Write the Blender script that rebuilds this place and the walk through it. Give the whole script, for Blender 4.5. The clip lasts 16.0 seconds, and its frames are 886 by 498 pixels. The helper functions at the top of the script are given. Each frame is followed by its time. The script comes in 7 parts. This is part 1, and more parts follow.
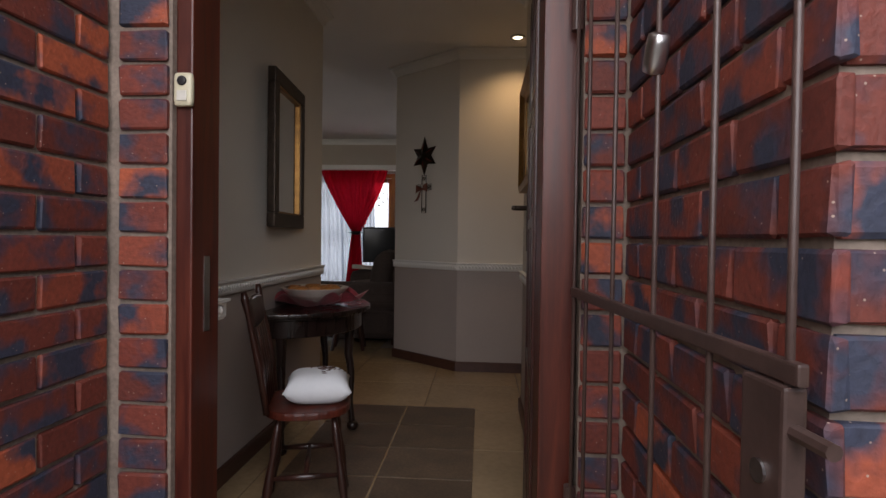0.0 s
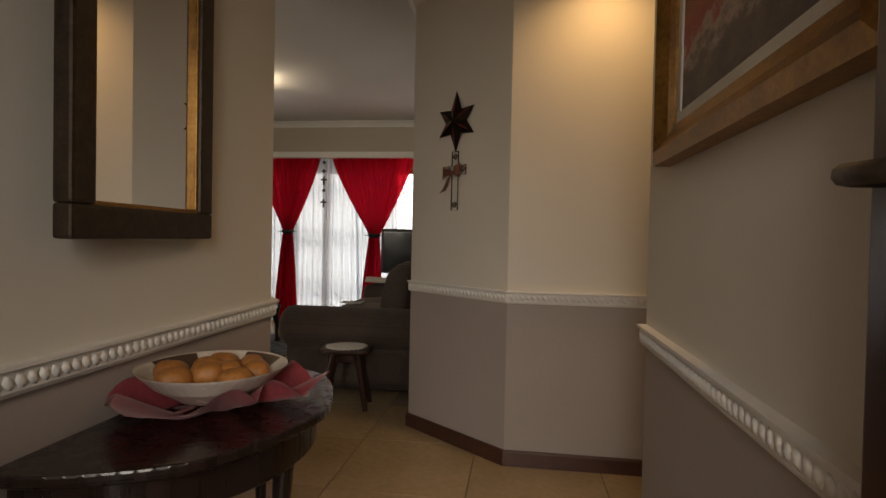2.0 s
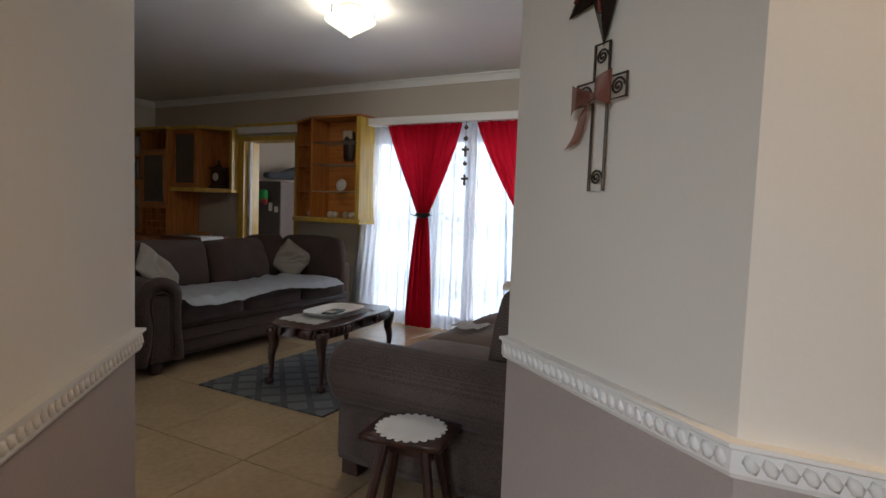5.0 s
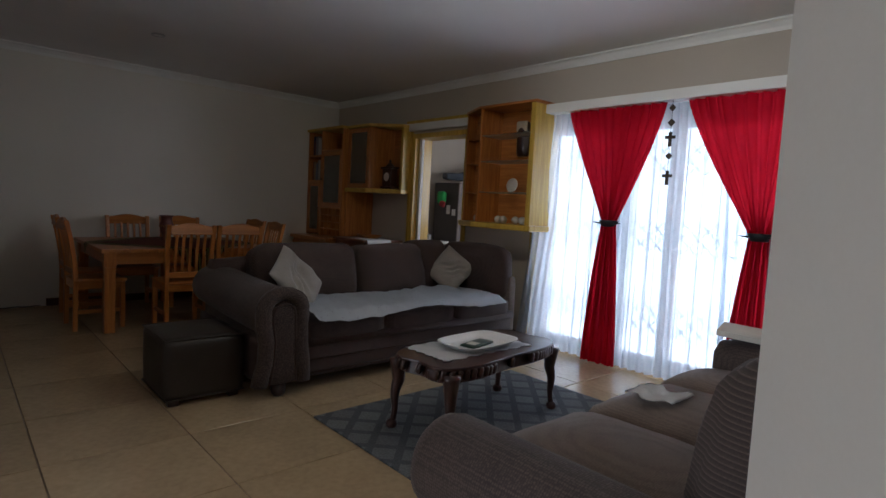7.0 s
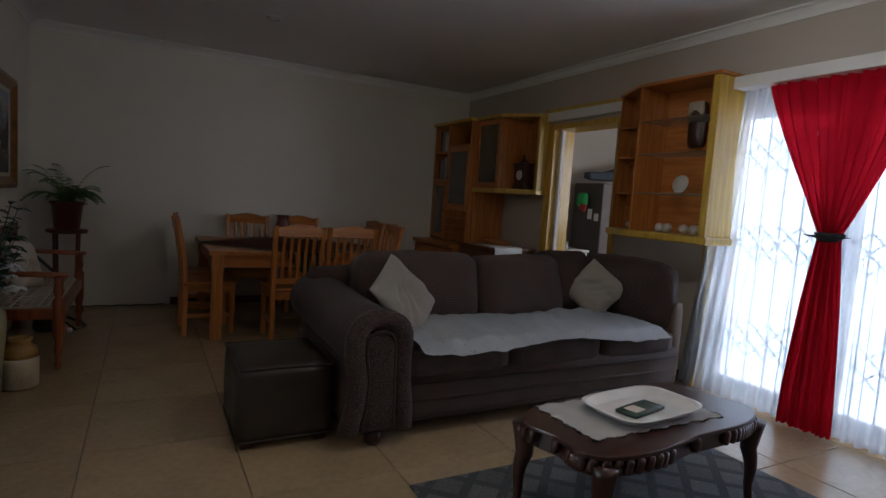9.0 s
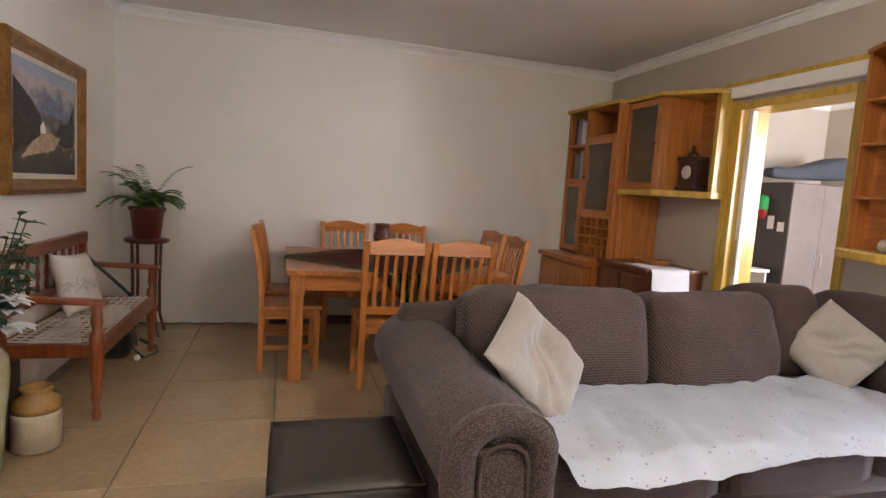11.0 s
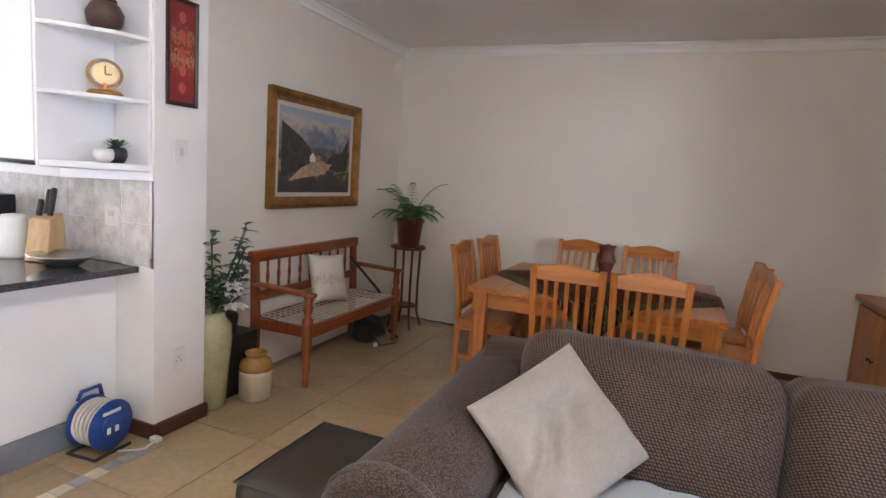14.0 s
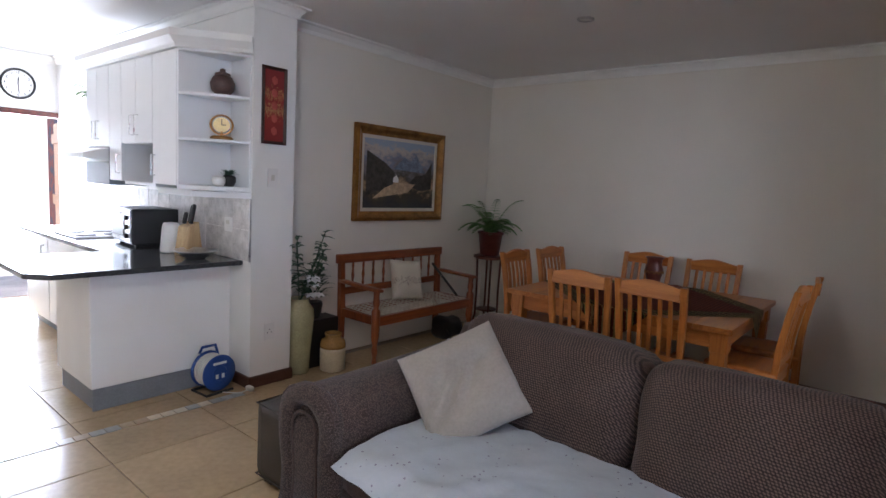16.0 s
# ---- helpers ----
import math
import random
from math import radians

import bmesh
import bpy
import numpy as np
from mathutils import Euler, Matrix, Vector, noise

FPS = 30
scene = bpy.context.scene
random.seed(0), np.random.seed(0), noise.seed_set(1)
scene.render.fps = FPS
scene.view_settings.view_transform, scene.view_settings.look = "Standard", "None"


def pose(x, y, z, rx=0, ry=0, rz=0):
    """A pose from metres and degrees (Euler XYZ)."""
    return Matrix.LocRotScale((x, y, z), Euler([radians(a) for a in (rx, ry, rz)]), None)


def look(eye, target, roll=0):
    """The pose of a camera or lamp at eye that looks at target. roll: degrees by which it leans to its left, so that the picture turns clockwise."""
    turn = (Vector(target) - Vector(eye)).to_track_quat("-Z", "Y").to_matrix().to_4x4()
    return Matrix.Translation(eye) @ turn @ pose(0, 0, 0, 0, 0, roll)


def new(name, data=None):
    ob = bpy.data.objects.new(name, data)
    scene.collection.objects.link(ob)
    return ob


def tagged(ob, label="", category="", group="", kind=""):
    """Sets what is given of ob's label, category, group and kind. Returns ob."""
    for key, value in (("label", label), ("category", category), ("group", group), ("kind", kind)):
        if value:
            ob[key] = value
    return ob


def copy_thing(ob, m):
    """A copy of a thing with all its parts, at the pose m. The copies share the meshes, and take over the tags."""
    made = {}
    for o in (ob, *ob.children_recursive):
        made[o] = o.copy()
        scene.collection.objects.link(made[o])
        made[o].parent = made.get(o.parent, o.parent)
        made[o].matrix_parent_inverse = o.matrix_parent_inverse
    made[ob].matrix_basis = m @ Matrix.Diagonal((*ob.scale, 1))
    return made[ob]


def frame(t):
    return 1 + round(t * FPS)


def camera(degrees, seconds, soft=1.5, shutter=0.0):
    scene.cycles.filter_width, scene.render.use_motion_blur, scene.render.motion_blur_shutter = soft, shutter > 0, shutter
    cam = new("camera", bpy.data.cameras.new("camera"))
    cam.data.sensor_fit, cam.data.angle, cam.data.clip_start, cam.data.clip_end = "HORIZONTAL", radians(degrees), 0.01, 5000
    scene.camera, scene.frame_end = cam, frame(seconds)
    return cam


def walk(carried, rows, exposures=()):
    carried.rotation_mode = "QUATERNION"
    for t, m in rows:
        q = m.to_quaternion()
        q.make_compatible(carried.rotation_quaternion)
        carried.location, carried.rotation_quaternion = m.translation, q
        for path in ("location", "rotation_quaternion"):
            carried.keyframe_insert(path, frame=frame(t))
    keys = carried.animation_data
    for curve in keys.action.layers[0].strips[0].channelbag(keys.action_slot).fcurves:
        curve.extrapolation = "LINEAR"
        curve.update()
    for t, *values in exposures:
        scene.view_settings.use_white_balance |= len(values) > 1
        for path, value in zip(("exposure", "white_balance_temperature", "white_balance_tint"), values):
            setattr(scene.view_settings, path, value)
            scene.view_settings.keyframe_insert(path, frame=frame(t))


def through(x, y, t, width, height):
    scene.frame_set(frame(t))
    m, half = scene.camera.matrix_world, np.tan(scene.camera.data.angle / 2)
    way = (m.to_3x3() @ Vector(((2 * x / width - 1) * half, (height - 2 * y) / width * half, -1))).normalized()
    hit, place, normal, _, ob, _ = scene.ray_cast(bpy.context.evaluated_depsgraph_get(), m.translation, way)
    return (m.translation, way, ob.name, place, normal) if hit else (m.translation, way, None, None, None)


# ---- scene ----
cam = camera(77.3, 16.0)
PATH = [
    (0, (0.778, 1.624, 1.106), (0.638, 3.619, 1.069), 0.8),
    (0.5, (0.708, 2.127, 1.138), (0.512, 4.117, 1.102), 1.0),
    (1, (0.68, 2.54, 1.149), (0.451, 4.527, 1.116), 1.1),
    (1.5, (0.661, 2.946, 1.165), (0.407, 4.929, 1.132), 1.2),
    (2, (0.63, 3.366, 1.174), (0.358, 5.347, 1.133), 1.2),
    (2.5, (0.613, 3.728, 1.191), (0.327, 5.706, 1.105), 1.4),
    (3, (0.609, 4.064, 1.216), (0.256, 6.029, 1.101), 1.5),
    (5.5, (0.491, 5.468, 1.285), (-0.592, 7.143, 1.143), 2.4),
    (6, (0.406, 5.744, 1.295), (-0.827, 7.312, 1.15), 2.7),
    (6.5, (0.3, 5.977, 1.27), (-1.075, 7.422, 1.128), 2.9),
    (7, (0.15, 6.166, 1.277), (-1.33, 7.501, 1.124), 3.1),
    (7.5, (-0.008, 6.311, 1.276), (-1.567, 7.554, 1.121), 3.3),
    (8, (-0.163, 6.444, 1.28), (-1.798, 7.583, 1.116), 3.5),
    (8.5, (-0.331, 6.587, 1.27), (-2.035, 7.621, 1.101), 3.7),
    (11, (-1.676, 7.123, 1.305), (-3.586, 7.684, 1.106), 3.8),
    (11.5, (-1.853, 7.266, 1.32), (-3.807, 7.634, 1.109), 3.7),
    (12, (-1.97, 7.405, 1.351), (-3.952, 7.548, 1.13), 4.0),
    (12.5, (-2.031, 7.591, 1.384), (-4.015, 7.495, 1.152), 4.0),
    (13, (-2.002, 7.82, 1.405), (-3.954, 7.462, 1.161), 4.0),
    (13.5, (-1.921, 8.067, 1.436), (-3.819, 7.492, 1.183), 4.0),
    (14, (-1.899, 8.346, 1.453), (-3.738, 7.602, 1.196), 4.0),
    (14.5, (-1.868, 8.643, 1.475), (-3.63, 7.733, 1.216), 3.7),
    (15, (-1.836, 8.923, 1.492), (-3.528, 7.887, 1.238), 3.4),
    (15.5, (-1.832, 9.185, 1.497), (-3.452, 8.038, 1.255), 3.3),
    (16, (-1.814, 9.416, 1.495), (-3.345, 8.149, 1.268), 3.1),
]
EXPOSURES = [(0.0, -1.65, 6900, 18), (0.8, -1.45, 7100, 18), (1.5, -1.1, 8100, 16), (2.5, -0.7, 8500, 15), (3.1, -0.42, 8300, 14), (4.0, -0.1, 7200, 12), (5.5, 0.0, 6100, 12), (7.0, 0.0, 5900, 12), (8.5, -0.2, 5850, 12), (9.6, 0.55, 6200, 14), (10.8, 2.3, 6500, 18), (12.0, 2.82, 6400, 18), (13.0, 2.8, 6250, 17), (14.5, 2.15, 5950, 16), (16.0, 1.5, 5700, 15)]
walk(cam, [(t, look(eye, target, roll)) for t, eye, target, roll in PATH], EXPOSURES)

# ---- light ----
world = bpy.data.worlds.new("world")
scene.world = world
world.use_nodes = True
wn = world.node_tree.nodes
sky = wn.new("ShaderNodeTexSky")
sky.sky_type = "NISHITA"
sky.sun_disc = False
sky.sun_elevation, sky.sun_rotation = radians(62), radians(20)
world.node_tree.links.new(sky.outputs[0], wn["Background"].inputs[0])
wn["Background"].inputs[1].default_value = 0.15


def lamp(name, kind, m, energy, color, **extra):
    data = bpy.data.lights.new(name, kind)
    data.energy, data.color = energy, color
    for key, value in extra.items():
        if key == "angle":
            data.angle = value
        elif key == "size":
            data.shape, data.size, data.size_y = "RECTANGLE", value[0], value[1]
        elif key == "radius":
            data.shadow_soft_size = value
        elif key == "spot":
            data.spot_size, data.spot_blend = value
    ob = new(name, data)
    ob.matrix_world = m
    return ob


lamp("sun", "SUN", look((3, 8, 16), (0, 0, 0)), 4.0, (1, 0.95, 0.86), angle=radians(0.55))
# area lamps that stand in for daylight at the sliding door, kitchen door and porch
lamp("daylight_sliding_door", "AREA", look((-1.95, 10.72, 1.1), (-1.95, 5, 1.2)), 105, (0.85, 0.93, 1), size=(2.6, 2.1))
lamp("daylight_kitchen_door", "AREA", look((-3.57, 1.9, 1.1), (-3.1, 6, 0.9)), 78, (0.9, 0.95, 1), size=(0.85, 2.0))
lamp("daylight_porch", "AREA", look((0.63, 0.8, 2.45), (0.63, 3.0, 0.9)), 310, (0.9, 0.95, 1), size=(2.2, 2.4))
# fill lamp added inside the study to brighten it; its window is unseen
lamp("study_fill", "AREA", look((-3.0, 13.2, 1.6), (-5.5, 12.5, 1.0)), 45, (0.95, 0.97, 1), size=(1.6, 1.3))
# lamps that are on
lamp("lounge_bulb", "POINT", pose(-1.92, 8.39, 2.58), 14, (1, 0.93, 0.75), radius=0.06)
lamp("passage_bulb", "SPOT", pose(1.03, 5.95, 2.63), 40, (1, 0.66, 0.32), radius=0.03, spot=(radians(135), 1.0))

# ---- materials ----
MATS = {}


def nodes_of(name):
    m = bpy.data.materials.new(name)
    m.use_nodes = True
    t = m.node_tree
    return m, t, t.nodes, t.nodes["Principled BSDF"], t.links


def rgb(*c):
    return (*c, 1)


def mat(name, base, rough=0.6, metal=0.0, vary=0.12, scale=6.0, fine=80.0, bump=0.15, dist=0.002, spec=0.5, coat=0.0, random_tone=0.0, sheen=0.0, stretch=(1, 1, 1), base2=None, rough_vary=0.08):
    """A surface with broad and fine variation of its base colour, gloss and relief."""
    m, t, n, p, l = nodes_of(name)
    co = n.new("ShaderNodeTexCoord")
    mp = n.new("ShaderNodeMapping")
    mp.inputs["Scale"].default_value = stretch
    l.new(co.outputs["Object"], mp.inputs[0])
    broad, grain = n.new("ShaderNodeTexNoise"), n.new("ShaderNodeTexNoise")
    broad.inputs["Scale"].default_value, broad.inputs["Detail"].default_value = scale, 5
    grain.inputs["Scale"].default_value, grain.inputs["Detail"].default_value = fine, 3
    l.new(mp.outputs[0], broad.inputs[0]), l.new(mp.outputs[0], grain.inputs[0])
    ramp = n.new("ShaderNodeValToRGB")
    lo = [max(0, c * (1 - vary)) for c in base]
    hi = [min(1, c * (1 + vary)) for c in (base2 or base)]
    ramp.color_ramp.elements[0].position, ramp.color_ramp.elements[1].position = 0.3, 0.7
    ramp.color_ramp.elements[0].color, ramp.color_ramp.elements[1].color = rgb(*lo), rgb(*hi)
    l.new(broad.outputs[0], ramp.inputs[0])
    mix = n.new("ShaderNodeMixRGB")
    mix.blend_type = "OVERLAY"
    mix.inputs[0].default_value = min(0.5, vary * 2)
    l.new(ramp.outputs[0], mix.inputs[1]), l.new(grain.outputs[0], mix.inputs[2])
    out = mix.outputs[0]
    if random_tone:
        info, hsv, rng = n.new("ShaderNodeObjectInfo"), n.new("ShaderNodeHueSaturation"), n.new("ShaderNodeMapRange")
        rng.inputs["To Min"].default_value, rng.inputs["To Max"].default_value = 1 - random_tone, 1 + random_tone
        l.new(info.outputs["Random"], rng.inputs[0]), l.new(rng.outputs[0], hsv.inputs["Value"]), l.new(out, hsv.inputs["Color"])
        out = hsv.outputs[0]
    l.new(out, p.inputs["Base Color"])
    rr = n.new("ShaderNodeMapRange")
    rr.inputs["To Min"].default_value, rr.inputs["To Max"].default_value = max(0.02, rough - rough_vary), min(1, rough + rough_vary)
    l.new(broad.outputs[0], rr.inputs[0]), l.new(rr.outputs[0], p.inputs["Roughness"])
    p.inputs["Metallic"].default_value, p.inputs["Specular IOR Level"].default_value = metal, spec
    p.inputs["Coat Weight"].default_value, p.inputs["Coat Roughness"].default_value = coat, 0.12
    p.inputs["Sheen Weight"].default_value = sheen
    if bump:
        b = n.new("ShaderNodeBump")
        b.inputs["Strength"].default_value, b.inputs["Distance"].default_value = bump, dist
        l.new(grain.outputs[0], b.inputs["Height"]), l.new(b.outputs[0], p.inputs["Normal"])
    MATS[name] = m
    return m


def wood(name, dark, light, rough=0.35, scale=3.0, axis=2, coat=0.2, random_tone=0.06):
    """Sawn timber: long grain along an axis, with rings and fine pores."""
    m, t, n, p, l = nodes_of(name)
    co, mp = n.new("ShaderNodeTexCoord"), n.new("ShaderNodeMapping")
    s = [9.0, 9.0, 9.0]
    s[axis] = 0.7
    mp.inputs["Scale"].default_value = s
    l.new(co.outputs["Object"], mp.inputs[0])
    rings, pores = n.new("ShaderNodeTexNoise"), n.new("ShaderNodeTexNoise")
    rings.inputs["Scale"].default_value, rings.inputs["Detail"].default_value, rings.inputs["Distortion"].default_value = scale, 6, 0.9
    pores.inputs["Scale"].default_value, pores.inputs["Detail"].default_value = scale * 14, 2
    l.new(mp.outputs[0], rings.inputs[0]), l.new(mp.outputs[0], pores.inputs[0])
    ramp = n.new("ShaderNodeValToRGB")
    ramp.color_ramp.elements[0].position, ramp.color_ramp.elements[1].position = 0.32, 0.68
    ramp.color_ramp.elements[0].color, ramp.color_ramp.elements[1].color = rgb(*dark), rgb(*light)
    l.new(rings.outputs[0], ramp.inputs[0])
    mix = n.new("ShaderNodeMixRGB")
    mix.blend_type = "OVERLAY"
    mix.inputs[0].default_value = 0.25
    l.new(ramp.outputs[0], mix.inputs[1]), l.new(pores.outputs[0], mix.inputs[2])
    info, hsv, rng = n.new("ShaderNodeObjectInfo"), n.new("ShaderNodeHueSaturation"), n.new("ShaderNodeMapRange")
    rng.inputs["To Min"].default_value, rng.inputs["To Max"].default_value = 1 - random_tone, 1 + random_tone
    l.new(info.outputs["Random"], rng.inputs[0]), l.new(rng.outputs[0], hsv.inputs["Value"]), l.new(mix.outputs[0], hsv.inputs["Color"])
    l.new(hsv.outputs[0], p.inputs["Base Color"])
    rr = n.new("ShaderNodeMapRange")
    rr.inputs["To Min"].default_value, rr.inputs["To Max"].default_value = rough - 0.08, rough + 0.12
    l.new(rings.outputs[0], rr.inputs[0]), l.new(rr.outputs[0], p.inputs["Roughness"])
    p.inputs["Coat Weight"].default_value, p.inputs["Coat Roughness"].default_value = coat, 0.15
    b = n.new("ShaderNodeBump")
    b.inputs["Strength"].default_value, b.inputs["Distance"].default_value = 0.15, 0.001
    l.new(pores.outputs[0], b.inputs["Height"]), l.new(b.outputs[0], p.inputs["Normal"])
    MATS[name] = m
    return m


CREAM = mat("cream_wall_paint", (0.74, 0.7, 0.63), 0.75, vary=0.03, scale=1.5, fine=160, bump=0.12, dist=0.001)
TAUPE = mat("taupe_wall_paint", (0.42, 0.36, 0.33), 0.7, vary=0.04, scale=1.5, fine=160, bump=0.12, dist=0.001)
BEIGE = mat("beige_wall_paint", (0.5, 0.44, 0.37), 0.75, vary=0.03, scale=1.5, fine=160, bump=0.12, dist=0.001)
WHITE = mat("white_paint", (0.8, 0.79, 0.76), 0.5, vary=0.03, scale=3, fine=120, bump=0.06, dist=0.001)
CEILING = mat("ceiling_paint", (0.8, 0.78, 0.76), 0.85, vary=0.03, scale=1.2, fine=200, bump=0.15, dist=0.001)
MAHOGANY = wood("mahogany", (0.05, 0.009, 0.006), (0.115, 0.022, 0.011), 0.38, coat=0.1)
DARKWOOD = wood("dark_stained_wood", (0.02, 0.009, 0.007), (0.055, 0.018, 0.012), 0.32, coat=0.2)
PINE = wood("oiled_pine", (0.36, 0.115, 0.02), (0.55, 0.21, 0.045), 0.35, coat=0.25)
PINE_X = wood("oiled_pine_lengthways", (0.36, 0.115, 0.02), (0.55, 0.21, 0.045), 0.35, axis=0, coat=0.25)
PINE_Y = wood("oiled_pine_crossways", (0.36, 0.115, 0.02), (0.55, 0.21, 0.045), 0.35, axis=1, coat=0.25)
BENCHWOOD = wood("red_brown_wood", (0.17, 0.036, 0.01), (0.31, 0.085, 0.022), 0.3, coat=0.4)
BENCHWOOD_X = wood("red_brown_wood_lengthways", (0.17, 0.036, 0.01), (0.31, 0.085, 0.022), 0.3, axis=0, coat=0.4)
# pine made yellower, to hold the warm glow that falls on it
GLOWPINE = wood("pine_in_yellow_glow", (0.5, 0.3, 0.035), (0.66, 0.44, 0.07), 0.35, coat=0.25)
SKIRT = mat("brown_skirting", (0.075, 0.03, 0.02), 0.4, vary=0.2, scale=8)
TILE = mat("cream_porcelain_tile", (0.4, 0.29, 0.17), 0.22, vary=0.1, scale=2.2, fine=30, bump=0.02, random_tone=0.05, spec=0.5)
GROUT = mat("grey_brown_grout", (0.2, 0.15, 0.11), 0.9, vary=0.15)
LEATHER = mat("dark_brown_leather", (0.03, 0.022, 0.017), 0.45, vary=0.2, scale=5, fine=120, bump=0.3)
GRANITE = mat("dark_grey_granite", (0.06, 0.06, 0.065), 0.12, vary=0.4, scale=60, fine=240, bump=0.0)
CABWHITE = mat("white_cabinet_foil", (0.78, 0.79, 0.8), 0.35, vary=0.02, scale=3, bump=0.0)
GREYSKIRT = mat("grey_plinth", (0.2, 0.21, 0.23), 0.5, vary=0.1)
STEEL = mat("brushed_steel", (0.55, 0.55, 0.56), 0.3, metal=1.0, vary=0.1, scale=20, bump=0.05)
BLACK = mat("black_plastic", (0.015, 0.015, 0.016), 0.4, vary=0.2)
FLOWERWHITE = mat("white_ceramic", (0.75, 0.74, 0.72), 0.3, vary=0.04)


def brick_mat():
    """Clay face brick: red to orange body with blue-black flashes, specks and a rough skin."""
    m, t, n, p, l = nodes_of("face_brick")
    co, info, add = n.new("ShaderNodeTexCoord"), n.new("ShaderNodeObjectInfo"), n.new("ShaderNodeVectorMath")
    sc = n.new("ShaderNodeVectorMath")
    sc.operation, sc.inputs[3].default_value = "SCALE", 37.0
    comb = n.new("ShaderNodeCombineXYZ")
    for k in range(3):
        l.new(info.outputs["Random"], comb.inputs[k])
    l.new(comb.outputs[0], sc.inputs[0])
    l.new(co.outputs["Object"], add.inputs[0]), l.new(sc.outputs[0], add.inputs[1])
    flash, grain, speck = n.new("ShaderNodeTexNoise"), n.new("ShaderNodeTexNoise"), n.new("ShaderNodeTexVoronoi")
    flash.inputs["Scale"].default_value, flash.inputs["Detail"].default_value = 11, 3
    grain.inputs["Scale"].default_value, grain.inputs["Detail"].default_value = 90, 5
    speck.inputs["Scale"].default_value = 60
    for q in (flash, grain, speck):
        l.new(add.outputs[0], q.inputs[0])
    body = n.new("ShaderNodeValToRGB")
    body.color_ramp.elements[0].color, body.color_ramp.elements[1].color = rgb(0.12, 0.026, 0.018), rgb(0.4, 0.09, 0.04)
    body.color_ramp.elements.new(0.7).color = rgb(0.19, 0.04, 0.026)
    l.new(info.outputs["Random"], body.inputs[0])
    thr = n.new("ShaderNodeValToRGB")
    thr.color_ramp.elements[0].position, thr.color_ramp.elements[1].position = 0.46, 0.62
    l.new(flash.outputs[0], thr.inputs[0])
    mx = n.new("ShaderNodeMixRGB")
    mx.inputs[2].default_value = rgb(0.032, 0.038, 0.065)
    l.new(thr.outputs[0], mx.inputs[0]), l.new(body.outputs[0], mx.inputs[1])
    ov = n.new("ShaderNodeMixRGB")
    ov.blend_type, ov.inputs[0].default_value = "OVERLAY", 0.5
    l.new(mx.outputs[0], ov.inputs[1]), l.new(grain.outputs[0], ov.inputs[2])
    sp = n.new("ShaderNodeValToRGB")
    sp.color_ramp.elements[0].position, sp.color_ramp.elements[1].position = 0.06, 0.1
    sp.color_ramp.elements[0].color, sp.color_ramp.elements[1].color = rgb(1, 1, 1), rgb(0, 0, 0)
    l.new(speck.outputs["Distance"], sp.inputs[0])
    fin = n.new("ShaderNodeMixRGB")
    fin.inputs[2].default_value = rgb(0.4, 0.3, 0.24)
    half = n.new("ShaderNodeMath")
    half.operation, half.inputs[1].default_value = "MULTIPLY", 0.8
    l.new(sp.outputs[0], half.inputs[0]), l.new(half.outputs[0], fin.inputs[0]), l.new(ov.outputs[0], fin.inputs[1])
    l.new(fin.outputs[0], p.inputs["Base Color"])
    p.inputs["Roughness"].default_value = 0.65
    b = n.new("ShaderNodeBump")
    b.inputs["Strength"].default_value, b.inputs["Distance"].default_value = 0.6, 0.004
    l.new(grain.outputs[0], b.inputs["Height"]), l.new(b.outputs[0], p.inputs["Normal"])
    return m


BRICK = brick_mat()
MORTAR = mat("grey_mortar", (0.24, 0.19, 0.155), 0.95, vary=0.2, scale=9, bump=0.4, dist=0.004)


def sheer(name, color, clear, through):
    """A thin woven cloth that lets light through."""
    m, t, n, p, l = nodes_of(name)
    out = n["Material Output"]
    dif, tra, cle = n.new("ShaderNodeBsdfDiffuse"), n.new("ShaderNodeBsdfTranslucent"), n.new("ShaderNodeBsdfTransparent")
    weave = n.new("ShaderNodeTexNoise")
    weave.inputs["Scale"].default_value = 14
    hsv = n.new("ShaderNodeMixRGB")
    hsv.inputs[1].default_value, hsv.inputs[2].default_value = rgb(*[c * 0.85 for c in color]), rgb(*color)
    co = n.new("ShaderNodeTexCoord")
    l.new(co.outputs["Object"], weave.inputs[0]), l.new(weave.outputs[0], hsv.inputs[0])
    l.new(hsv.outputs[0], dif.inputs[0]), l.new(hsv.outputs[0], tra.inputs[0])
    cle.inputs[0].default_value = rgb(*[min(1, c * 0.4 + 0.6) for c in color]) if clear > 0.3 else rgb(*color)
    a, b = n.new("ShaderNodeMixShader"), n.new("ShaderNodeMixShader")
    a.inputs[0].default_value, b.inputs[0].default_value = through, clear
    l.new(dif.outputs[0], a.inputs[1]), l.new(tra.outputs[0], a.inputs[2])
    l.new(a.outputs[0], b.inputs[1]), l.new(cle.outputs[0], b.inputs[2]), l.new(b.outputs[0], out.inputs[0])
    return m


def glass(name, rough=0.0, tint=(1, 1, 1)):
    m, t, n, p, l = nodes_of(name)
    p.inputs["Transmission Weight"].default_value, p.inputs["Roughness"].default_value, p.inputs["IOR"].default_value = 1, rough, 1.45
    p.inputs["Base Color"].default_value = rgb(*tint)
    if rough > 0.1:
        b, v = n.new("ShaderNodeBump"), n.new("ShaderNodeTexVoronoi")
        v.inputs["Scale"].default_value = 40
        b.inputs["Strength"].default_value = 0.4
        l.new(v.outputs[0], b.inputs["Height"]), l.new(b.outputs[0], p.inputs["Normal"])
    return m


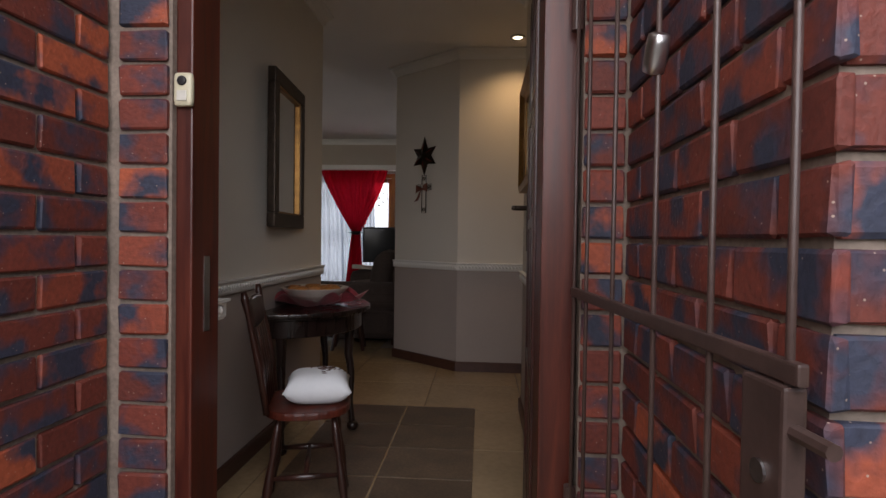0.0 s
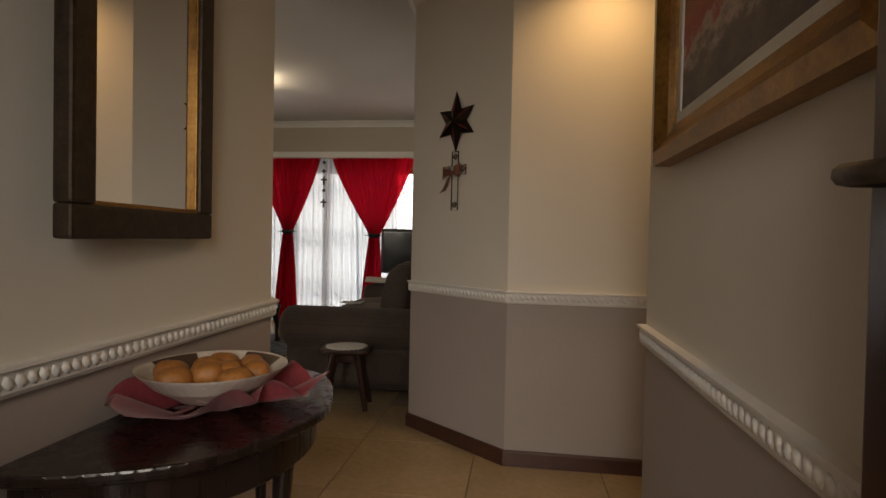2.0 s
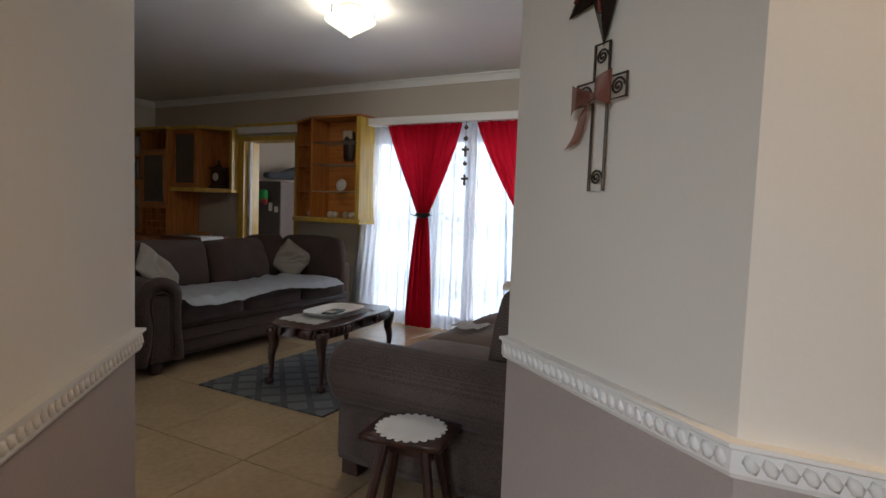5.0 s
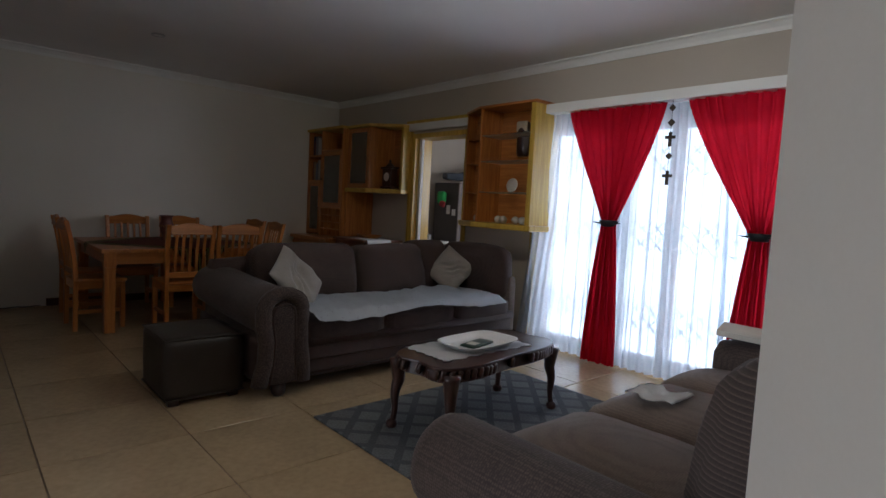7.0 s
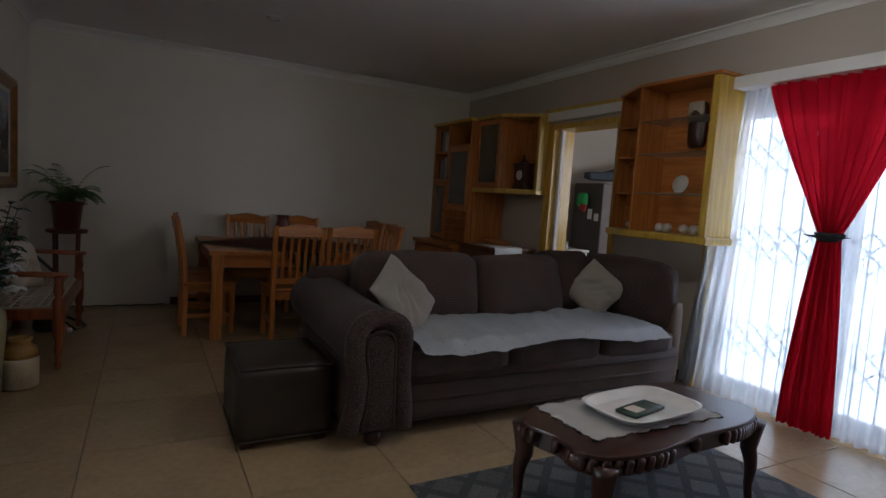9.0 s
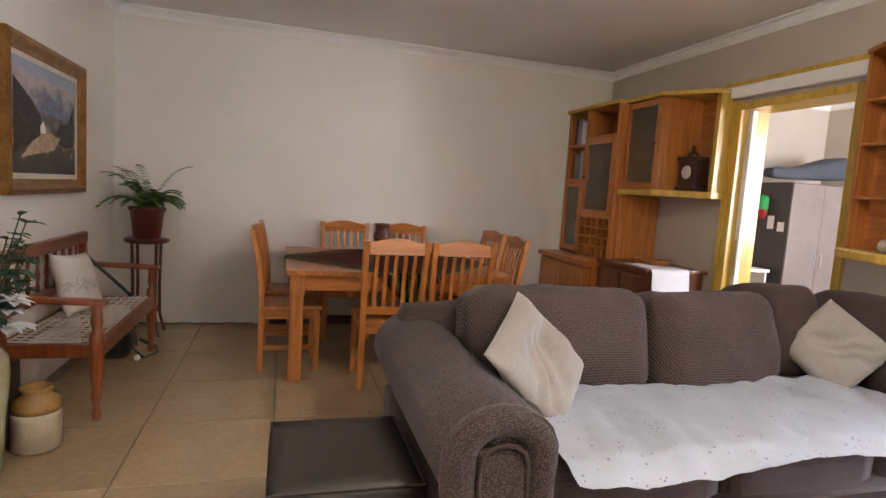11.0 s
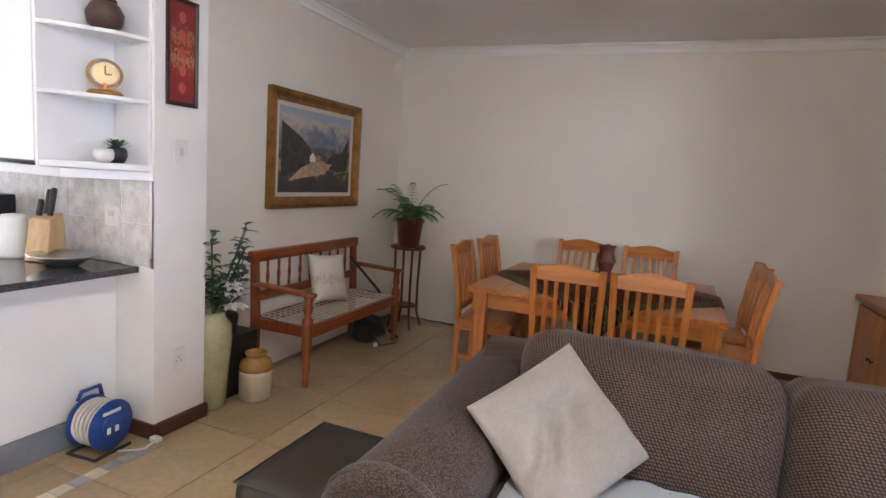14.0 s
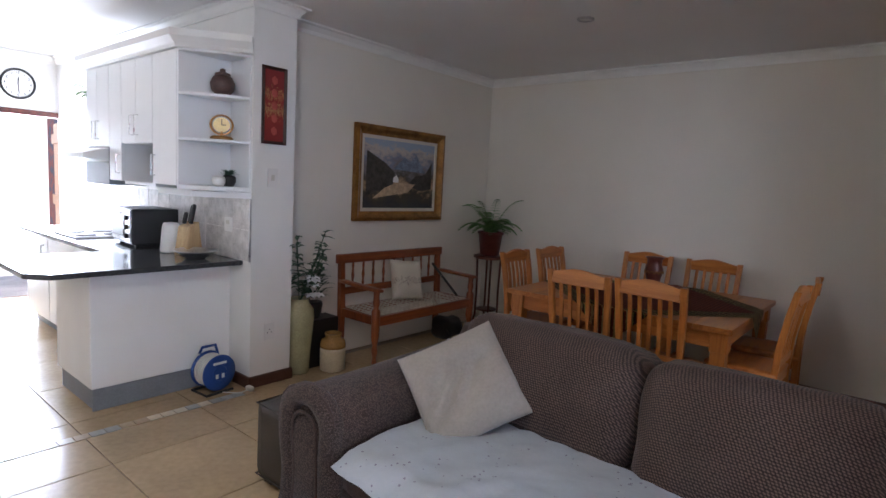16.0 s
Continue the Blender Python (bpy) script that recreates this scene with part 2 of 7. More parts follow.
RED = sheer("red_voile", (0.62, 0.012, 0.028), 0.16, 0.45)
VOILE = sheer("white_voile", (0.6, 0.65, 0.72), 0.25, 0.6)
RIBBON = sheer("rust_organza", (0.4, 0.16, 0.12), 0.38, 0.4)
PANE = glass("window_glass")
FROST = glass("frosted_glass", 0.35, (0.85, 0.92, 0.9))
AMBER = glass("patterned_amber_glass", 0.3, (0.12, 0.06, 0.03))
CUSHION = mat("beige_cushion", (0.28, 0.245, 0.21), 0.85, vary=0.08, sheen=0.2)
THROW = mat("white_quilt", (0.72, 0.74, 0.77), 0.85, vary=0.05, scale=5, fine=60, bump=0.3)
DOILY = mat("white_crochet", (0.78, 0.77, 0.76), 0.9, vary=0.1, fine=200, bump=0.5)
GILT = mat("aged_gilt", (0.3, 0.15, 0.04), 0.38, metal=0.7, vary=0.3, scale=12, bump=0.3)
GREENLEAF = mat("green_leaf", (0.06, 0.16, 0.03), 0.5, vary=0.35, scale=8, base2=(0.1, 0.22, 0.05))
DULLLEAF = mat("blue_green_leaf", (0.05, 0.11, 0.06), 0.55, vary=0.35, scale=8)
PETAL = mat("white_petal", (0.75, 0.77, 0.78), 0.6, vary=0.06)
CELADON = mat("pale_green_glaze", (0.42, 0.4, 0.24), 0.25, vary=0.12, scale=5)
STONEWARE = mat("salt_glaze_stoneware", (0.55, 0.47, 0.34), 0.35, vary=0.12, scale=6)
OCHREGLAZE = mat("ochre_glaze", (0.36, 0.2, 0.06), 0.25, vary=0.15, scale=6)
OXBLOOD = mat("oxblood_pot", (0.11, 0.025, 0.018), 0.35, vary=0.25, scale=10)
IRON = mat("dark_bronze_iron", (0.05, 0.035, 0.025), 0.45, metal=0.6, vary=0.3, scale=25, bump=0.3)
GATEPAINT = mat("brown_steel_paint", (0.06, 0.035, 0.03), 0.4, vary=0.2, scale=12)
CHARCOAL = mat("charcoal_laminate", (0.05, 0.04, 0.038), 0.4, vary=0.15, scale=5)
GREYBOARD = mat("grey_brown_laminate", (0.2, 0.17, 0.16), 0.35, vary=0.1, scale=5)
BLUEPLASTIC = mat("blue_plastic", (0.015, 0.06, 0.26), 0.35, vary=0.08)
CABLE = mat("white_cable", (0.6, 0.58, 0.52), 0.5, vary=0.06)
CREAMPLASTIC = mat("cream_plastic", (0.62, 0.58, 0.42), 0.4, vary=0.05)
CHINA = mat("mottled_china", (0.6, 0.55, 0.48), 0.25, vary=0.1)
SPLASH = mat("splashback_tile", (0.6, 0.58, 0.56), 0.16, vary=0.2, scale=14, bump=0.1)
PINKCLOTH = mat("maroon_satin", (0.42, 0.07, 0.09), 0.35, vary=0.2, scale=9, sheen=0.3)
POTATO = mat("golden_gourd", (0.36, 0.14, 0.035), 0.5, vary=0.25, scale=12)
CHESTWOOD = wood("cherry_chest", (0.11, 0.035, 0.018), (0.2, 0.07, 0.03), 0.3, coat=0.3)
MIRROR = mat("mirror_silver", (0.92, 0.92, 0.92), 0.02, metal=1.0, vary=0.0, bump=0.0, rough_vary=0.0)
LINEN = mat("cream_linen", (0.62, 0.58, 0.5), 0.9, vary=0.08, fine=160, bump=0.3)
BROWNSLATE = mat("brown_slate", (0.13, 0.09, 0.06), 0.4, vary=0.3, scale=5, random_tone=0.15)
PAVER = mat("sunlit_paving", (0.42, 0.38, 0.33), 0.85, vary=0.2, scale=3)
SOIL = mat("dry_grass", (0.2, 0.2, 0.09), 0.95, vary=0.4, scale=3)
STUCCO = mat("pale_garden_wall", (0.7, 0.66, 0.58), 0.85, vary=0.08, scale=2)


# ---- building blocks ----
def part(name, bm, material, parent=None, label="", smooth=False):
    """Links a bmesh as one mesh object, under a thing or under a part."""
    me = bpy.data.meshes.new(name)
    bm.to_mesh(me)
    bm.free()
    for m in material if isinstance(material, (list, tuple)) else (material,):
        me.materials.append(m)
    if smooth:
        for f in me.polygons:
            f.use_smooth = True
    ob = new(name, me)
    if parent:
        ob.parent = parent
    if label:
        ob["label"] = label
    return ob


def thing(name, m, label, category, group="", kind=""):
    ob = new(name)
    ob.empty_display_size = 0.1
    ob.matrix_world = m
    return tagged(ob, label, category, group, kind)


def structure(name, bm, material, label="", category="", smooth=False):
    return tagged(part(name, bm, material, None, "", smooth), label, category, "", "structure")


def box(x0, x1, y0, y1, z0, z1, bevel=0.0, bm=None, seg=2):
    """A box between its limits, with rounded edges."""
    own = bmesh.new()
    bmesh.ops.create_cube(own, size=1, matrix=Matrix.Translation(((x0 + x1) / 2, (y0 + y1) / 2, (z0 + z1) / 2)) @ Matrix.Diagonal((abs(x1 - x0), abs(y1 - y0), abs(z1 - z0), 1)))
    if bevel:
        bmesh.ops.bevel(own, geom=own.edges[:], offset=bevel, segments=seg, affect="EDGES", profile=0.6)
    return joined(bm, own)


def joined(bm, own, m=None):
    if m is not None:
        own.transform(m)
    if bm is None:
        return own
    me = bpy.data.meshes.new("scratch")
    own.to_mesh(me)
    own.free()
    bm.from_mesh(me)
    bpy.data.meshes.remove(me)
    return bm


def lathe(profile, steps=28, bm=None, m=None):
    """A turned shape from (radius, height) pairs."""
    own = bmesh.new()
    rings = [[own.verts.new((r * math.cos(2 * math.pi * k / steps), r * math.sin(2 * math.pi * k / steps), z)) for k in range(steps)] for r, z in profile]
    for a, b in zip(rings, rings[1:]):
        for k in range(steps):
            own.faces.new((a[k], a[(k + 1) % steps], b[(k + 1) % steps], b[k]))
    for ring, flip in ((rings[0], True), (rings[-1], False)):
        own.faces.new(ring[::-1] if flip else ring)
    bmesh.ops.remove_doubles(own, verts=own.verts[:], dist=1e-5)
    return joined(bm, own, m)


def tube(points, radius, steps=8, bm=None, radii=None, flat=1.0, closed=False):
    """A round bar along points, of even or changing radius."""
    own = bmesh.new()
    pts = [Vector(p) for p in points]
    rings, count = [], len(pts)
    side = None
    for k, p in enumerate(pts):
        a = pts[(k - 1) % count] if closed or k else pts[k]
        b = pts[(k + 1) % count] if closed or k < count - 1 else pts[k]
        way = (b - a).normalized()
        if side is None:
            side = way.orthogonal().normalized()
        side = (side - way * side.dot(way)).normalized()
        up = way.cross(side)
        r = radii[k] if radii else radius
        rings.append([own.verts.new(p + side * r * math.cos(2 * math.pi * j / steps) + up * r * flat * math.sin(2 * math.pi * j / steps)) for j in range(steps)])
    pairs = list(zip(rings, rings[1:])) + ([(rings[-1], rings[0])] if closed else [])
    for a, b in pairs:
        for j in range(steps):
            own.faces.new((a[j], a[(j + 1) % steps], b[(j + 1) % steps], b[j]))
    if not closed:
        own.faces.new(rings[0][::-1]), own.faces.new(rings[-1])
    bmesh.ops.recalc_face_normals(own, faces=own.faces[:])
    return joined(bm, own)


def prism(outline, z0, z1, bevel=0.0, bm=None, m=None, seg=2):
    """A plate with a given outline in x and y, from z0 to z1."""
    own = bmesh.new()
    face = own.faces.new([own.verts.new((x, y, z0)) for x, y in outline])
    out = bmesh.ops.extrude_face_region(own, geom=[face])
    bmesh.ops.translate(own, verts=[v for v in out["geom"] if isinstance(v, bmesh.types.BMVert)], vec=(0, 0, z1 - z0))
    bmesh.ops.recalc_face_normals(own, faces=own.faces[:])
    if bevel:
        bmesh.ops.bevel(own, geom=own.edges[:], offset=bevel, segments=seg, affect="EDGES", profile=0.6)
    return joined(bm, own, m)


def strip(path, profile, bm=None):
    """A moulding of a profile (out, up) swept along a level path; out is to the left of the way."""
    own = bmesh.new()
    pts = [Vector((*p, 0)) if len(p) == 2 else Vector(p) for p in path]
    rings = []
    for k, p in enumerate(pts):
        a = (p - pts[k - 1]).normalized() if k else None
        b = (pts[k + 1] - p).normalized() if k < len(pts) - 1 else None
        na = Vector((-a.y, a.x, 0)) if a else None
        nb = Vector((-b.y, b.x, 0)) if b else None
        n = (na + nb) if a and b else (na or nb)
        n.normalize()
        n = n / max(0.3, n.dot(na or nb))
        rings.append([own.verts.new(p + n * o + Vector((0, 0, u))) for o, u in profile])
    count = len(profile)
    for a, b in zip(rings, rings[1:]):
        for j in range(count):
            own.faces.new((a[j], a[(j + 1) % count], b[(j + 1) % count], b[j]))
    own.faces.new(rings[0]), own.faces.new(rings[-1][::-1])
    bmesh.ops.recalc_face_normals(own, faces=own.faces[:])
    return joined(bm, own)


def rounded(a, b, c, r, n=7, puff=(0, 0, 0), wob=0.0, m=None, bm=None, seed=0.0):
    """A padded block of half sizes a, b, c with soft edges of radius r; puff swells its faces."""
    own = bmesh.new()
    bmesh.ops.create_cube(own, size=2)
    bmesh.ops.subdivide_edges(own, edges=own.edges[:], cuts=n, use_grid_fill=True)
    half = Vector((a, b, c))
    for v in own.verts:
        u = v.co.copy()
        p = Vector([u[k] * half[k] for k in range(3)])
        inner = Vector([max(-(half[k] - r), min(half[k] - r, p[k])) for k in range(3)])
        d = p - inner
        q = inner + (d.normalized() * r if d.length > 1e-9 else d)
        for k in range(3):
            i, j = (k + 1) % 3, (k + 2) % 3
            q[k] += puff[k] * u[k] * max(0, 1 - u[i] ** 2) * max(0, 1 - u[j] ** 2)
        if wob:
            q += noise.noise_vector(q * 7 + Vector((seed, seed * 2, 0))) * wob
        v.co = q
    return joined(bm, own, m)


def pillow(w, h, d, n=16, pinch=0.07, crease=0.012, seed=0.0, m=None, bm=None, fold=0.0):
    """A scatter cushion in the x-z plane, with drawn-in sides, pointed corners and soft creases."""
    own = bmesh.new()
    sides = []
    for s in (1, -1):
        grid = []
        for i in range(n + 1):
            row = []
            for j in range(n + 1):
                u, v = 2 * i / n - 1, 2 * j / n - 1
                x = u * w / 2 * (1 - pinch * (1 - v * v) * abs(u))
                z = v * h / 2 * (1 - pinch * (1 - u * u) * abs(v))
                t = d / 2 * ((1 - u ** 4) * (1 - v ** 4)) ** 0.6
                y = s * t + crease * noise.noise(Vector((x * 9 + seed, z * 5, s * 3.0))) * min(1, t / d * 4)
                if fold:
                    wander = 0.16 * noise.noise(Vector((u * 1.6 - v * 1.6, seed, 0.5)))
                    across, along = (u + v) / 1.414 + wander, (u - v) / 1.414
                    for at, wide, deep, mid in ((-0.34, 0.13, 0.7, 0.4), (-0.06, 0.09, 1.0, 0.2), (0.2, 0.15, 0.9, -0.15)):
                        y -= s * fold * deep * math.exp(-((across - at - 0.15 * along * at) / wide) ** 2 - ((along - mid) / 0.6) ** 2)
                row.append(own.verts.new((x, y, z)))
            grid.append(row)
        for i in range(n):
            for j in range(n):
                q = (grid[i][j], grid[i + 1][j], grid[i + 1][j + 1], grid[i][j + 1])
                own.faces.new(q if s < 0 else q[::-1])
    bmesh.ops.remove_doubles(own, verts=own.verts[:], dist=1e-5)
    return joined(bm, own, m)


def sheet(nx, ny, place, bm=None, m=None, thick=0.0):
    """A cloth of nx by ny cells; place(u, v) gives each point, u and v from 0 to 1."""
    own = bmesh.new()
    grid = [[own.verts.new(place(i / nx, j / ny)) for j in range(ny + 1)] for i in range(nx + 1)]
    for i in range(nx):
        for j in range(ny):
            own.faces.new((grid[i][j], grid[i + 1][j], grid[i + 1][j + 1], grid[i][j + 1]))
    if thick:
        bmesh.ops.solidify(own, geom=own.faces[:], thickness=thick)
    return joined(bm, own, m)


# ---- the setting ----
WEST, NORTH, SOUTH, EAST, CEIL = -6.955, 10.42, 5.75, -0.03, 2.67
COL_Y, COL_L, COL_R = 6.0, -4.21, -3.88
MIRROR_X, RIGHT_X, FRONT, DADO = -0.365, 1.045, 2.97, 0.853


def wall(name, pieces, material, label):
    bm = bmesh.new()
    for p in pieces:
        box(*p, bm=bm)
    return structure(name, bm, material, label, "wall")


def slant(x0, y0, x1, y1, thick, z0, z1, bm=None):
    """A wall between two points, its thickness to the right of the way."""
    d = Vector((x1 - x0, y1 - y0)).normalized() * thick
    return prism([(x0, y0), (x1, y1), (x1 + d.y, y1 - d.x), (x0 + d.y, y0 - d.x)], z0, z1, bm=bm)


floor = structure("floor", box(-7.2, 3.4, 1.8, 13.6, -0.2, -0.006), GROUT, "cream porcelain tiled floor with grey-brown grout", "floor")
structure("ceiling", box(-7.2, 3.4, 1.8, 13.6, CEIL, CEIL + 0.12), CEILING, "plain off-white painted plaster ceiling", "ceiling")
wall("wall_west", [(WEST - 0.22, WEST, SOUTH - 0.22, NORTH, 0, CEIL)], CREAM, "plain cream painted wall behind the dining table")
DOOR_L, DOOR_R, DOOR_T = -5.2, -4.22, 2.13
SLIDE_L, SLIDE_R, SLIDE_T = -3.28, -0.62, 2.14
wall("wall_north", [(WEST - 0.22, DOOR_L, NORTH, NORTH + 0.24, 0, CEIL), (DOOR_L, DOOR_R, NORTH, NORTH + 0.24, DOOR_T, CEIL), (DOOR_R, SLIDE_L, NORTH, NORTH + 0.24, 0, CEIL),
                    (SLIDE_L, SLIDE_R, NORTH, NORTH + 0.24, SLIDE_T, CEIL), (SLIDE_R, EAST + 0.25, NORTH, NORTH + 0.24, 0, CEIL)], BEIGE, "beige painted wall around the sliding door and the study doorway")
wall("wall_picture", [(WEST, COL_L, SOUTH - 0.22, SOUTH, 0, CEIL)], CREAM, "cream painted wall behind the slatted bench")
wall("wall_kitchen_end", [(COL_L, COL_R, 2.0, COL_Y, 0, CEIL)], WHITE, "white painted wall end between kitchen and dining room")
wall("wall_east", [(EAST, EAST + 0.22, 6.89, NORTH, 0, CEIL)], CREAM, "cream painted wall behind the sofa")
OCT = [(EAST, 6.74), (0.575, 6.24), (3.2, 6.24)]
TURN_WALL = [(MIRROR_X, FRONT + 0.18), (MIRROR_X, 5.5), (-0.95, 6.175)]
for level, z0, z1, paint, tone in (("upper", DADO, CEIL, CREAM, "cream upper"), ("lower", 0, DADO, TAUPE, "taupe lower")):
    bm = slant(*OCT[0], *OCT[1], -0.15, z0, z1)
    slant(*OCT[1], *OCT[2], -0.15, z0, z1, bm=bm)
    structure("wall_passage_" + level, bm, paint, tone + " half of the angled entrance wall", "wall")
    bm = slant(*TURN_WALL[0], *TURN_WALL[1], -0.36, z0, z1)
    slant(*TURN_WALL[1], *TURN_WALL[2], -0.14, z0, z1, bm=bm)
    structure("wall_mirror_" + level, bm, paint, tone + " half of the wall with the mirror", "wall")
    structure("wall_right_" + level, slant(RIGHT_X, FRONT + 0.18, RIGHT_X, 5.235, 0.2, z0, z1), paint, tone + " half of the wall beside the front door", "wall")
wall("wall_passage_end", [(3.2, 3.4, 2.9, 6.4, 0, CEIL), (RIGHT_X + 0.2, 3.2, 5.035, 5.235, 0, CEIL)], CREAM, "cream wall that closes the passage")
wall("wall_front", [(-0.75, -0.025, FRONT + 0.12, FRONT + 0.18, 0, CEIL), (MIRROR_X, -0.05, FRONT + 0.18, 3.31, 0, CEIL), (1.01, 3.4, FRONT + 0.12, FRONT + 0.18, 0, CEIL), (-0.025, 1.01, FRONT + 0.12, FRONT + 0.18, 2.16, CEIL)], CREAM, "plastered inner face of the front wall")
wall("wall_kitchen_back", [(-4.21, -4.04, 1.8, 2.0, 0, CEIL), (-4.04, -3.1, 1.8, 2.0, 2.07, CEIL), (-3.1, -0.71, 1.8, 2.0, 0, CEIL), (-0.75, -0.71, 2.0, 3.15, 0, CEIL)], WHITE, "white kitchen wall around the back door")
wall("wall_study", [(-7.2, -6.95, 10.66, 13.6, 0, CEIL), (-6.95, -2.4, 13.4, 13.6, 0, CEIL), (-2.6, -2.4, 10.66, 13.4, 0, 0.9), (-2.6, -2.4, 10.66, 13.4, 2.1, CEIL), (-2.6, -2.4, 10.66, 11.3, 0.9, 2.1), (-2.6, -2.4, 13.0, 13.4, 0.9, 2.1)], BEIGE, "beige walls of the study beyond the doorway")
structure("ground", box(-120, 120, -120, 120, -0.5, -0.22), SOIL, "dry grass and soil around the house", "ground")
structure("pavement", box(-9, 6, 13.62, 17, -0.3, -0.1, 0.01), PAVER, "sunlit paving outside the sliding door", "pavement")
structure("patio", box(-2.38, 3, 10.66, 13.6, -0.3, -0.02, 0.01), PAVER, "pale paved patio outside the sliding door", "pavement")
structure("yard_paving", box(-8, 3.4, -6, 1.79, -0.3, -0.03, 0.01), PAVER, "pale paving outside the doors", "pavement")
wall("garden_wall", [(-14, 12, 19, 19.25, -0.3, 2.0)], STUCCO, "pale plastered garden wall beyond the patio")
# unseen slab, extended over the patio so no sun reaches the voile
wall("roof_slab", [(-7.4, 3.6, 1.75, 13.8, CEIL + 0.13, CEIL + 0.35)], WHITE, "unseen roof slab over the rooms, run out over patio and porch for shade")

# mouldings
COVE = [(0, 0), (0, -0.075), (0.012, -0.075), (0.02, -0.05), (0.045, -0.02), (0.07, -0.012), (0.07, 0)]
bm = bmesh.new()
for run in ([(WEST, SOUTH), (COL_L, SOUTH), (COL_L, COL_Y), (COL_R, COL_Y), (COL_R, 2.0), (-0.71, 2.0)], [(EAST, NORTH), (WEST, NORTH), (WEST, SOUTH)], [(3.2, 6.24), (0.575, 6.24), (EAST, 6.74), (EAST, NORTH)],
            [(-0.71, 5.7), (-0.95, 6.175), (MIRROR_X, 5.5), (MIRROR_X, FRONT + 0.18), (RIGHT_X, FRONT + 0.18), (RIGHT_X, 5.235), (3.2, 5.235)], [(-2.6, 13.4), (-6.95, 13.4), (-6.95, 10.66)]):
    strip([(x, y, CEIL - 0.002) for x, y in run], COVE, bm=bm)
structure("cornice", bm, WHITE, "white coved plaster cornice", "cornice")


def dado_rail(name, run, label):
    """A white rail with a rope of beads along it."""
    rail = [(0, -0.03), (0.014, -0.03), (0.02, -0.02), (0.02, 0.02), (0.03, 0.026), (0.03, 0.034), (0, 0.034)]
    ob = structure(name, strip([(x, y, DADO + 0.02) for x, y in run], rail), WHITE, label, "dado rail")
    bm = bmesh.new()
    for (x0, y0), (x1, y1) in zip(run, run[1:]):
        a, b = Vector((x0, y0, DADO + 0.02)), Vector((x1, y1, DADO + 0.02))
        way = (b - a).normalized()
        out = Vector((-way.y, way.x, 0))
        for k in range(int((b - a).length / 0.028)):
            p = a + way * (k + 0.5) * 0.028 + out * 0.02
            bmesh.ops.create_icosphere(bm, subdivisions=1, radius=0.0135, matrix=Matrix.Translation(p) @ Matrix.Rotation(math.atan2(way.y, way.x), 4, "Z") @ Matrix.Rotation(0.5, 4, "Y") @ Matrix.Diagonal((0.95, 0.5, 1.35, 1)))
    beads = part("beads", bm, WHITE, ob, smooth=True)
    beads["kind"] = "stuff"
    return ob


dado_rail("dado_rail_passage", [(1.9, 6.24), (0.575, 6.24), (EAST, 6.74)], "white beaded dado rail on the angled wall")
dado_rail("dado_rail_mirror", [(-0.95, 6.175), (MIRROR_X, 5.5), (MIRROR_X, FRONT + 0.18)], "white beaded dado rail under the mirror")
dado_rail("dado_rail_front", [(MIRROR_X, 3.31), (-0.05, 3.31), (-0.05, FRONT + 0.18)], "white beaded dado rail round the end of the front wall")
dado_rail("dado_rail_right", [(RIGHT_X, FRONT + 0.18), (RIGHT_X, 5.235)], "white beaded dado rail beside the front door")
BASE = [(0, 0), (0.016, 0), (0.016, 0.07), (0.01, 0.08), (0, 0.08)]
bm = bmesh.new()
for run in ([(3.2, 6.24), (0.575, 6.24), (EAST, 6.74), (EAST, NORTH), (SLIDE_R, NORTH)], [(-0.95, 6.175), (MIRROR_X, 5.5), (MIRROR_X, FRONT + 0.18)], [(RIGHT_X, FRONT + 0.18), (RIGHT_X, 5.235), (3.2, 5.235)], [(COL_L, 5.78), (COL_L, COL_Y), (COL_R, COL_Y), (COL_R, 5.8)],
            [(WEST, NORTH - 0.8), (WEST, 6.95)], [(SLIDE_L, NORTH), (DOOR_R, NORTH)]):
    strip([(x, y, 0.001) for x, y in run], BASE, bm=bm)
structure("baseboard", bm, SKIRT, "dark brown wooden skirting board", "skirting")


# sliding door, study doorway and kitchen door
def opening_frame(name, x0, x1, y0, y1, top, w, material, label):
    ob = thing(name, pose(0, 0, 0), label, "door frame", kind="structure")
    part("jamb", box(x0, x0 + w, y0, y1, 0, top, 0.004), material, ob)
    part("jamb", box(x1 - w, x1, y0, y1, 0, top, 0.004), material, ob)
    part("head", box(x0 + w, x1 - w, y0, y1, top - w, top, 0.004), material, ob)
    return ob


door = opening_frame("window_1", SLIDE_L, SLIDE_R, NORTH + 0.08, NORTH + 0.2, SLIDE_T, 0.07, PINE, "varnished wooden sliding door frame with clear panes")
for k in range(2):
    x0 = SLIDE_L + 0.07 + k * 1.24
    y = NORTH + 0.115 + 0.045 * k
    for a, b in ((x0, x0 + 0.06), (x0 + 1.22, x0 + 1.28)):
        part("stile", box(a, b, y - 0.02, y + 0.02, 0.02, SLIDE_T - 0.072, 0.004), PINE, door)
    for a, b in ((0.02, 0.12), (SLIDE_T - 0.14, SLIDE_T - 0.072)):
        part("rail", box(x0 + 0.06, x0 + 1.22, y - 0.02, y + 0.02, a, b, 0.004), PINE, door)
    pane = part("pane", box(x0 + 0.055, x0 + 1.225, y - 0.003, y + 0.003, 0.115, SLIDE_T - 0.135), PANE, door, "clear glass pane")
    pane.visible_shadow = False
frame_2 = opening_frame("door_frame_study", DOOR_L, DOOR_R, NORTH - 0.02, NORTH + 0.25, DOOR_T, 0.055, GLOWPINE, "golden pine frame of the study doorway")
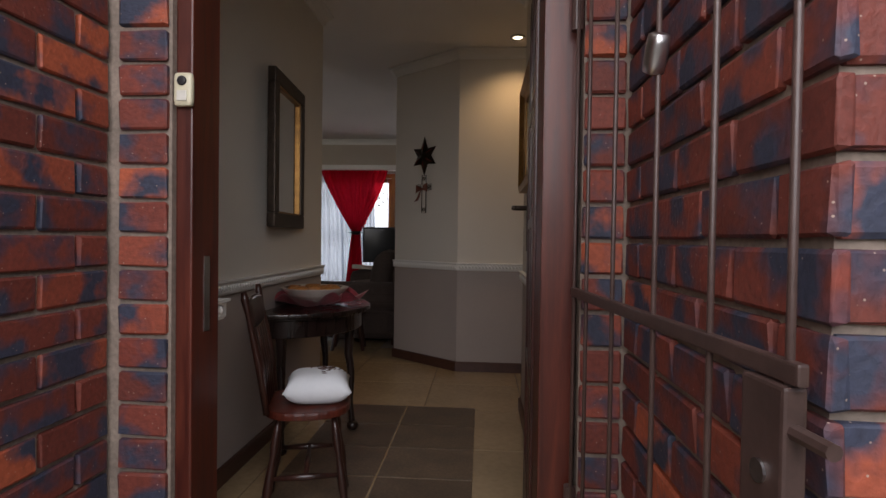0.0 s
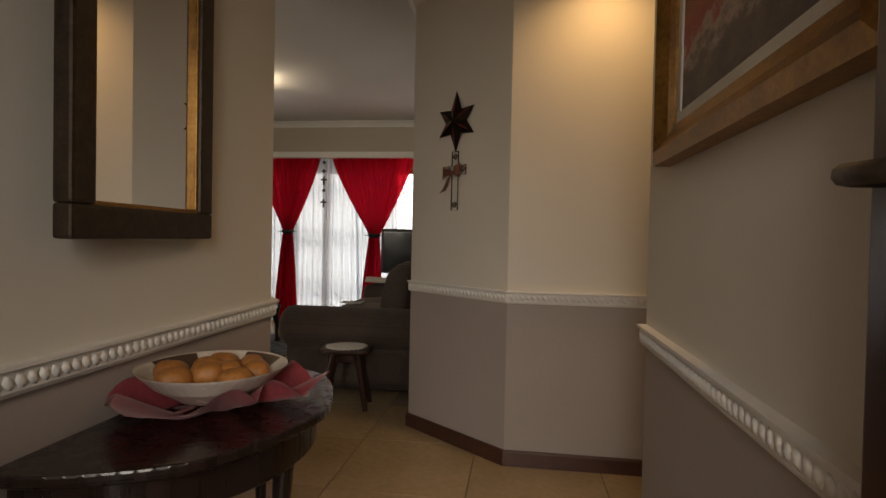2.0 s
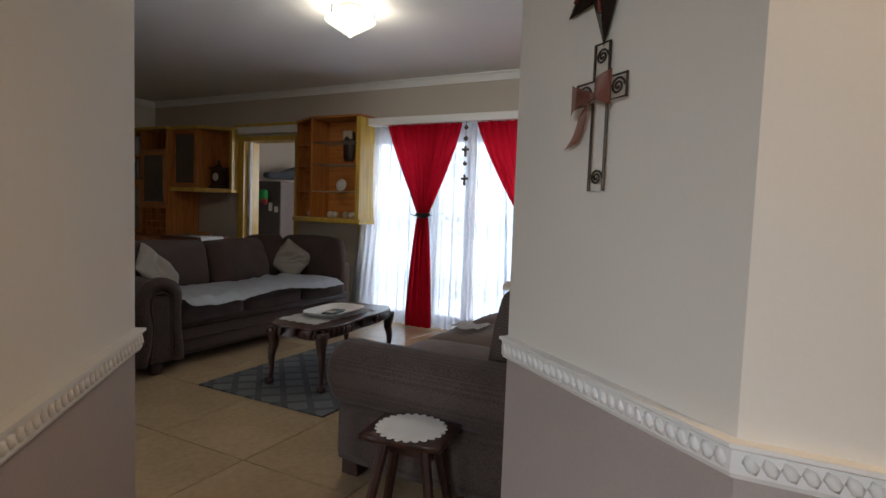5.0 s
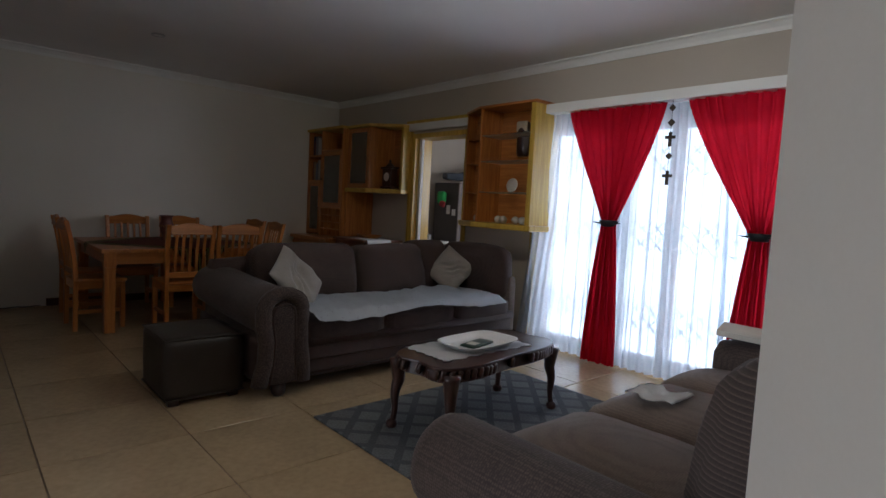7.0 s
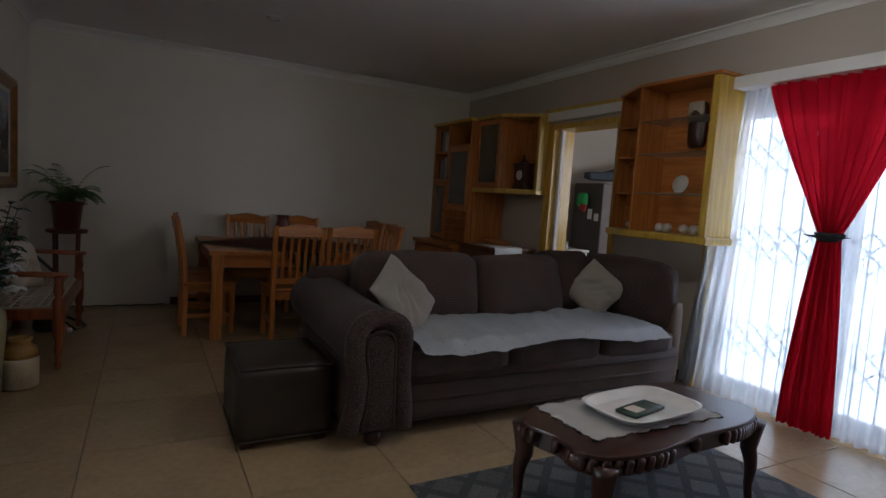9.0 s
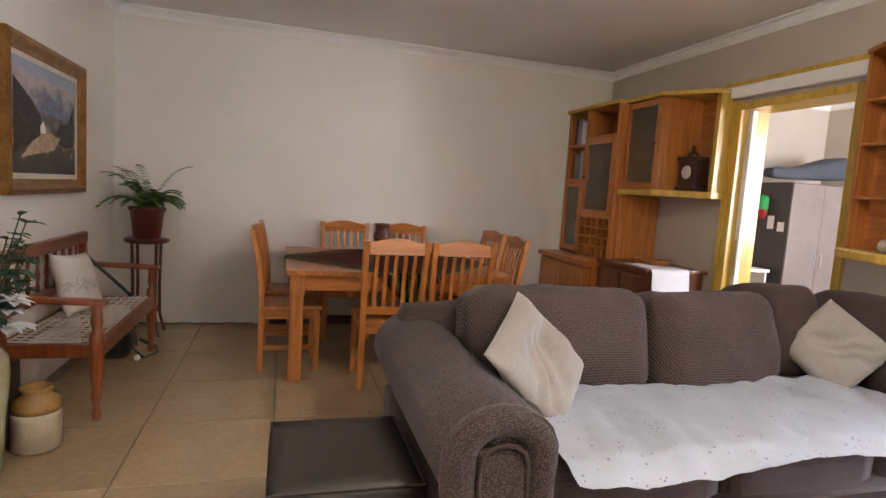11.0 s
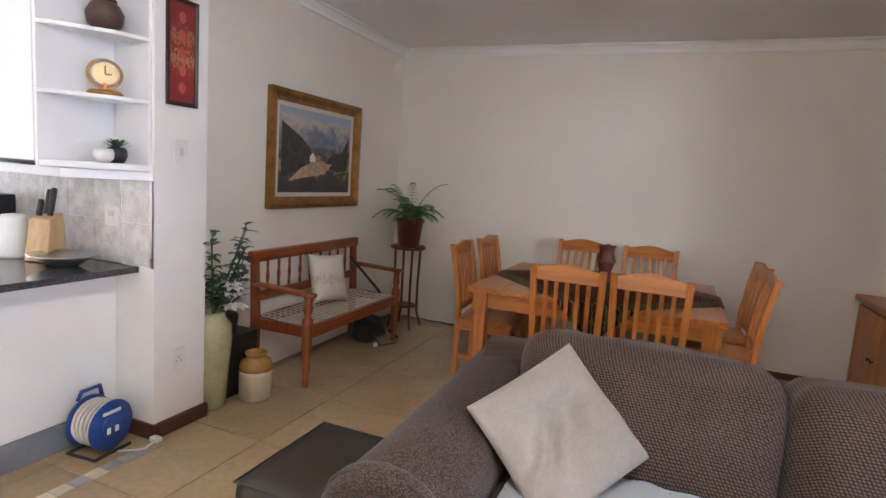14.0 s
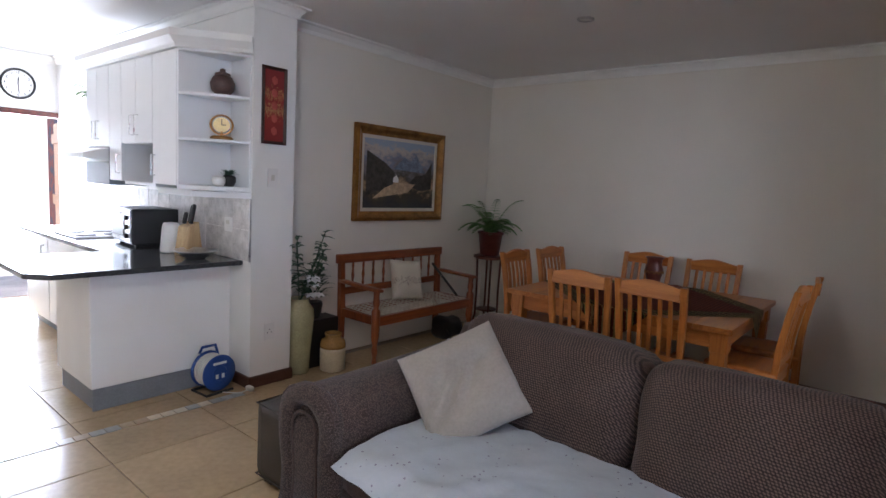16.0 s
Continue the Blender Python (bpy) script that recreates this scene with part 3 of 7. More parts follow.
ob = tagged(part("sliding_door_leaf", box(DOOR_L + 0.056, DOOR_L + 0.1, NORTH + 0.05, NORTH + 0.09, 0.01, DOOR_T - 0.06, 0.004), WHITE), "edge of a white sliding door pushed into the wall", "door")
part("pull", box(DOOR_L + 0.066, DOOR_L + 0.09, NORTH + 0.046, NORTH + 0.052, 0.82, 1.1, 0.002), STEEL, ob, "narrow steel finger pull")
structure("trim_yellow_head", box(DOOR_L - 0.12, DOOR_R + 0.06, NORTH - 0.03, NORTH, DOOR_T + 0.12, DOOR_T + 0.16, 0.006), GLOWPINE, "pine strip over the doorway, yellow glow in its colour", "trim")
structure("trim_track_cover", box(DOOR_L - 0.1, DOOR_R + 0.06, NORTH - 0.06, NORTH, DOOR_T + 0.03, DOOR_T + 0.118, 0.006), WHITE, "white cover board of the sliding door track", "trim")
structure("trim_yellow_post", box(DOOR_L - 0.04, DOOR_L - 0.001, NORTH - 0.03, NORTH, 0, DOOR_T + 0.028, 0.004), GLOWPINE, "pine post beside the doorway, yellow glow in its colour", "trim")
structure("trim_yellow_post_cabinet", box(SLIDE_L + 0.0, SLIDE_L + 0.06, NORTH - 0.04, NORTH, 0, SLIDE_T, 0.004), GLOWPINE, "pine post beside the sliding door, yellow glow in its colour", "trim")
opening_frame("door_frame_kitchen", -4.04, -3.1, 1.82, 2.02, 2.07, 0.06, MAHOGANY, "dark red wooden frame of the kitchen back door")
leaf = thing("door_2", pose(-3.98, 1.82, 0, 0, 0, -100), "open varnished pine back door in the yard light", "door", kind="structure")
for k in range(5):
    part("board", box(0.02 + k * 0.16, 0.018 + (k + 1) * 0.16, -0.02, 0.02, 0.02, 2.0, 0.004), PINE, leaf)
for z in (0.2, 1.0, 1.75):
    part("ledge", box(0.03, 0.81, 0.02, 0.045, z, z + 0.12, 0.004), PINE, leaf)
wall("yard_wall", [(-6.5, -3.0, -3.2, -3.0, -0.2, 2.4)], STUCCO, "pale wall across the kitchen yard")
fence = thing("yard_gate", pose(-3.9, -2.95, 0), "tall pale timber gate across the yard", "gate")
for k in range(8):
    part("board", box(k * 0.13, k * 0.13 + 0.122, 0, 0.025, -0.02, 1.9, 0.004), PINE, fence)
for z in (0.3, 1.5):
    part("rail", box(0, 1.03, -0.03, 0, z, z + 0.08, 0.004), PINE, fence)
wall("yard_pier", [(-4.6, -4.25, 0.2, 1.79, -0.2, 2.4)], BRICK, "red-brown brick pier outside the kitchen door")

# porch walls, the mortar bed of their bricks
PORCH = {}
for key, limits in (("front_left", (-0.42, -0.005, FRONT + 0.004, FRONT + 0.119, -0.2, 2.9)), ("front_right", (1.015, 1.58, FRONT + 0.004, FRONT + 0.119, -0.2, 2.9)), ("side_left", (-0.42, -0.174, 0.6, FRONT + 0.003, -0.2, 2.9)), ("side_right", (1.129, 1.38, 2.204, FRONT + 0.003, -0.2, 2.9))):
    PORCH[key] = structure("wall_porch_" + key, box(*limits), MORTAR, "dark red and blue-black face-brick porch wall with grey mortar", "brick wall")
structure("porch_head", box(-0.42, 1.58, FRONT, FRONT + 0.119, 2.9, 3.0), MORTAR, "mortar band over the porch walls", "wall")
# unseen slab, added to keep the porch bricks in shade
structure("porch_roof", box(-0.44, 1.6, 2.7, FRONT + 0.12, 3.0, 3.1), WHITE, "unseen slab added over the porch to shade its bricks", "roof")


# ---- weaves and pictures ----
def weave(name, dark, light, scale, rough=0.9, bump=0.5, thin=0.5, rows=False, uneven=0.35):
    """A nubbly two-tone weave in small cells."""
    m, t, n, p, l = nodes_of(name)
    co = n.new("ShaderNodeTexCoord")
    v, big = n.new("ShaderNodeTexVoronoi"), n.new("ShaderNodeTexNoise")
    v.inputs["Scale"].default_value, v.inputs["Randomness"].default_value = scale, uneven
    big.inputs["Scale"].default_value, big.inputs["Detail"].default_value = 5, 5
    l.new(co.outputs["Object"], big.inputs[0])
    if rows:
        sep, com = n.new("ShaderNodeSeparateXYZ"), n.new("ShaderNodeCombineXYZ")
        across, down = n.new("ShaderNodeMath"), n.new("ShaderNodeMath")
        across.operation, down.operation = "MULTIPLY_ADD", "SUBTRACT"
        across.inputs[1].default_value = 0.5
        l.new(co.outputs["Object"], sep.inputs[0])
        l.new(sep.outputs[2], across.inputs[0]), l.new(sep.outputs[1], across.inputs[2])
        l.new(sep.outputs[2], down.inputs[0]), l.new(sep.outputs[0], down.inputs[1])
        l.new(across.outputs[0], com.inputs[0]), l.new(down.outputs[0], com.inputs[1])
        l.new(com.outputs[0], v.inputs[0])
        v.voronoi_dimensions, v.inputs["Randomness"].default_value = "2D", 0.16
    else:
        l.new(co.outputs["Object"], v.inputs[0])
    ramp = n.new("ShaderNodeValToRGB")
    ramp.color_ramp.elements[0].position, ramp.color_ramp.elements[1].position = 0.25, thin
    ramp.color_ramp.elements[0].color, ramp.color_ramp.elements[1].color = rgb(*light), rgb(*dark)
    l.new(v.outputs["Distance"], ramp.inputs[0])
    mix = n.new("ShaderNodeMixRGB")
    mix.blend_type, mix.inputs[0].default_value = "OVERLAY", 0.35
    l.new(ramp.outputs[0], mix.inputs[1]), l.new(big.outputs[0], mix.inputs[2])
    l.new(mix.outputs[0], p.inputs["Base Color"])
    p.inputs["Roughness"].default_value, p.inputs["Sheen Weight"].default_value = rough, 0.08
    b = n.new("ShaderNodeBump")
    b.inputs["Strength"].default_value, b.inputs["Distance"].default_value, b.invert = bump, 0.004, True
    l.new(v.outputs["Distance"], b.inputs["Height"]), l.new(b.outputs[0], p.inputs["Normal"])
    return m


def stripes(name, tones, scale, axis=0, rough=0.9, wobble=0.0, rotate=0.0):
    """Woven bands of several tones across an axis."""
    m, t, n, p, l = nodes_of(name)
    co, mp, sep = n.new("ShaderNodeTexCoord"), n.new("ShaderNodeMapping"), n.new("ShaderNodeSeparateXYZ")
    mp.inputs["Rotation"].default_value[2] = rotate
    l.new(co.outputs["Object"], mp.inputs[0])
    if wobble:
        wave = n.new("ShaderNodeTexNoise")
        wave.inputs["Scale"].default_value = 60
        add = n.new("ShaderNodeMixRGB")
        add.inputs[0].default_value = wobble
        l.new(mp.outputs[0], wave.inputs[0]), l.new(mp.outputs[0], add.inputs[1]), l.new(wave.outputs["Color"], add.inputs[2])
        l.new(add.outputs[0], sep.inputs[0])
    else:
        l.new(mp.outputs[0], sep.inputs[0])
    mul, fr, ramp = n.new("ShaderNodeMath"), n.new("ShaderNodeMath"), n.new("ShaderNodeValToRGB")
    mul.operation, mul.inputs[1].default_value, fr.operation = "MULTIPLY", scale, "FRACT"
    l.new(sep.outputs[axis], mul.inputs[0]), l.new(mul.outputs[0], fr.inputs[0]), l.new(fr.outputs[0], ramp.inputs[0])
    ramp.color_ramp.interpolation = "CONSTANT"
    ramp.color_ramp.elements[0].color = rgb(*tones[0])
    ramp.color_ramp.elements[1].position, ramp.color_ramp.elements[1].color = 1 / len(tones), rgb(*tones[1])
    for k, tone in enumerate(tones[2:], 2):
        ramp.color_ramp.elements.new(k / len(tones)).color = rgb(*tone)
    fine, mix = n.new("ShaderNodeTexNoise"), n.new("ShaderNodeMixRGB")
    fine.inputs["Scale"].default_value = 180
    mix.blend_type, mix.inputs[0].default_value = "OVERLAY", 0.4
    l.new(mp.outputs[0], fine.inputs[0]), l.new(ramp.outputs[0], mix.inputs[1]), l.new(fine.outputs[0], mix.inputs[2])
    l.new(mix.outputs[0], p.inputs["Base Color"])
    p.inputs["Roughness"].default_value = rough
    b = n.new("ShaderNodeBump")
    b.inputs["Strength"].default_value, b.inputs["Distance"].default_value = 0.4, 0.002
    l.new(fine.outputs[0], b.inputs["Height"]), l.new(b.outputs[0], p.inputs["Normal"])
    return m


def painted(name, rows, scale=5.0, rough=0.5):
    """A painted canvas: bands of colour from bottom to top of the object's z, broken by brush-like noise."""
    m, t, n, p, l = nodes_of(name)
    co, sep, cloud, add = n.new("ShaderNodeTexCoord"), n.new("ShaderNodeSeparateXYZ"), n.new("ShaderNodeTexNoise"), n.new("ShaderNodeMath")
    cloud.inputs["Scale"].default_value, cloud.inputs["Detail"].default_value, cloud.inputs["Roughness"].default_value = scale, 8, 0.7
    l.new(co.outputs["Generated"], sep.inputs[0]), l.new(co.outputs["Generated"], cloud.inputs[0])
    sub, mul = n.new("ShaderNodeMath"), n.new("ShaderNodeMath")
    sub.operation, sub.inputs[1].default_value, mul.operation, mul.inputs[1].default_value = "SUBTRACT", 0.5, "MULTIPLY", 0.9
    l.new(cloud.outputs[0], sub.inputs[0]), l.new(sub.outputs[0], mul.inputs[0])
    l.new(sep.outputs[2], add.inputs[0]), l.new(mul.outputs[0], add.inputs[1])
    ramp = n.new("ShaderNodeValToRGB")
    ramp.color_ramp.elements[0].position, ramp.color_ramp.elements[0].color = rows[0][0], rgb(*rows[0][1])
    ramp.color_ramp.elements[1].position, ramp.color_ramp.elements[1].color = rows[1][0], rgb(*rows[1][1])
    for at, tone in rows[2:]:
        ramp.color_ramp.elements.new(at).color = rgb(*tone)
    l.new(add.outputs[0], ramp.inputs[0]), l.new(ramp.outputs[0], p.inputs["Base Color"])
    p.inputs["Roughness"].default_value = rough
    return m


NUB = weave("brown_nubbed_chenille", (0.02, 0.01, 0.008), (0.115, 0.072, 0.056), 88, thin=0.45, rows=True)
PLAINSOFA = weave("brown_velvet_back", (0.04, 0.022, 0.018), (0.068, 0.04, 0.032), 140, bump=0.25, thin=0.6)
NUBARM = weave("brown_nubbed_chenille_arm", (0.024, 0.013, 0.01), (0.095, 0.062, 0.05), 190, bump=0.35, thin=0.6, uneven=0.9)
RIBBED = stripes("ribbed_taupe_cord", [(0.045, 0.03, 0.025), (0.1, 0.07, 0.058), (0.06, 0.042, 0.034), (0.05, 0.034, 0.028)], 74, axis=2)
DARKRIB = weave("dark_brown_cord", (0.045, 0.03, 0.025), (0.09, 0.062, 0.052), 120, bump=0.35, thin=0.6)
SEATTAN = weave("taupe_seat_velvet", (0.11, 0.075, 0.058), (0.16, 0.115, 0.09), 140, bump=0.2, thin=0.6)
RUNNER = stripes("maroon_woven_runner", [(0.17, 0.03, 0.02), (0.1, 0.02, 0.015), (0.22, 0.06, 0.03)], 38, axis=1, wobble=0.01)
RUNNEREDGE = stripes("striped_runner_border", [(0.03, 0.018, 0.012), (0.42, 0.3, 0.14), (0.16, 0.04, 0.02), (0.03, 0.018, 0.012), (0.2, 0.22, 0.08)], 22, axis=0, wobble=0.012, rotate=0.6)
LANDSCAPE = painted("mountain_landscape_canvas", [(0.0, (0.03, 0.03, 0.04)), (0.22, (0.06, 0.05, 0.03)), (0.32, (0.42, 0.28, 0.16)), (0.45, (0.06, 0.05, 0.035)), (0.6, (0.2, 0.18, 0.2)), (0.72, (0.18, 0.21, 0.3)), (0.85, (0.5, 0.42, 0.36)), (0.95, (0.3, 0.36, 0.48))], 5)
STILLLIFE = painted("red_harvest_canvas", [(0.0, (0.05, 0.03, 0.025)), (0.25, (0.14, 0.09, 0.07)), (0.38, (0.42, 0.32, 0.26)), (0.48, (0.36, 0.05, 0.03)), (0.62, (0.42, 0.11, 0.04)), (0.8, (0.12, 0.09, 0.06)), (0.95, (0.07, 0.06, 0.05))], 7)
FLORAL = painted("sprigged_linen", [(0.0, (0.62, 0.58, 0.5)), (0.3, (0.66, 0.62, 0.54)), (0.49, (0.62, 0.58, 0.5)), (0.52, (0.25, 0.2, 0.17)), (0.55, (0.64, 0.6, 0.52)), (0.9, (0.66, 0.62, 0.55))], 11, 0.9)
TAPESTRY = painted("red_gold_embroidery", [(0.0, (0.2, 0.02, 0.02)), (0.38, (0.25, 0.025, 0.02)), (0.44, (0.5, 0.33, 0.13)), (0.48, (0.22, 0.02, 0.02)), (0.62, (0.25, 0.025, 0.02)), (0.66, (0.45, 0.28, 0.1)), (0.7, (0.2, 0.02, 0.02))], 16, 0.8)



# ---- lounge ----
def cabriole(h, top=0.045, name=None, bm=None, m=None, out=(1, 1)):
    """A bowed leg with a ball foot; its knee swells towards out."""
    o = Vector((*out, 0)).normalized()
    pts, radii = [], []
    for k in range(13):
        f = k / 12
        bow = 0.05 * math.sin(math.pi * min(1, (1 - f) * 1.5)) * (1 - f) - 0.012 * math.sin(math.pi * f) + 0.03 * max(0, f - 0.75) * 4 * 0.6
        pts.append(Vector((0, 0, h * (1 - f) + 0.035 * f)) + o * bow)
        radii.append(top * (1 - f) ** 1.25 + 0.0125 + 0.006 * max(0, f - 0.8) * 5)
    own = tube(pts, 0.02, 10, radii=radii)
    bmesh.ops.create_icosphere(own, subdivisions=2, radius=0.034, matrix=Matrix.Translation(pts[-1] + Vector((0, 0, -0.003))) @ Matrix.Diagonal((1, 1, 0.95, 1)))
    for v in own.verts:
        v.co.z = max(v.co.z, 0.001)
    return joined(bm, own, m)


def sofa_long():
    s = thing("sofa", pose(-3.08, 7.6, 0), "long brown chenille sofa with a rolled arm and dark feet", "sofa")
    # local: x runs back from the front edge (negative), y along the seat
    part("base", rounded(0.56, 1.2, 0.15, 0.03, 5, m=pose(-0.61, 1.22, 0.23)), PLAINSOFA, s, smooth=True)
    part("front_roll", tube([(-0.05, 0.3, 0.33), (-0.05, 2.4, 0.33)], 0.035, 10), PLAINSOFA, s, smooth=True)
    part("back_frame", rounded(0.11, 1.18, 0.24, 0.08, 5, m=pose(-1.09, 1.24, 0.56)), PLAINSOFA, s, smooth=True)
    # rolled arm with a scroll front
    body = rounded(0.56, 0.12, 0.29, 0.05, 6, m=pose(-0.6, 0.15, 0.35))
    prof = []
    for k in range(23):
        a = radians(-60 + k * 13.5)
        prof.append((0.12 + 0.155 * math.cos(a), 0.525 + 0.155 * math.sin(a)))
    own = bmesh.new()
    rings = []
    for x in (0.0, -0.02, -0.3, -0.7, -1.0, -1.16, -1.18):
        sc = 0.9 if x in (0.0, -1.18) else 1.0
        drop = 0.05 * max(0, (-x - 0.5))
        rings.append([own.verts.new((x, 0.12 + (y - 0.12) * sc, 0.525 + (z - 0.525) * sc + drop)) for y, z in prof])
    for a, b in zip(rings, rings[1:]):
        for j in range(len(prof)):
            own.faces.new((a[j], a[(j + 1) % len(prof)], b[(j + 1) % len(prof)], b[j]))
    own.faces.new(rings[0]), own.faces.new(rings[-1][::-1])
    bmesh.ops.recalc_face_normals(own, faces=own.faces[:])
    arm = part("arm", joined(body, own), NUBARM, s, "rolled nubbed chenille arm", smooth=True)
    hoop = [(0.245, 0.09), (0.24, 0.2), (0.226, 0.32), (0.222, 0.46)] + [(0.12 + 0.108 * math.cos(radians(q)), 0.548 + 0.108 * math.sin(radians(q))) for q in range(-10, 191, 20)] + [(0.016, 0.46), (0.034, 0.36), (0.03, 0.24), (0.008, 0.15), (-0.002, 0.09)]
    part("arm_roll", tube([(-0.005, y, z) for y, z in hoop], 0.045, 10), NUBARM, arm, "padded roll round the arm front", smooth=True)
    part("front_panel", rounded(0.03, 0.088, 0.245, 0.028, 6, puff=(0.008, 0, 0), m=pose(-0.008, 0.125, 0.335)), NUBARM, arm, smooth=True)
    inner = [(0.192, 0.1), (0.188, 0.3), (0.182, 0.5)] + [(0.12 + 0.06 * math.cos(radians(q)), 0.535 + 0.06 * math.sin(radians(q))) for q in range(0, 181, 30)] + [(0.058, 0.48), (0.074, 0.36), (0.066, 0.22), (0.05, 0.1)]
    for path, x in ((inner, 0.026), ([(y + (0.028 if y > 0.12 else -0.028), z + (0.026 if z > 0.5 else 0)) for y, z in hoop], 0.014)):
        part("piping", tube([(x, y, z) for y, z in path], 0.006, 6), PLAINSOFA, arm, smooth=True)
    for z in (0.115, 0.205, 0.3):
        part("base_piping", tube([(-0.046, 0.25, z), (-0.046, 2.4, z)], 0.007, 6), PLAINSOFA, s, smooth=True)
    arm.matrix_local = Matrix.Translation((0, 0.007, 0)) @ Matrix.Diagonal((1, 1.2, 1.03, 1))
    part("end_panel", rounded(0.54, 0.06, 0.3, 0.04, 5, m=pose(-0.6, 2.42, 0.38)), SEATTAN, s, "taupe upholstered end panel", smooth=True)
    for k, (y0, y1) in enumerate(((0.28, 0.98), (0.98, 1.68), (1.68, 2.36))):
        part("seat_cushion", rounded(0.45, (y1 - y0) / 2, 0.085, 0.05, 7, puff=(0.01, 0, 0.025), wob=0.004, seed=k, m=pose(-0.47, (y0 + y1) / 2, 0.4)), PLAINSOFA, s, smooth=True)
    for k, (y, hw, x, z, tilt, fab) in enumerate(((0.73, 0.415, -0.86, 0.665, 12, NUB), (1.52, 0.365, -0.83, 0.655, 14, NUB), (2.04, 0.2, -0.92, 0.69, 10, PLAINSOFA))):
        c = part("back_cushion", rounded(0.19, hw, 0.235, 0.085, 12, puff=(0.05, 0.02, 0.015), wob=0.016, seed=k * 3.1, m=pose(x, y, z, 0, -tilt, (-4, 3, -6)[k])), fab, s, smooth=True)
        part("piping", tube([(x + 0.1 * (1 if q % 2 else 1) - 0.035, y + hw * math.cos(radians(q * 15)) ** 3 * 0.96 + 0, z + 0.215) for q in range(1, 12)], 0.006, 5), PLAINSOFA, c)
    part("back_cushion", rounded(0.4, 0.1, 0.24, 0.085, 9, puff=(0.02, 0.05, 0.02), wob=0.012, seed=9, m=pose(-0.5, 2.37, 0.69, 6, 0, 2)), PLAINSOFA, s, smooth=True)
    for x, y in ((-0.06, 0.16), (-0.06, 2.36), (-1.1, 0.16), (-1.1, 2.36)):
        part("foot", lathe([(0.03, 0.0), (0.045, 0.02), (0.05, 0.085)], 16, m=pose(x, y, 0)), DARKWOOD, s, "dark turned wooden foot", smooth=True)
    return s


sofa_long()


QUILT = mat("sprigged_quilt", (0.66, 0.69, 0.73), 0.8, vary=0.05, scale=5, fine=60, bump=0.3)
nt = QUILT.node_tree
bsdf = next(n for n in nt.nodes if n.type == "BSDF_PRINCIPLED")
old = bsdf.inputs["Base Color"].links[0].from_socket
coord, cells, patch, small, gate, blend = (nt.nodes.new("ShaderNode" + k) for k in ("TexCoord", "TexVoronoi", "TexNoise", "Math", "Math", "MixRGB"))
cells.inputs["Scale"].default_value = 42
patch.inputs["Scale"].default_value = 16
small.operation, gate.operation = "LESS_THAN", "MULTIPLY_ADD"
small.inputs[1].default_value = 0.2
gate.inputs[1].default_value, gate.inputs[2].default_value = 1.0, 0.0
far = nt.nodes.new("ShaderNodeMath")
far.operation = "GREATER_THAN"
far.inputs[1].default_value = 0.56
nt.links.new(coord.outputs["Object"], cells.inputs["Vector"])
nt.links.new(coord.outputs["Object"], patch.inputs["Vector"])
nt.links.new(cells.outputs["Distance"], small.inputs[0])
nt.links.new(patch.outputs[0], far.inputs[0])
nt.links.new(small.outputs[0], gate.inputs[0])
nt.links.new(far.outputs[0], gate.inputs[1])
nt.links.new(gate.outputs[0], blend.inputs[0])
nt.links.new(old, blend.inputs[1])
blend.inputs[2].default_value = (0.36, 0.34, 0.42, 1)
nt.links.new(blend.outputs[0], bsdf.inputs["Base Color"])


def throw_place(u, v):
    x = -3.02 - 0.68 * u
    y = 7.97 + 1.83 * v
    z = 0.524 + 0.012 * noise.noise(Vector((x * 5, y * 4, 0))) + 0.024 * abs(noise.noise(Vector((x * 3 + y * 7, y * 1.5 - x * 2, 7)))) + 0.009 * abs(noise.noise(Vector((x * 14 + y * 9, y * 12 - x * 8, 3))))
    if u < 0.12:
        z -= (0.12 - u) * (0.35 + 0.25 * math.sin(v * 9)) * 0.9
        x += (0.12 - u) * 0.1
    return (x, y, z)


tagged(part("sofa_throw", sheet(36, 80, throw_place, thick=0.006), QUILT, smooth=True), "crumpled white sprigged throw spread over the sofa seat", "throw")


def cushion_at(side, seed, middle, along, up, label):
    """A square cushion whose edges run along two directions."""
    x, z = Vector(along).normalized(), Vector(up).normalized()
    y = z.cross(x).normalized()
    z = x.cross(y)
    m = Matrix((x, y, z)).transposed().to_4x4()
    m.translation = Vector(middle)
    tagged(part("scatter_cushion", pillow(side, side, 0.12, n=44, pinch=0.03, seed=seed, crease=0.03, m=m, fold=0.046), CUSHION, smooth=True), label, "cushion", "sofa cushions")


cushion_at(0.43, 1, (-3.585, 8.1, 0.685), (0.076, 0.311, -0.313), (-0.285, 0.211, 0.182), "beige velvet scatter cushion propped on one corner against the sofa arm")
cushion_at(0.36, 5, (-3.665, 9.71, 0.685), (0.081, 0.234, 0.251), (-0.262, -0.065, 0.23), "beige velvet scatter cushion standing on its corner in the sofa bend")


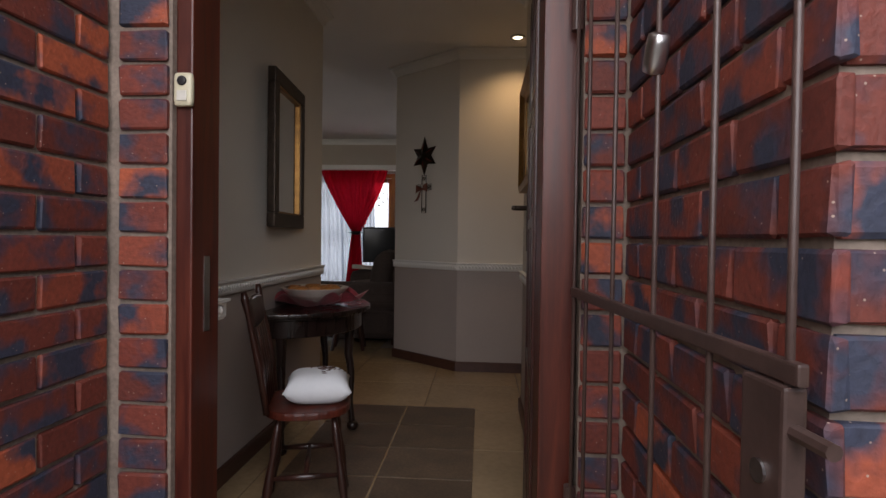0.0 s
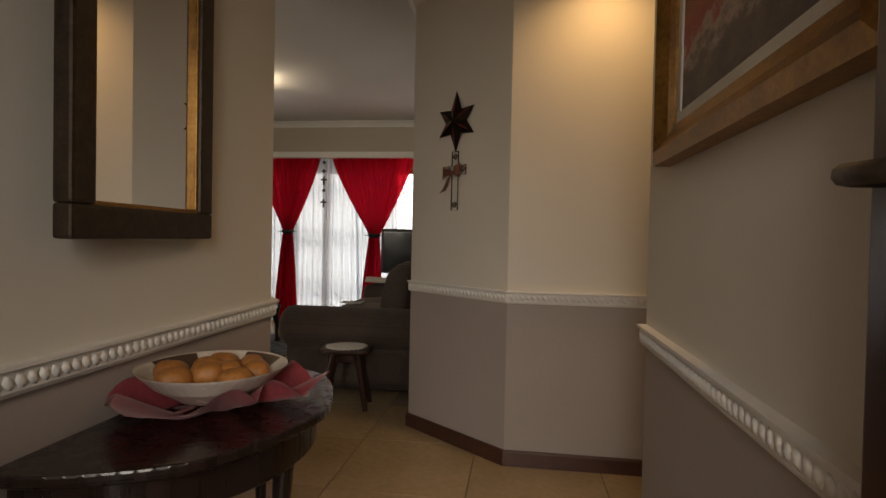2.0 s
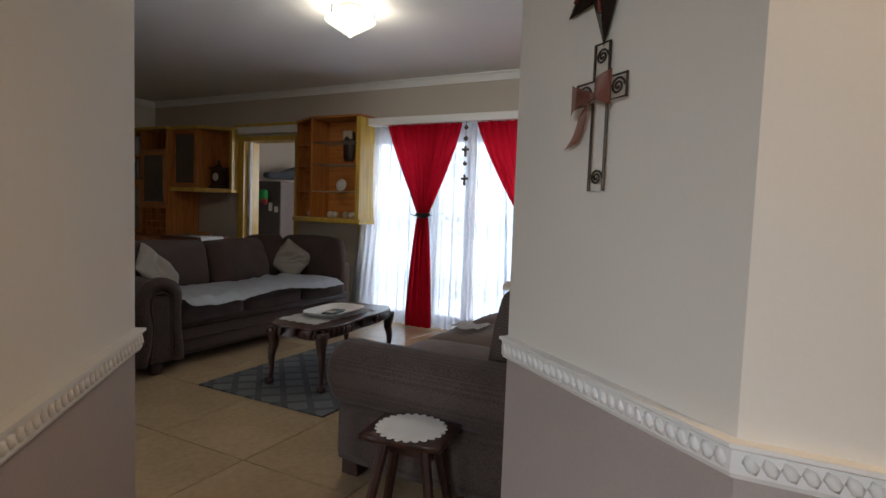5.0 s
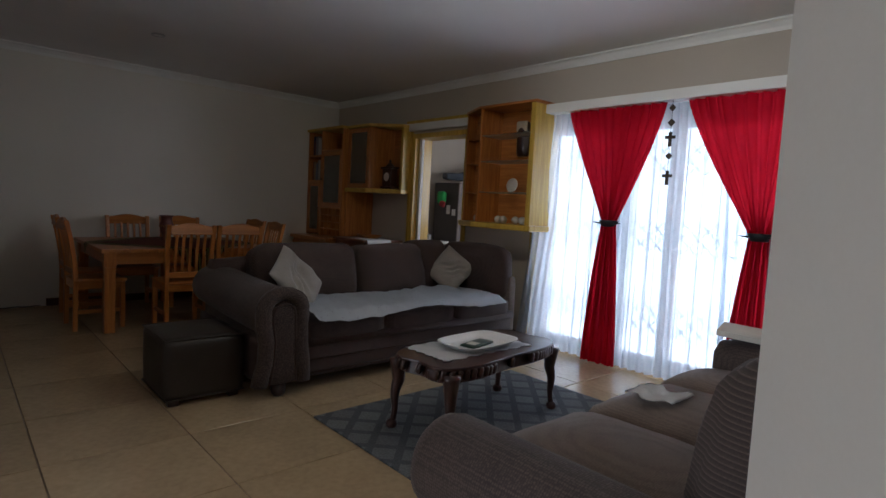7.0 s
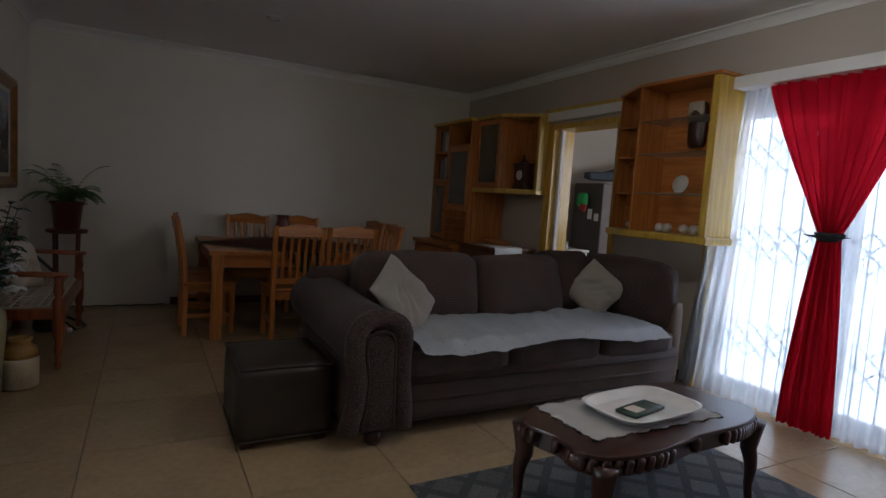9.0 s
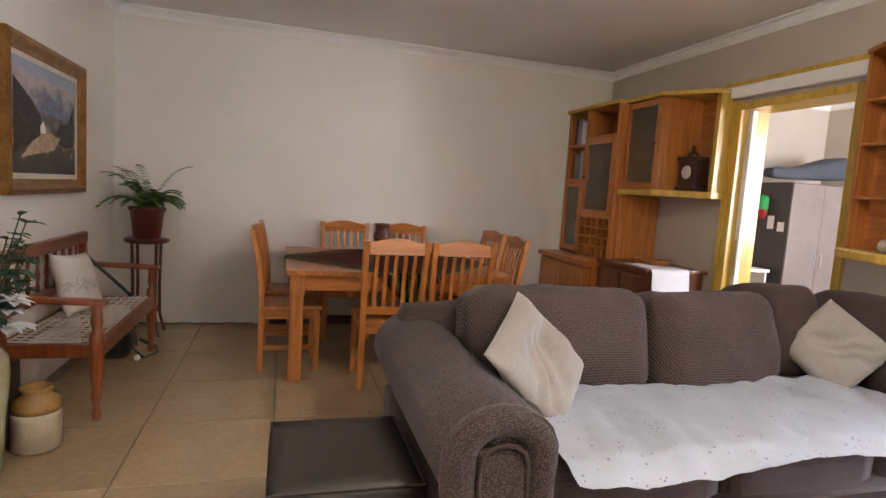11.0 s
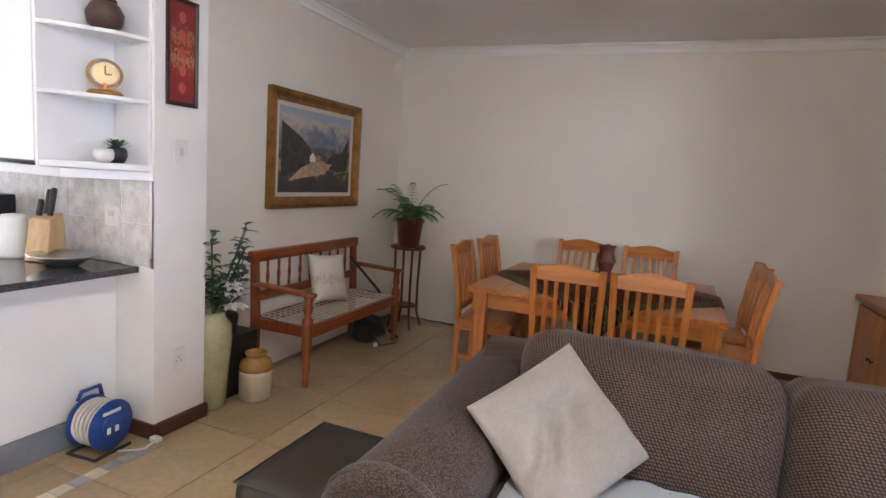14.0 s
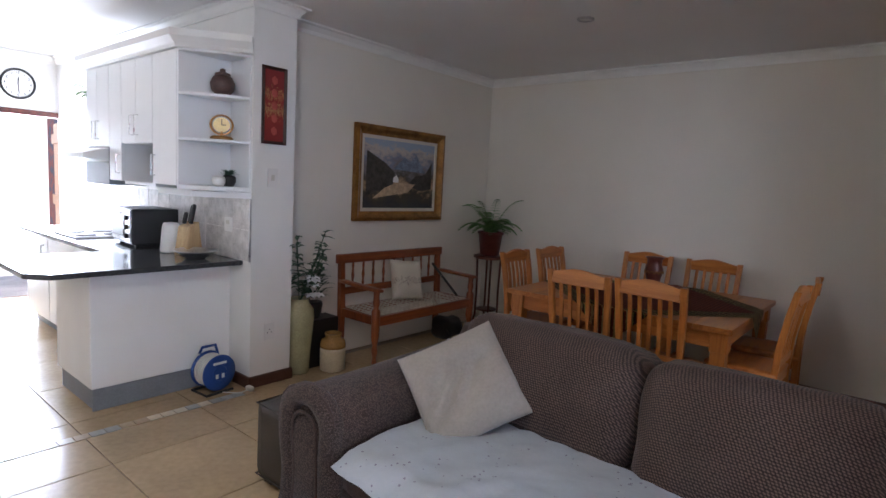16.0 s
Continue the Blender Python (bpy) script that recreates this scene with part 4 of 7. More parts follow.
def sofa_near():
    s = thing("sofa", pose(-1.09, 7.2, 0) @ Matrix.Diagonal((0.92, 1, 1.035, 1)), "taupe ribbed sofa with padded rolled arm beside the stool", "sofa")
    part("base", rounded(0.55, 1.1, 0.14, 0.03, 5, m=pose(0.6, 1.12, 0.22)), DARKRIB, s, smooth=True)
    prof = [(0.12 + 0.145 * math.cos(radians(-70 + k * 14)), 0.475 + 0.15 * math.sin(radians(-70 + k * 14))) for k in range(23)]
    own = bmesh.new()
    rings = []
    for x, sc in ((-0.01, 0.75), (0.02, 0.93), (0.06, 1), (0.5, 1), (1.1, 1), (1.14, 0.9)):
        rings.append([own.verts.new((x, 0.12 + (y - 0.12) * sc, 0.475 + (z - 0.475) * sc)) for y, z in prof])
    for a, b in zip(rings, rings[1:]):
        for j in range(len(prof)):
            own.faces.new((a[j], a[(j + 1) % len(prof)], b[(j + 1) % len(prof)], b[j]))
    own.faces.new(rings[0]), own.faces.new(rings[-1][::-1])
    bmesh.ops.recalc_face_normals(own, faces=own.faces[:])
    rounded(0.55, 0.115, 0.25, 0.05, 6, m=pose(0.58, 0.15, 0.31), bm=own)
    part("arm", own, DARKRIB, s, smooth=True)
    part("arm", rounded(0.55, 0.13, 0.3, 0.11, 6, m=pose(0.58, 2.14, 0.34)), DARKRIB, s, smooth=True)
    part("back_frame", rounded(0.1, 1.1, 0.28, 0.08, 5, m=pose(1.12, 1.13, 0.52)), DARKRIB, s, smooth=True)
    for k, (y0, y1) in enumerate(((0.28, 0.92), (0.92, 1.56), (1.56, 2.02))):
        part("seat_cushion", rounded(0.46, (y1 - y0) / 2, 0.08, 0.06, 7, puff=(0.03, 0, 0.045), wob=0.006, seed=k + 20, m=pose(0.44, (y0 + y1) / 2, 0.4)), SEATTAN, s, smooth=True)
        part("back_cushion", rounded(0.13, (y1 - y0) / 2, 0.24, 0.11, 9, puff=(0.05, 0.02, 0.02), wob=0.01, seed=k + 30, m=pose(0.88, (y0 + y1) / 2, 0.68, 0, 12, 0)), RIBBED, s, smooth=True)
    for x, y in ((0.1, 0.12), (0.1, 2.1), (1.08, 0.12), (1.08, 2.1)):
        part("foot", box(x - 0.05, x + 0.05, y - 0.05, y + 0.05, 0, 0.09, 0.008), DARKWOOD, s, "dark wooden block foot")
    return s


sofa_near()
tagged(part("crochet_cloth", sheet(12, 12, lambda u, v: (-1.0 + 0.2 * u, 8.26 + 0.2 * v + 0.03 * math.sin(u * 9), 0.553 + 0.012 * noise.noise(Vector((u * 4, v * 4, 1)))), thick=0.005), DOILY, smooth=True), "rumpled white crochet cloth lying on the sofa seat", "cloth")
tagged(part("paper_folder", joined(None, box(-0.2, 0.2, -0.11, 0.11, 0, 0.03, 0.004), pose(-0.84, 9.33, 0.675, 4, 3, 12)), LINEN), "thick cream folder lying on the sofa arm", "folder")


def ottoman():
    o = thing("ottoman", pose(-3.51, 7.345, 0), "low dark brown leather ottoman on short block feet", "ottoman")
    part("body", rounded(0.262, 0.238, 0.19, 0.028, 7, puff=(0.006, 0.006, 0.012), wob=0.004, m=pose(0, 0, 0.225)), LEATHER, o, smooth=True)
    for z in (0.405, 0.045):
        part("piping", tube([(0.258 * sx, 0.234 * sy, z) for sx, sy in ((-1, -1), (1, -1), (1, 1), (-1, 1))], 0.005, 6, closed=True), LEATHER, o)
    for x in (-0.2, 0.2):
        for y in (-0.18, 0.18):
            part("foot", box(x - 0.03, x + 0.03, y - 0.03, y + 0.03, 0, 0.04, 0.005), DARKWOOD, o)


ottoman()


def coffee_table():
    t = thing("coffee_table", pose(-2.12, 8.56, 0, 0, 0, 5.5), "dark carved coffee table with scalloped rim and ball feet", "coffee table")
    a, b = 0.25, 0.535
    edge = []
    for k in range(160):
        f = 2 * math.pi * k / 160
        x, y = math.copysign(abs(math.cos(f)) ** 0.32, math.cos(f)), math.copysign(abs(math.sin(f)) ** 0.32, math.sin(f))
        edge.append((a * x * (1 - 0.035 * math.cos(2 * math.pi * y)), b * y * (1 - 0.02 * math.cos(2 * math.pi * x))))
    part("tabletop", prism(edge, 0.432, 0.45, 0.006), DARKWOOD, t, "polished dark top")
    part("apron", prism([(x * 0.88, y * 0.94) for x, y in edge], 0.36, 0.4315), DARKWOOD, t)
    carving = bpy.data.meshes.new("gadroon")
    own = rounded(0.0175, 0.018, 0.03, 0.013, 3)
    own.to_mesh(carving)
    own.free()
    carving.materials.append(DARKWOOD)
    for f in carving.polygons:
        f.use_smooth = True
    length, step = 0.0, 0.043
    for (x0, y0), (x1, y1) in zip(edge, edge[1:] + edge[:1]):
        length += math.hypot(x1 - x0, y1 - y0)
        if length >= step:
            length -= step
            ob = new("gadroon", carving)
            ob.parent = t
            ob.matrix_local = Matrix.Translation((x1 * 0.965, y1 * 0.982, 0.407)) @ Matrix.Rotation(math.atan2(y1 - y0, x1 - x0), 4, "Z") @ Matrix.Rotation(0.22, 4, "Y")
    for sx in (-1, 1):
        for sy in (-1, 1):
            part("leg", cabriole(0.415, 0.036, out=(sx, sy), m=pose(sx * (a - 0.045), sy * (b - 0.05), 0)), DARKWOOD, t, smooth=True)
    return t


coffee_table()


def scalloped(r, waves, depth, z0, z1, m=None, holes=False):
    pts = [((r + depth * abs(math.sin(k / 96 * math.pi * waves))) * math.cos(k / 96 * 2 * math.pi), (r + depth * abs(math.sin(k / 96 * math.pi * waves))) * math.sin(k / 96 * 2 * math.pi)) for k in range(96)]
    return prism(pts, z0, z1, m=m)


tagged(part("doily", sheet(20, 28, lambda u, v: (-2.33 + 0.36 * u + 0.012 * math.sin(v * 40), 8.14 + 0.72 * v + 0.012 * math.sin(u * 30), 0.4535 + 0.001 * math.sin(u * 20) * math.sin(v * 30)), thick=0.003), DOILY, smooth=True), "white scalloped lace runner on the coffee table", "doily")
tray = thing("serving_tray", pose(-2.13, 8.55, 0.457, 0, 0, 5), "white china tray with raised rim on the lace", "tray")
own = bmesh.new()
for k, (f, z) in enumerate(((0.72, 0.004), (0.8, 0.006), (0.92, 0.03), (1.0, 0.036), (1.0, 0.032), (0.92, 0.024), (0.8, 0.0), (0.6, 0.0))):
    ring = [own.verts.new((f * 0.16 * math.copysign(abs(math.cos(q * math.pi / 20)) ** 0.45, math.cos(q * math.pi / 20)), f * 0.25 * math.copysign(abs(math.sin(q * math.pi / 20)) ** 0.45, math.sin(q * math.pi / 20)), z)) for q in range(40)]
    if k:
        for q in range(40):
            own.faces.new((last[q], last[(q + 1) % 40], ring[(q + 1) % 40], ring[q]))
    else:
        own.faces.new(ring)
    last = ring
own.faces.new(last[::-1])
bmesh.ops.recalc_face_normals(own, faces=own.faces[:])
part("dish", own, FLOWERWHITE, tray, smooth=True)
case = thing("spectacle_case", pose(-2.12, 8.53, 0.462, 0, 0, 12), "flat dark green case lying in the tray", "case")
part("shell", rounded(0.05, 0.11, 0.008, 0.006, 3, m=pose(0, 0, 0.008)), mat("dark_green_case", (0.02, 0.045, 0.03), 0.4), case, smooth=True)
part("label", box(-0.03, 0.03, -0.08, -0.01, 0.0165, 0.0175), LINEN, case, "pale paper label")

# rug with a diamond lattice
m, t, n, p, l = nodes_of("lattice_rug")
co, mp, ck, big = n.new("ShaderNodeTexCoord"), n.new("ShaderNodeMapping"), n.new("ShaderNodeTexBrick"), n.new("ShaderNodeTexNoise")
mp.inputs["Rotation"].default_value[2] = radians(45)
ck.inputs["Scale"].default_value, ck.inputs["Mortar Size"].default_value, ck.offset = 1, 0.022, 0.0
ck.inputs["Brick Width"].default_value, ck.inputs["Row Height"].default_value = 0.16, 0.16
ck.inputs["Color1"].default_value, ck.inputs["Color2"].default_value, ck.inputs["Mortar"].default_value = rgb(0.085, 0.088, 0.09), rgb(0.125, 0.127, 0.125), rgb(0.055, 0.056, 0.06)
big.inputs["Scale"].default_value = 90
l.new(co.outputs["Object"], mp.inputs[0]), l.new(mp.outputs[0], ck.inputs[0]), l.new(co.outputs["Object"], big.inputs[0])
mx = n.new("ShaderNodeMixRGB")
mx.blend_type, mx.inputs[0].default_value = "OVERLAY", 0.6
l.new(ck.outputs[0], mx.inputs[1]), l.new(big.outputs[0], mx.inputs[2]), l.new(mx.outputs[0], p.inputs["Base Color"])
p.inputs["Roughness"].default_value = 0.95
bp = n.new("ShaderNodeBump")
bp.inputs["Strength"].default_value, bp.inputs["Distance"].default_value = 0.6, 0.004
l.new(big.outputs[0], bp.inputs["Height"]), l.new(bp.outputs[0], p.inputs["Normal"])
tagged(part("rug", joined(None, box(-0.55, 0.55, -0.87, 0.87, 0, 0.012, 0.004), pose(-2.12, 8.63, 0.001)), m), "grey-blue rug with a diamond lattice under the coffee table", "rug")


def stool():
    s = thing("stool", pose(-0.53, 7.04, 0, 0, 0, 8), "small dark wooden stool with splayed legs", "stool")
    part("seat", rounded(0.17, 0.13, 0.016, 0.012, 4, m=pose(0, 0, 0.395)), DARKWOOD, s, smooth=True)
    for sx in (-1, 1):
        for sy in (-1, 1):
            part("leg", tube([(sx * 0.08, sy * 0.06, 0.385), (sx * 0.15, sy * 0.11, 0.0)], 0.02, 8, radii=[0.024, 0.018]), DARKWOOD, s)
    part("stretcher", box(-0.1, 0.1, -0.015, 0.015, 0.3, 0.37, 0.004), DARKWOOD, s)
    return s


stool()
tagged(part("doily", scalloped(0.125, 24, 0.02, 0.4125, 0.4165, m=pose(-0.53, 7.04, 0)), DOILY), "round white crochet doily on the stool", "doily")


def television():
    s = thing("television", pose(-0.6, 9.98, 0, 0, 0, 12), "slate grey television on a low dark stand", "television")
    part("stand", box(-0.4, 0.4, -0.22, 0.22, 0, 0.66, 0.01), DARKWOOD, s)
    part("foot", rounded(0.17, 0.1, 0.02, 0.012, 4, m=pose(0, 0, 0.68)), BLACK, s, smooth=True)
    part("neck", box(-0.06, 0.06, -0.025, 0.025, 0.69, 0.78, 0.006), BLACK, s)
    part("bezel", rounded(0.43, 0.035, 0.27, 0.02, 4, m=pose(0, 0, 1.0)), mat("slate_grey_plastic", (0.05, 0.055, 0.06), 0.45), s, smooth=True)
    part("screen", box(-0.4, 0.4, -0.038, -0.034, 0.765, 1.235), mat("screen_glass", (0.03, 0.034, 0.038), 0.12), s, "dark glossy screen")
    return s


television()


def ceiling_dish():
    s = thing("ceiling_light", pose(-1.92, 8.39, 2.669), "frosted ribbed glass ceiling light, lit", "ceiling light")
    part("plate", lathe([(0.08, 0), (0.08, -0.03), (0.02, -0.035)], 24), WHITE, s, smooth=True)
    m, t, n, p, l = nodes_of("lit_ribbed_glass")
    p.inputs["Base Color"].default_value = rgb(0.85, 0.85, 0.75)
    p.inputs["Emission Color"].default_value, p.inputs["Emission Strength"].default_value = rgb(1, 0.95, 0.68), 1.6
    p.inputs["Roughness"].default_value = 0.3
    prof = [(0.17, -0.085), (0.176, -0.095)] + [(0.176 - 0.176 * f / 10 + 0.003 * (f % 2), -0.1 - 0.112 * f / 10) for f in range(0, 10)] + [(0.004, -0.214)]
    part("shade", lathe(prof[::1], 40), m, s, "glowing ribbed glass shade", smooth=False).visible_shadow = False
    for k in range(3):
        a = radians(k * 120 + 20)
        part("clip", joined(None, box(-0.012, 0.012, -0.004, 0.004, -0.1, -0.03, 0.002), pose(0.17 * math.cos(a), 0.17 * math.sin(a), 0, 0, 0, k * 120 + 110)), STEEL, s)
    return s


ceiling_dish()


def downlight(x, y, lit):
    s = thing("downlight", pose(x, y, 2.669), "small round recessed ceiling downlight" + (", lit warm white" if lit else ", unlit"), "downlight", "ceiling downlights")
    part("rim", lathe([(0.058, 0.0), (0.058, -0.008), (0.045, -0.012), (0.04, -0.004)], 24), STEEL, s, smooth=True)
    m, t, n, p, l = nodes_of("lamp_face")
    p.inputs["Base Color"].default_value = rgb(0.8, 0.8, 0.78)
    if lit:
        p.inputs["Emission Color"].default_value, p.inputs["Emission Strength"].default_value = rgb(1, 0.85, 0.6), 12
    part("lamp", lathe([(0.038, -0.001), (0.038, -0.006), (0.01, -0.009)], 20), m, s, smooth=True).visible_shadow = False


downlight(-5.39, 7.6, False)
downlight(1.03, 5.95, True)


# curtains
def curtain(name, top, waist, foot, z_waist, folds, material, label, y=10.31, amp=0.028, z_top=2.19):
    def place(u, v):
        z = z_top + (0.015 - z_top) * v
        vw = (z_top - z_waist) / z_top
        if waist and v < vw:
            f = v / vw
            e = f ** 1.25
            x0, x1 = (top[k] + (waist[k] - top[k]) * e for k in range(2))
            bulge = amp * (1 - 0.45 * f)
        elif waist:
            f = (v - vw) / (1 - vw)
            e = 1 - (1 - f) ** 1.6
            x0, x1 = (waist[k] + (foot[k] - waist[k]) * e for k in range(2))
            bulge = amp * (0.55 + 0.3 * f)
        else:
            x0, x1 = (top[k] + (foot[k] - top[k]) * v for k in range(2))
            bulge = amp * (0.7 + 0.5 * v)
        x = x0 + (x1 - x0) * u
        ph = u * folds * 2 * math.pi
        return (x + 0.006 * math.sin(ph * 2 + v * 3), y + bulge * math.sin(ph + 0.6 * math.sin(v * 4 + u * 9)) + 0.01 * noise.noise(Vector((u * 6, v * 3, folds))) + (0.014 * math.sin(ph * 0.37 + v * 2) if waist else 0), z)

    ob = part(name, sheet(folds * 9, 36, place), material, smooth=True)
    return tagged(ob, label, "curtain")


tagged(curtain("red_curtain", (-2.86, -1.96), (-2.45, -2.33), (-2.57, -2.25), 1.21, 11, RED, "sheer red curtain tied at the waist, hanging to the floor"), group="red curtains")
tagged(curtain("red_curtain", (-1.8, -0.72), (-1.29, -1.15), (-1.4, -1.1), 1.18, 12, RED, "sheer red curtain tied at the waist beside the wall"), group="red curtains")
tagged(curtain("voile_curtain", (-3.14, -2.3), None, (-3.36, -2.34), 1, 12, VOILE, "long white voile curtain drawn aside", y=10.36, amp=0.02), group="voile curtains")
tagged(curtain("voile_curtain", (-2.32, -1.5), None, (-2.34, -1.4), 1, 12, VOILE, "long white voile curtain hanging in folds", y=10.365, amp=0.02), group="voile curtains")
tagged(curtain("voile_curtain", (-1.52, -0.95), None, (-1.44, -0.9), 1, 9, VOILE, "long white voile curtain hanging in folds", y=10.37, amp=0.018), group="voile curtains")
for x, z in ((-2.39, 1.21), (-1.22, 1.18)):
    tie = thing("curtain_tieback", pose(x, 10.31, z), "black wrought metal tie-back around the red curtain", "tie-back", "curtain tie-backs")
    part("band", tube([(0.068 * math.cos(radians(k * 20)), 0.045 * math.sin(radians(k * 20)), 0) for k in range(18)], 0.03, 8, closed=True, flat=0.25), BLACK, tie, smooth=True)
    for s in (-1, 1):
        part("spike", tube([(s * 0.06, -0.03, 0.0), (s * 0.13, -0.03, 0.006)], 0.005, 6, radii=[0.009, 0.002]), BLACK, tie)
tagged(part("curtain_pelmet", box(-3.2, -0.5, 10.24, 10.419, 2.17, 2.25, 0.006), WHITE), "long white curtain rail board over the sliding door", "pelmet")
cross = thing("hanging_ornament", pose(-1.885, 10.25, 2.17), "string of dark metal crosses and hearts by the curtain", "ornament")
part("cord", tube([(0, 0, 0), (0, 0, -0.62)], 0.002, 5), BLACK, cross)
for z, r in ((-0.06, 0.02), (-0.17, 0.022), (-0.42, 0.02)):
    part("heart", rounded(r, 0.006, r, 0.005, 3, m=pose(0, 0, z, 0, 45, 0)), IRON, cross)
for z in (-0.28, -0.57):
    bm = box(-0.012, 0.012, -0.006, 0.006, z - 0.07, z + 0.04, 0.003)
    part("cross", box(-0.04, 0.04, -0.005, 0.005, z - 0.012, z + 0.012, 0.003, bm=bm), IRON, cross)

TRELLIS = mat("pale_grey_steel_paint", (0.6, 0.61, 0.63), 0.45, vary=0.06)
trellis = thing("security_trellis", pose(0, 10.46, 0), "closed white steel trellis gate behind the voile curtains", "security gate")
xs = [SLIDE_L + 0.1 + k * 0.135 for k in range(19)]
for x in xs:
    part("upright", box(x - 0.004, x + 0.004, -0.006, 0.006, 0.03, 2.05, 0.001), TRELLIS, trellis)
for z in (0.33, 1.0, 1.62):
    bm = bmesh.new()
    for a, b in zip(xs, xs[1:]):
        for z0 in (z, z + 0.13):
            tube([(a, 0.012, z0), (b, 0.012, z0 + 0.13)], 0.006, 4, bm=bm)
            tube([(a, -0.012, z0 + 0.13), (b, -0.012, z0)], 0.006, 4, bm=bm)
    part("lattice", bm, TRELLIS, trellis, "band of crossed steel strips")


# ---- dining room ----
def dining_chair():
    """Origin on the floor under the seat; it faces +y."""
    c = thing("dining_chair", pose(0, 0, 0), "oiled pine dining chair with a slatted back", "chair", "chairs round the dining table")
    part("seat", rounded(0.215, 0.21, 0.016, 0.012, 5, m=pose(0, 0.0, 0.445)), PINE_X, c, smooth=True)
    for s in (-1, 1):
        pts = [(s * 0.19, -0.2, 0.0), (s * 0.19, -0.195, 0.43), (s * 0.192, -0.205, 0.62), (s * 0.197, -0.235, 0.82), (s * 0.2, -0.27, 0.985)]
        own = bmesh.new()
        rings = []
        for x, y, z in pts:
            rings.append([own.verts.new((x + a * 0.019, y + b * 0.019, z)) for a, b in ((-1, -1), (1, -1), (1, 1), (-1, 1))])
        for a, b in zip(rings, rings[1:]):
            for j in range(4):
                own.faces.new((a[j], a[(j + 1) % 4], b[(j + 1) % 4], b[j]))
        own.faces.new(rings[0][::-1]), own.faces.new(rings[-1])
        bmesh.ops.bevel(own, geom=own.edges[:], offset=0.004, segments=1, affect="EDGES")
        part("back_post", own, PINE, c)
        part("leg", box(s * 0.185 - 0.02, s * 0.185 + 0.02, 0.155, 0.195, 0, 0.43, 0.004), PINE, c)
        part("side_rail", box(s * 0.187 - 0.011, s * 0.187 + 0.011, -0.18, 0.157, 0.37, 0.43, 0.003), PINE_Y, c)
        part("stretcher", box(s * 0.187 - 0.01, s * 0.187 + 0.01, -0.18, 0.157, 0.15, 0.185, 0.003), PINE_Y, c)
    crest = [(-0.18, -0.05), (0.18, -0.05), (0.18, 0.028)] + [(0.18 - 0.36 * k / 12, 0.028 + 0.03 * math.sin(math.pi * k / 12) ** 1.5) for k in range(1, 12)] + [(-0.18, 0.028)]
    part("crest_rail", prism(crest, -0.012, 0.012, 0.003, m=pose(0, -0.262, 0.945, 80, 0, 0), seg=1), PINE_X, c)
    part("lower_rail", box(-0.18, 0.18, -0.215, -0.193, 0.5, 0.55, 0.003), PINE_X, c)
    for k in range(5):
        x = -0.124 + k * 0.062
        own = bmesh.new()
        rings = [[own.verts.new((x + a * 0.012, y + b * 0.006, z)) for a, b in ((-1, -1), (1, -1), (1, 1), (-1, 1))] for y, z in ((-0.203, 0.545), (-0.212, 0.66), (-0.232, 0.8), (-0.256, 0.905))]
        for a, b in zip(rings, rings[1:]):
            for j in range(4):
                own.faces.new((a[j], a[(j + 1) % 4], b[(j + 1) % 4], b[j]))
        part("slat", own, PINE, c)
    part("front_rail", box(-0.167, 0.167, 0.165, 0.187, 0.37, 0.43, 0.003), PINE_X, c)
    part("back_rail", box(-0.17, 0.17, -0.205, -0.185, 0.37, 0.43, 0.003), PINE_X, c)
    return c


first = dining_chair()
first.matrix_world = pose(-5.38, 7.83, 0, 0, 0, 91)
for x, y, turn in ((-5.4, 8.3, 88), (-6.55, 7.68, -90), (-6.55, 8.22, -92), (-5.78, 7.2, 2), (-6.32, 7.22, -2), (-5.86, 8.72, 178), (-6.42, 8.74, 184)):
    copy_thing(first, pose(x, y, 0, 0, 0, turn))


def dining_table():
    t = thing("dining_table", pose(-6.03, 7.94, 0), "square oiled pine dining table with thick square legs", "table")
    a, b = 0.7, 0.78
    for k in range(7):
        y0 = -b + k * 2 * b / 7
        part("plank", box(-a, a, y0 + 0.0008, y0 + 2 * b / 7 - 0.0008, 0.715, 0.75, 0.004), PINE_X, t)
    for s in (-1, 1):
        part("apron", box(s * (a - 0.06) - 0.012, s * (a - 0.06) + 0.012, -b + 0.06, b - 0.06, 0.61, 0.714, 0.003), PINE_Y, t)
        part("apron", box(-a + 0.06, a - 0.06, s * (b - 0.06) - 0.012, s * (b - 0.06) + 0.012, 0.61, 0.714, 0.003), PINE_X, t)
        for q in (-1, 1):
            bm = box(s * (a - 0.075) - 0.05, s * (a - 0.075) + 0.05, q * (b - 0.075) - 0.05, q * (b - 0.075) + 0.05, 0.59, 0.714, 0.005)
            box(s * (a - 0.075) - 0.043, s * (a - 0.075) + 0.043, q * (b - 0.075) - 0.043, q * (b - 0.075) + 0.043, 0, 0.59, 0.006, bm=bm)
            part("leg", bm, PINE, t)
    return t


dining_table()


def runner_place(half, lift):
    def place(u, v):
        p, q = (u - 0.5) * 2 * half, (v - 0.5) * 2 * half
        x, y = -6.0 + (p + q) * 0.7071, 7.98 + (p - q) * 0.7071
        z = 0.754 + lift
        for lo, hi, k in ((-6.735, -5.325, 0), (7.155, 8.725, 1)):
            w = (x, y)[k]
            over = max(lo - w, w - hi)
            if over > 0:
                z -= over * 0.97
                w = (lo - 0.006 - 0.02 * over) if w < lo else (hi + 0.006 + 0.02 * over)
                x, y = (w, y) if k == 0 else (x, w)
        return (x, y, z + 0.002 * noise.noise(Vector((x * 8, y * 8, 2))))
    return place


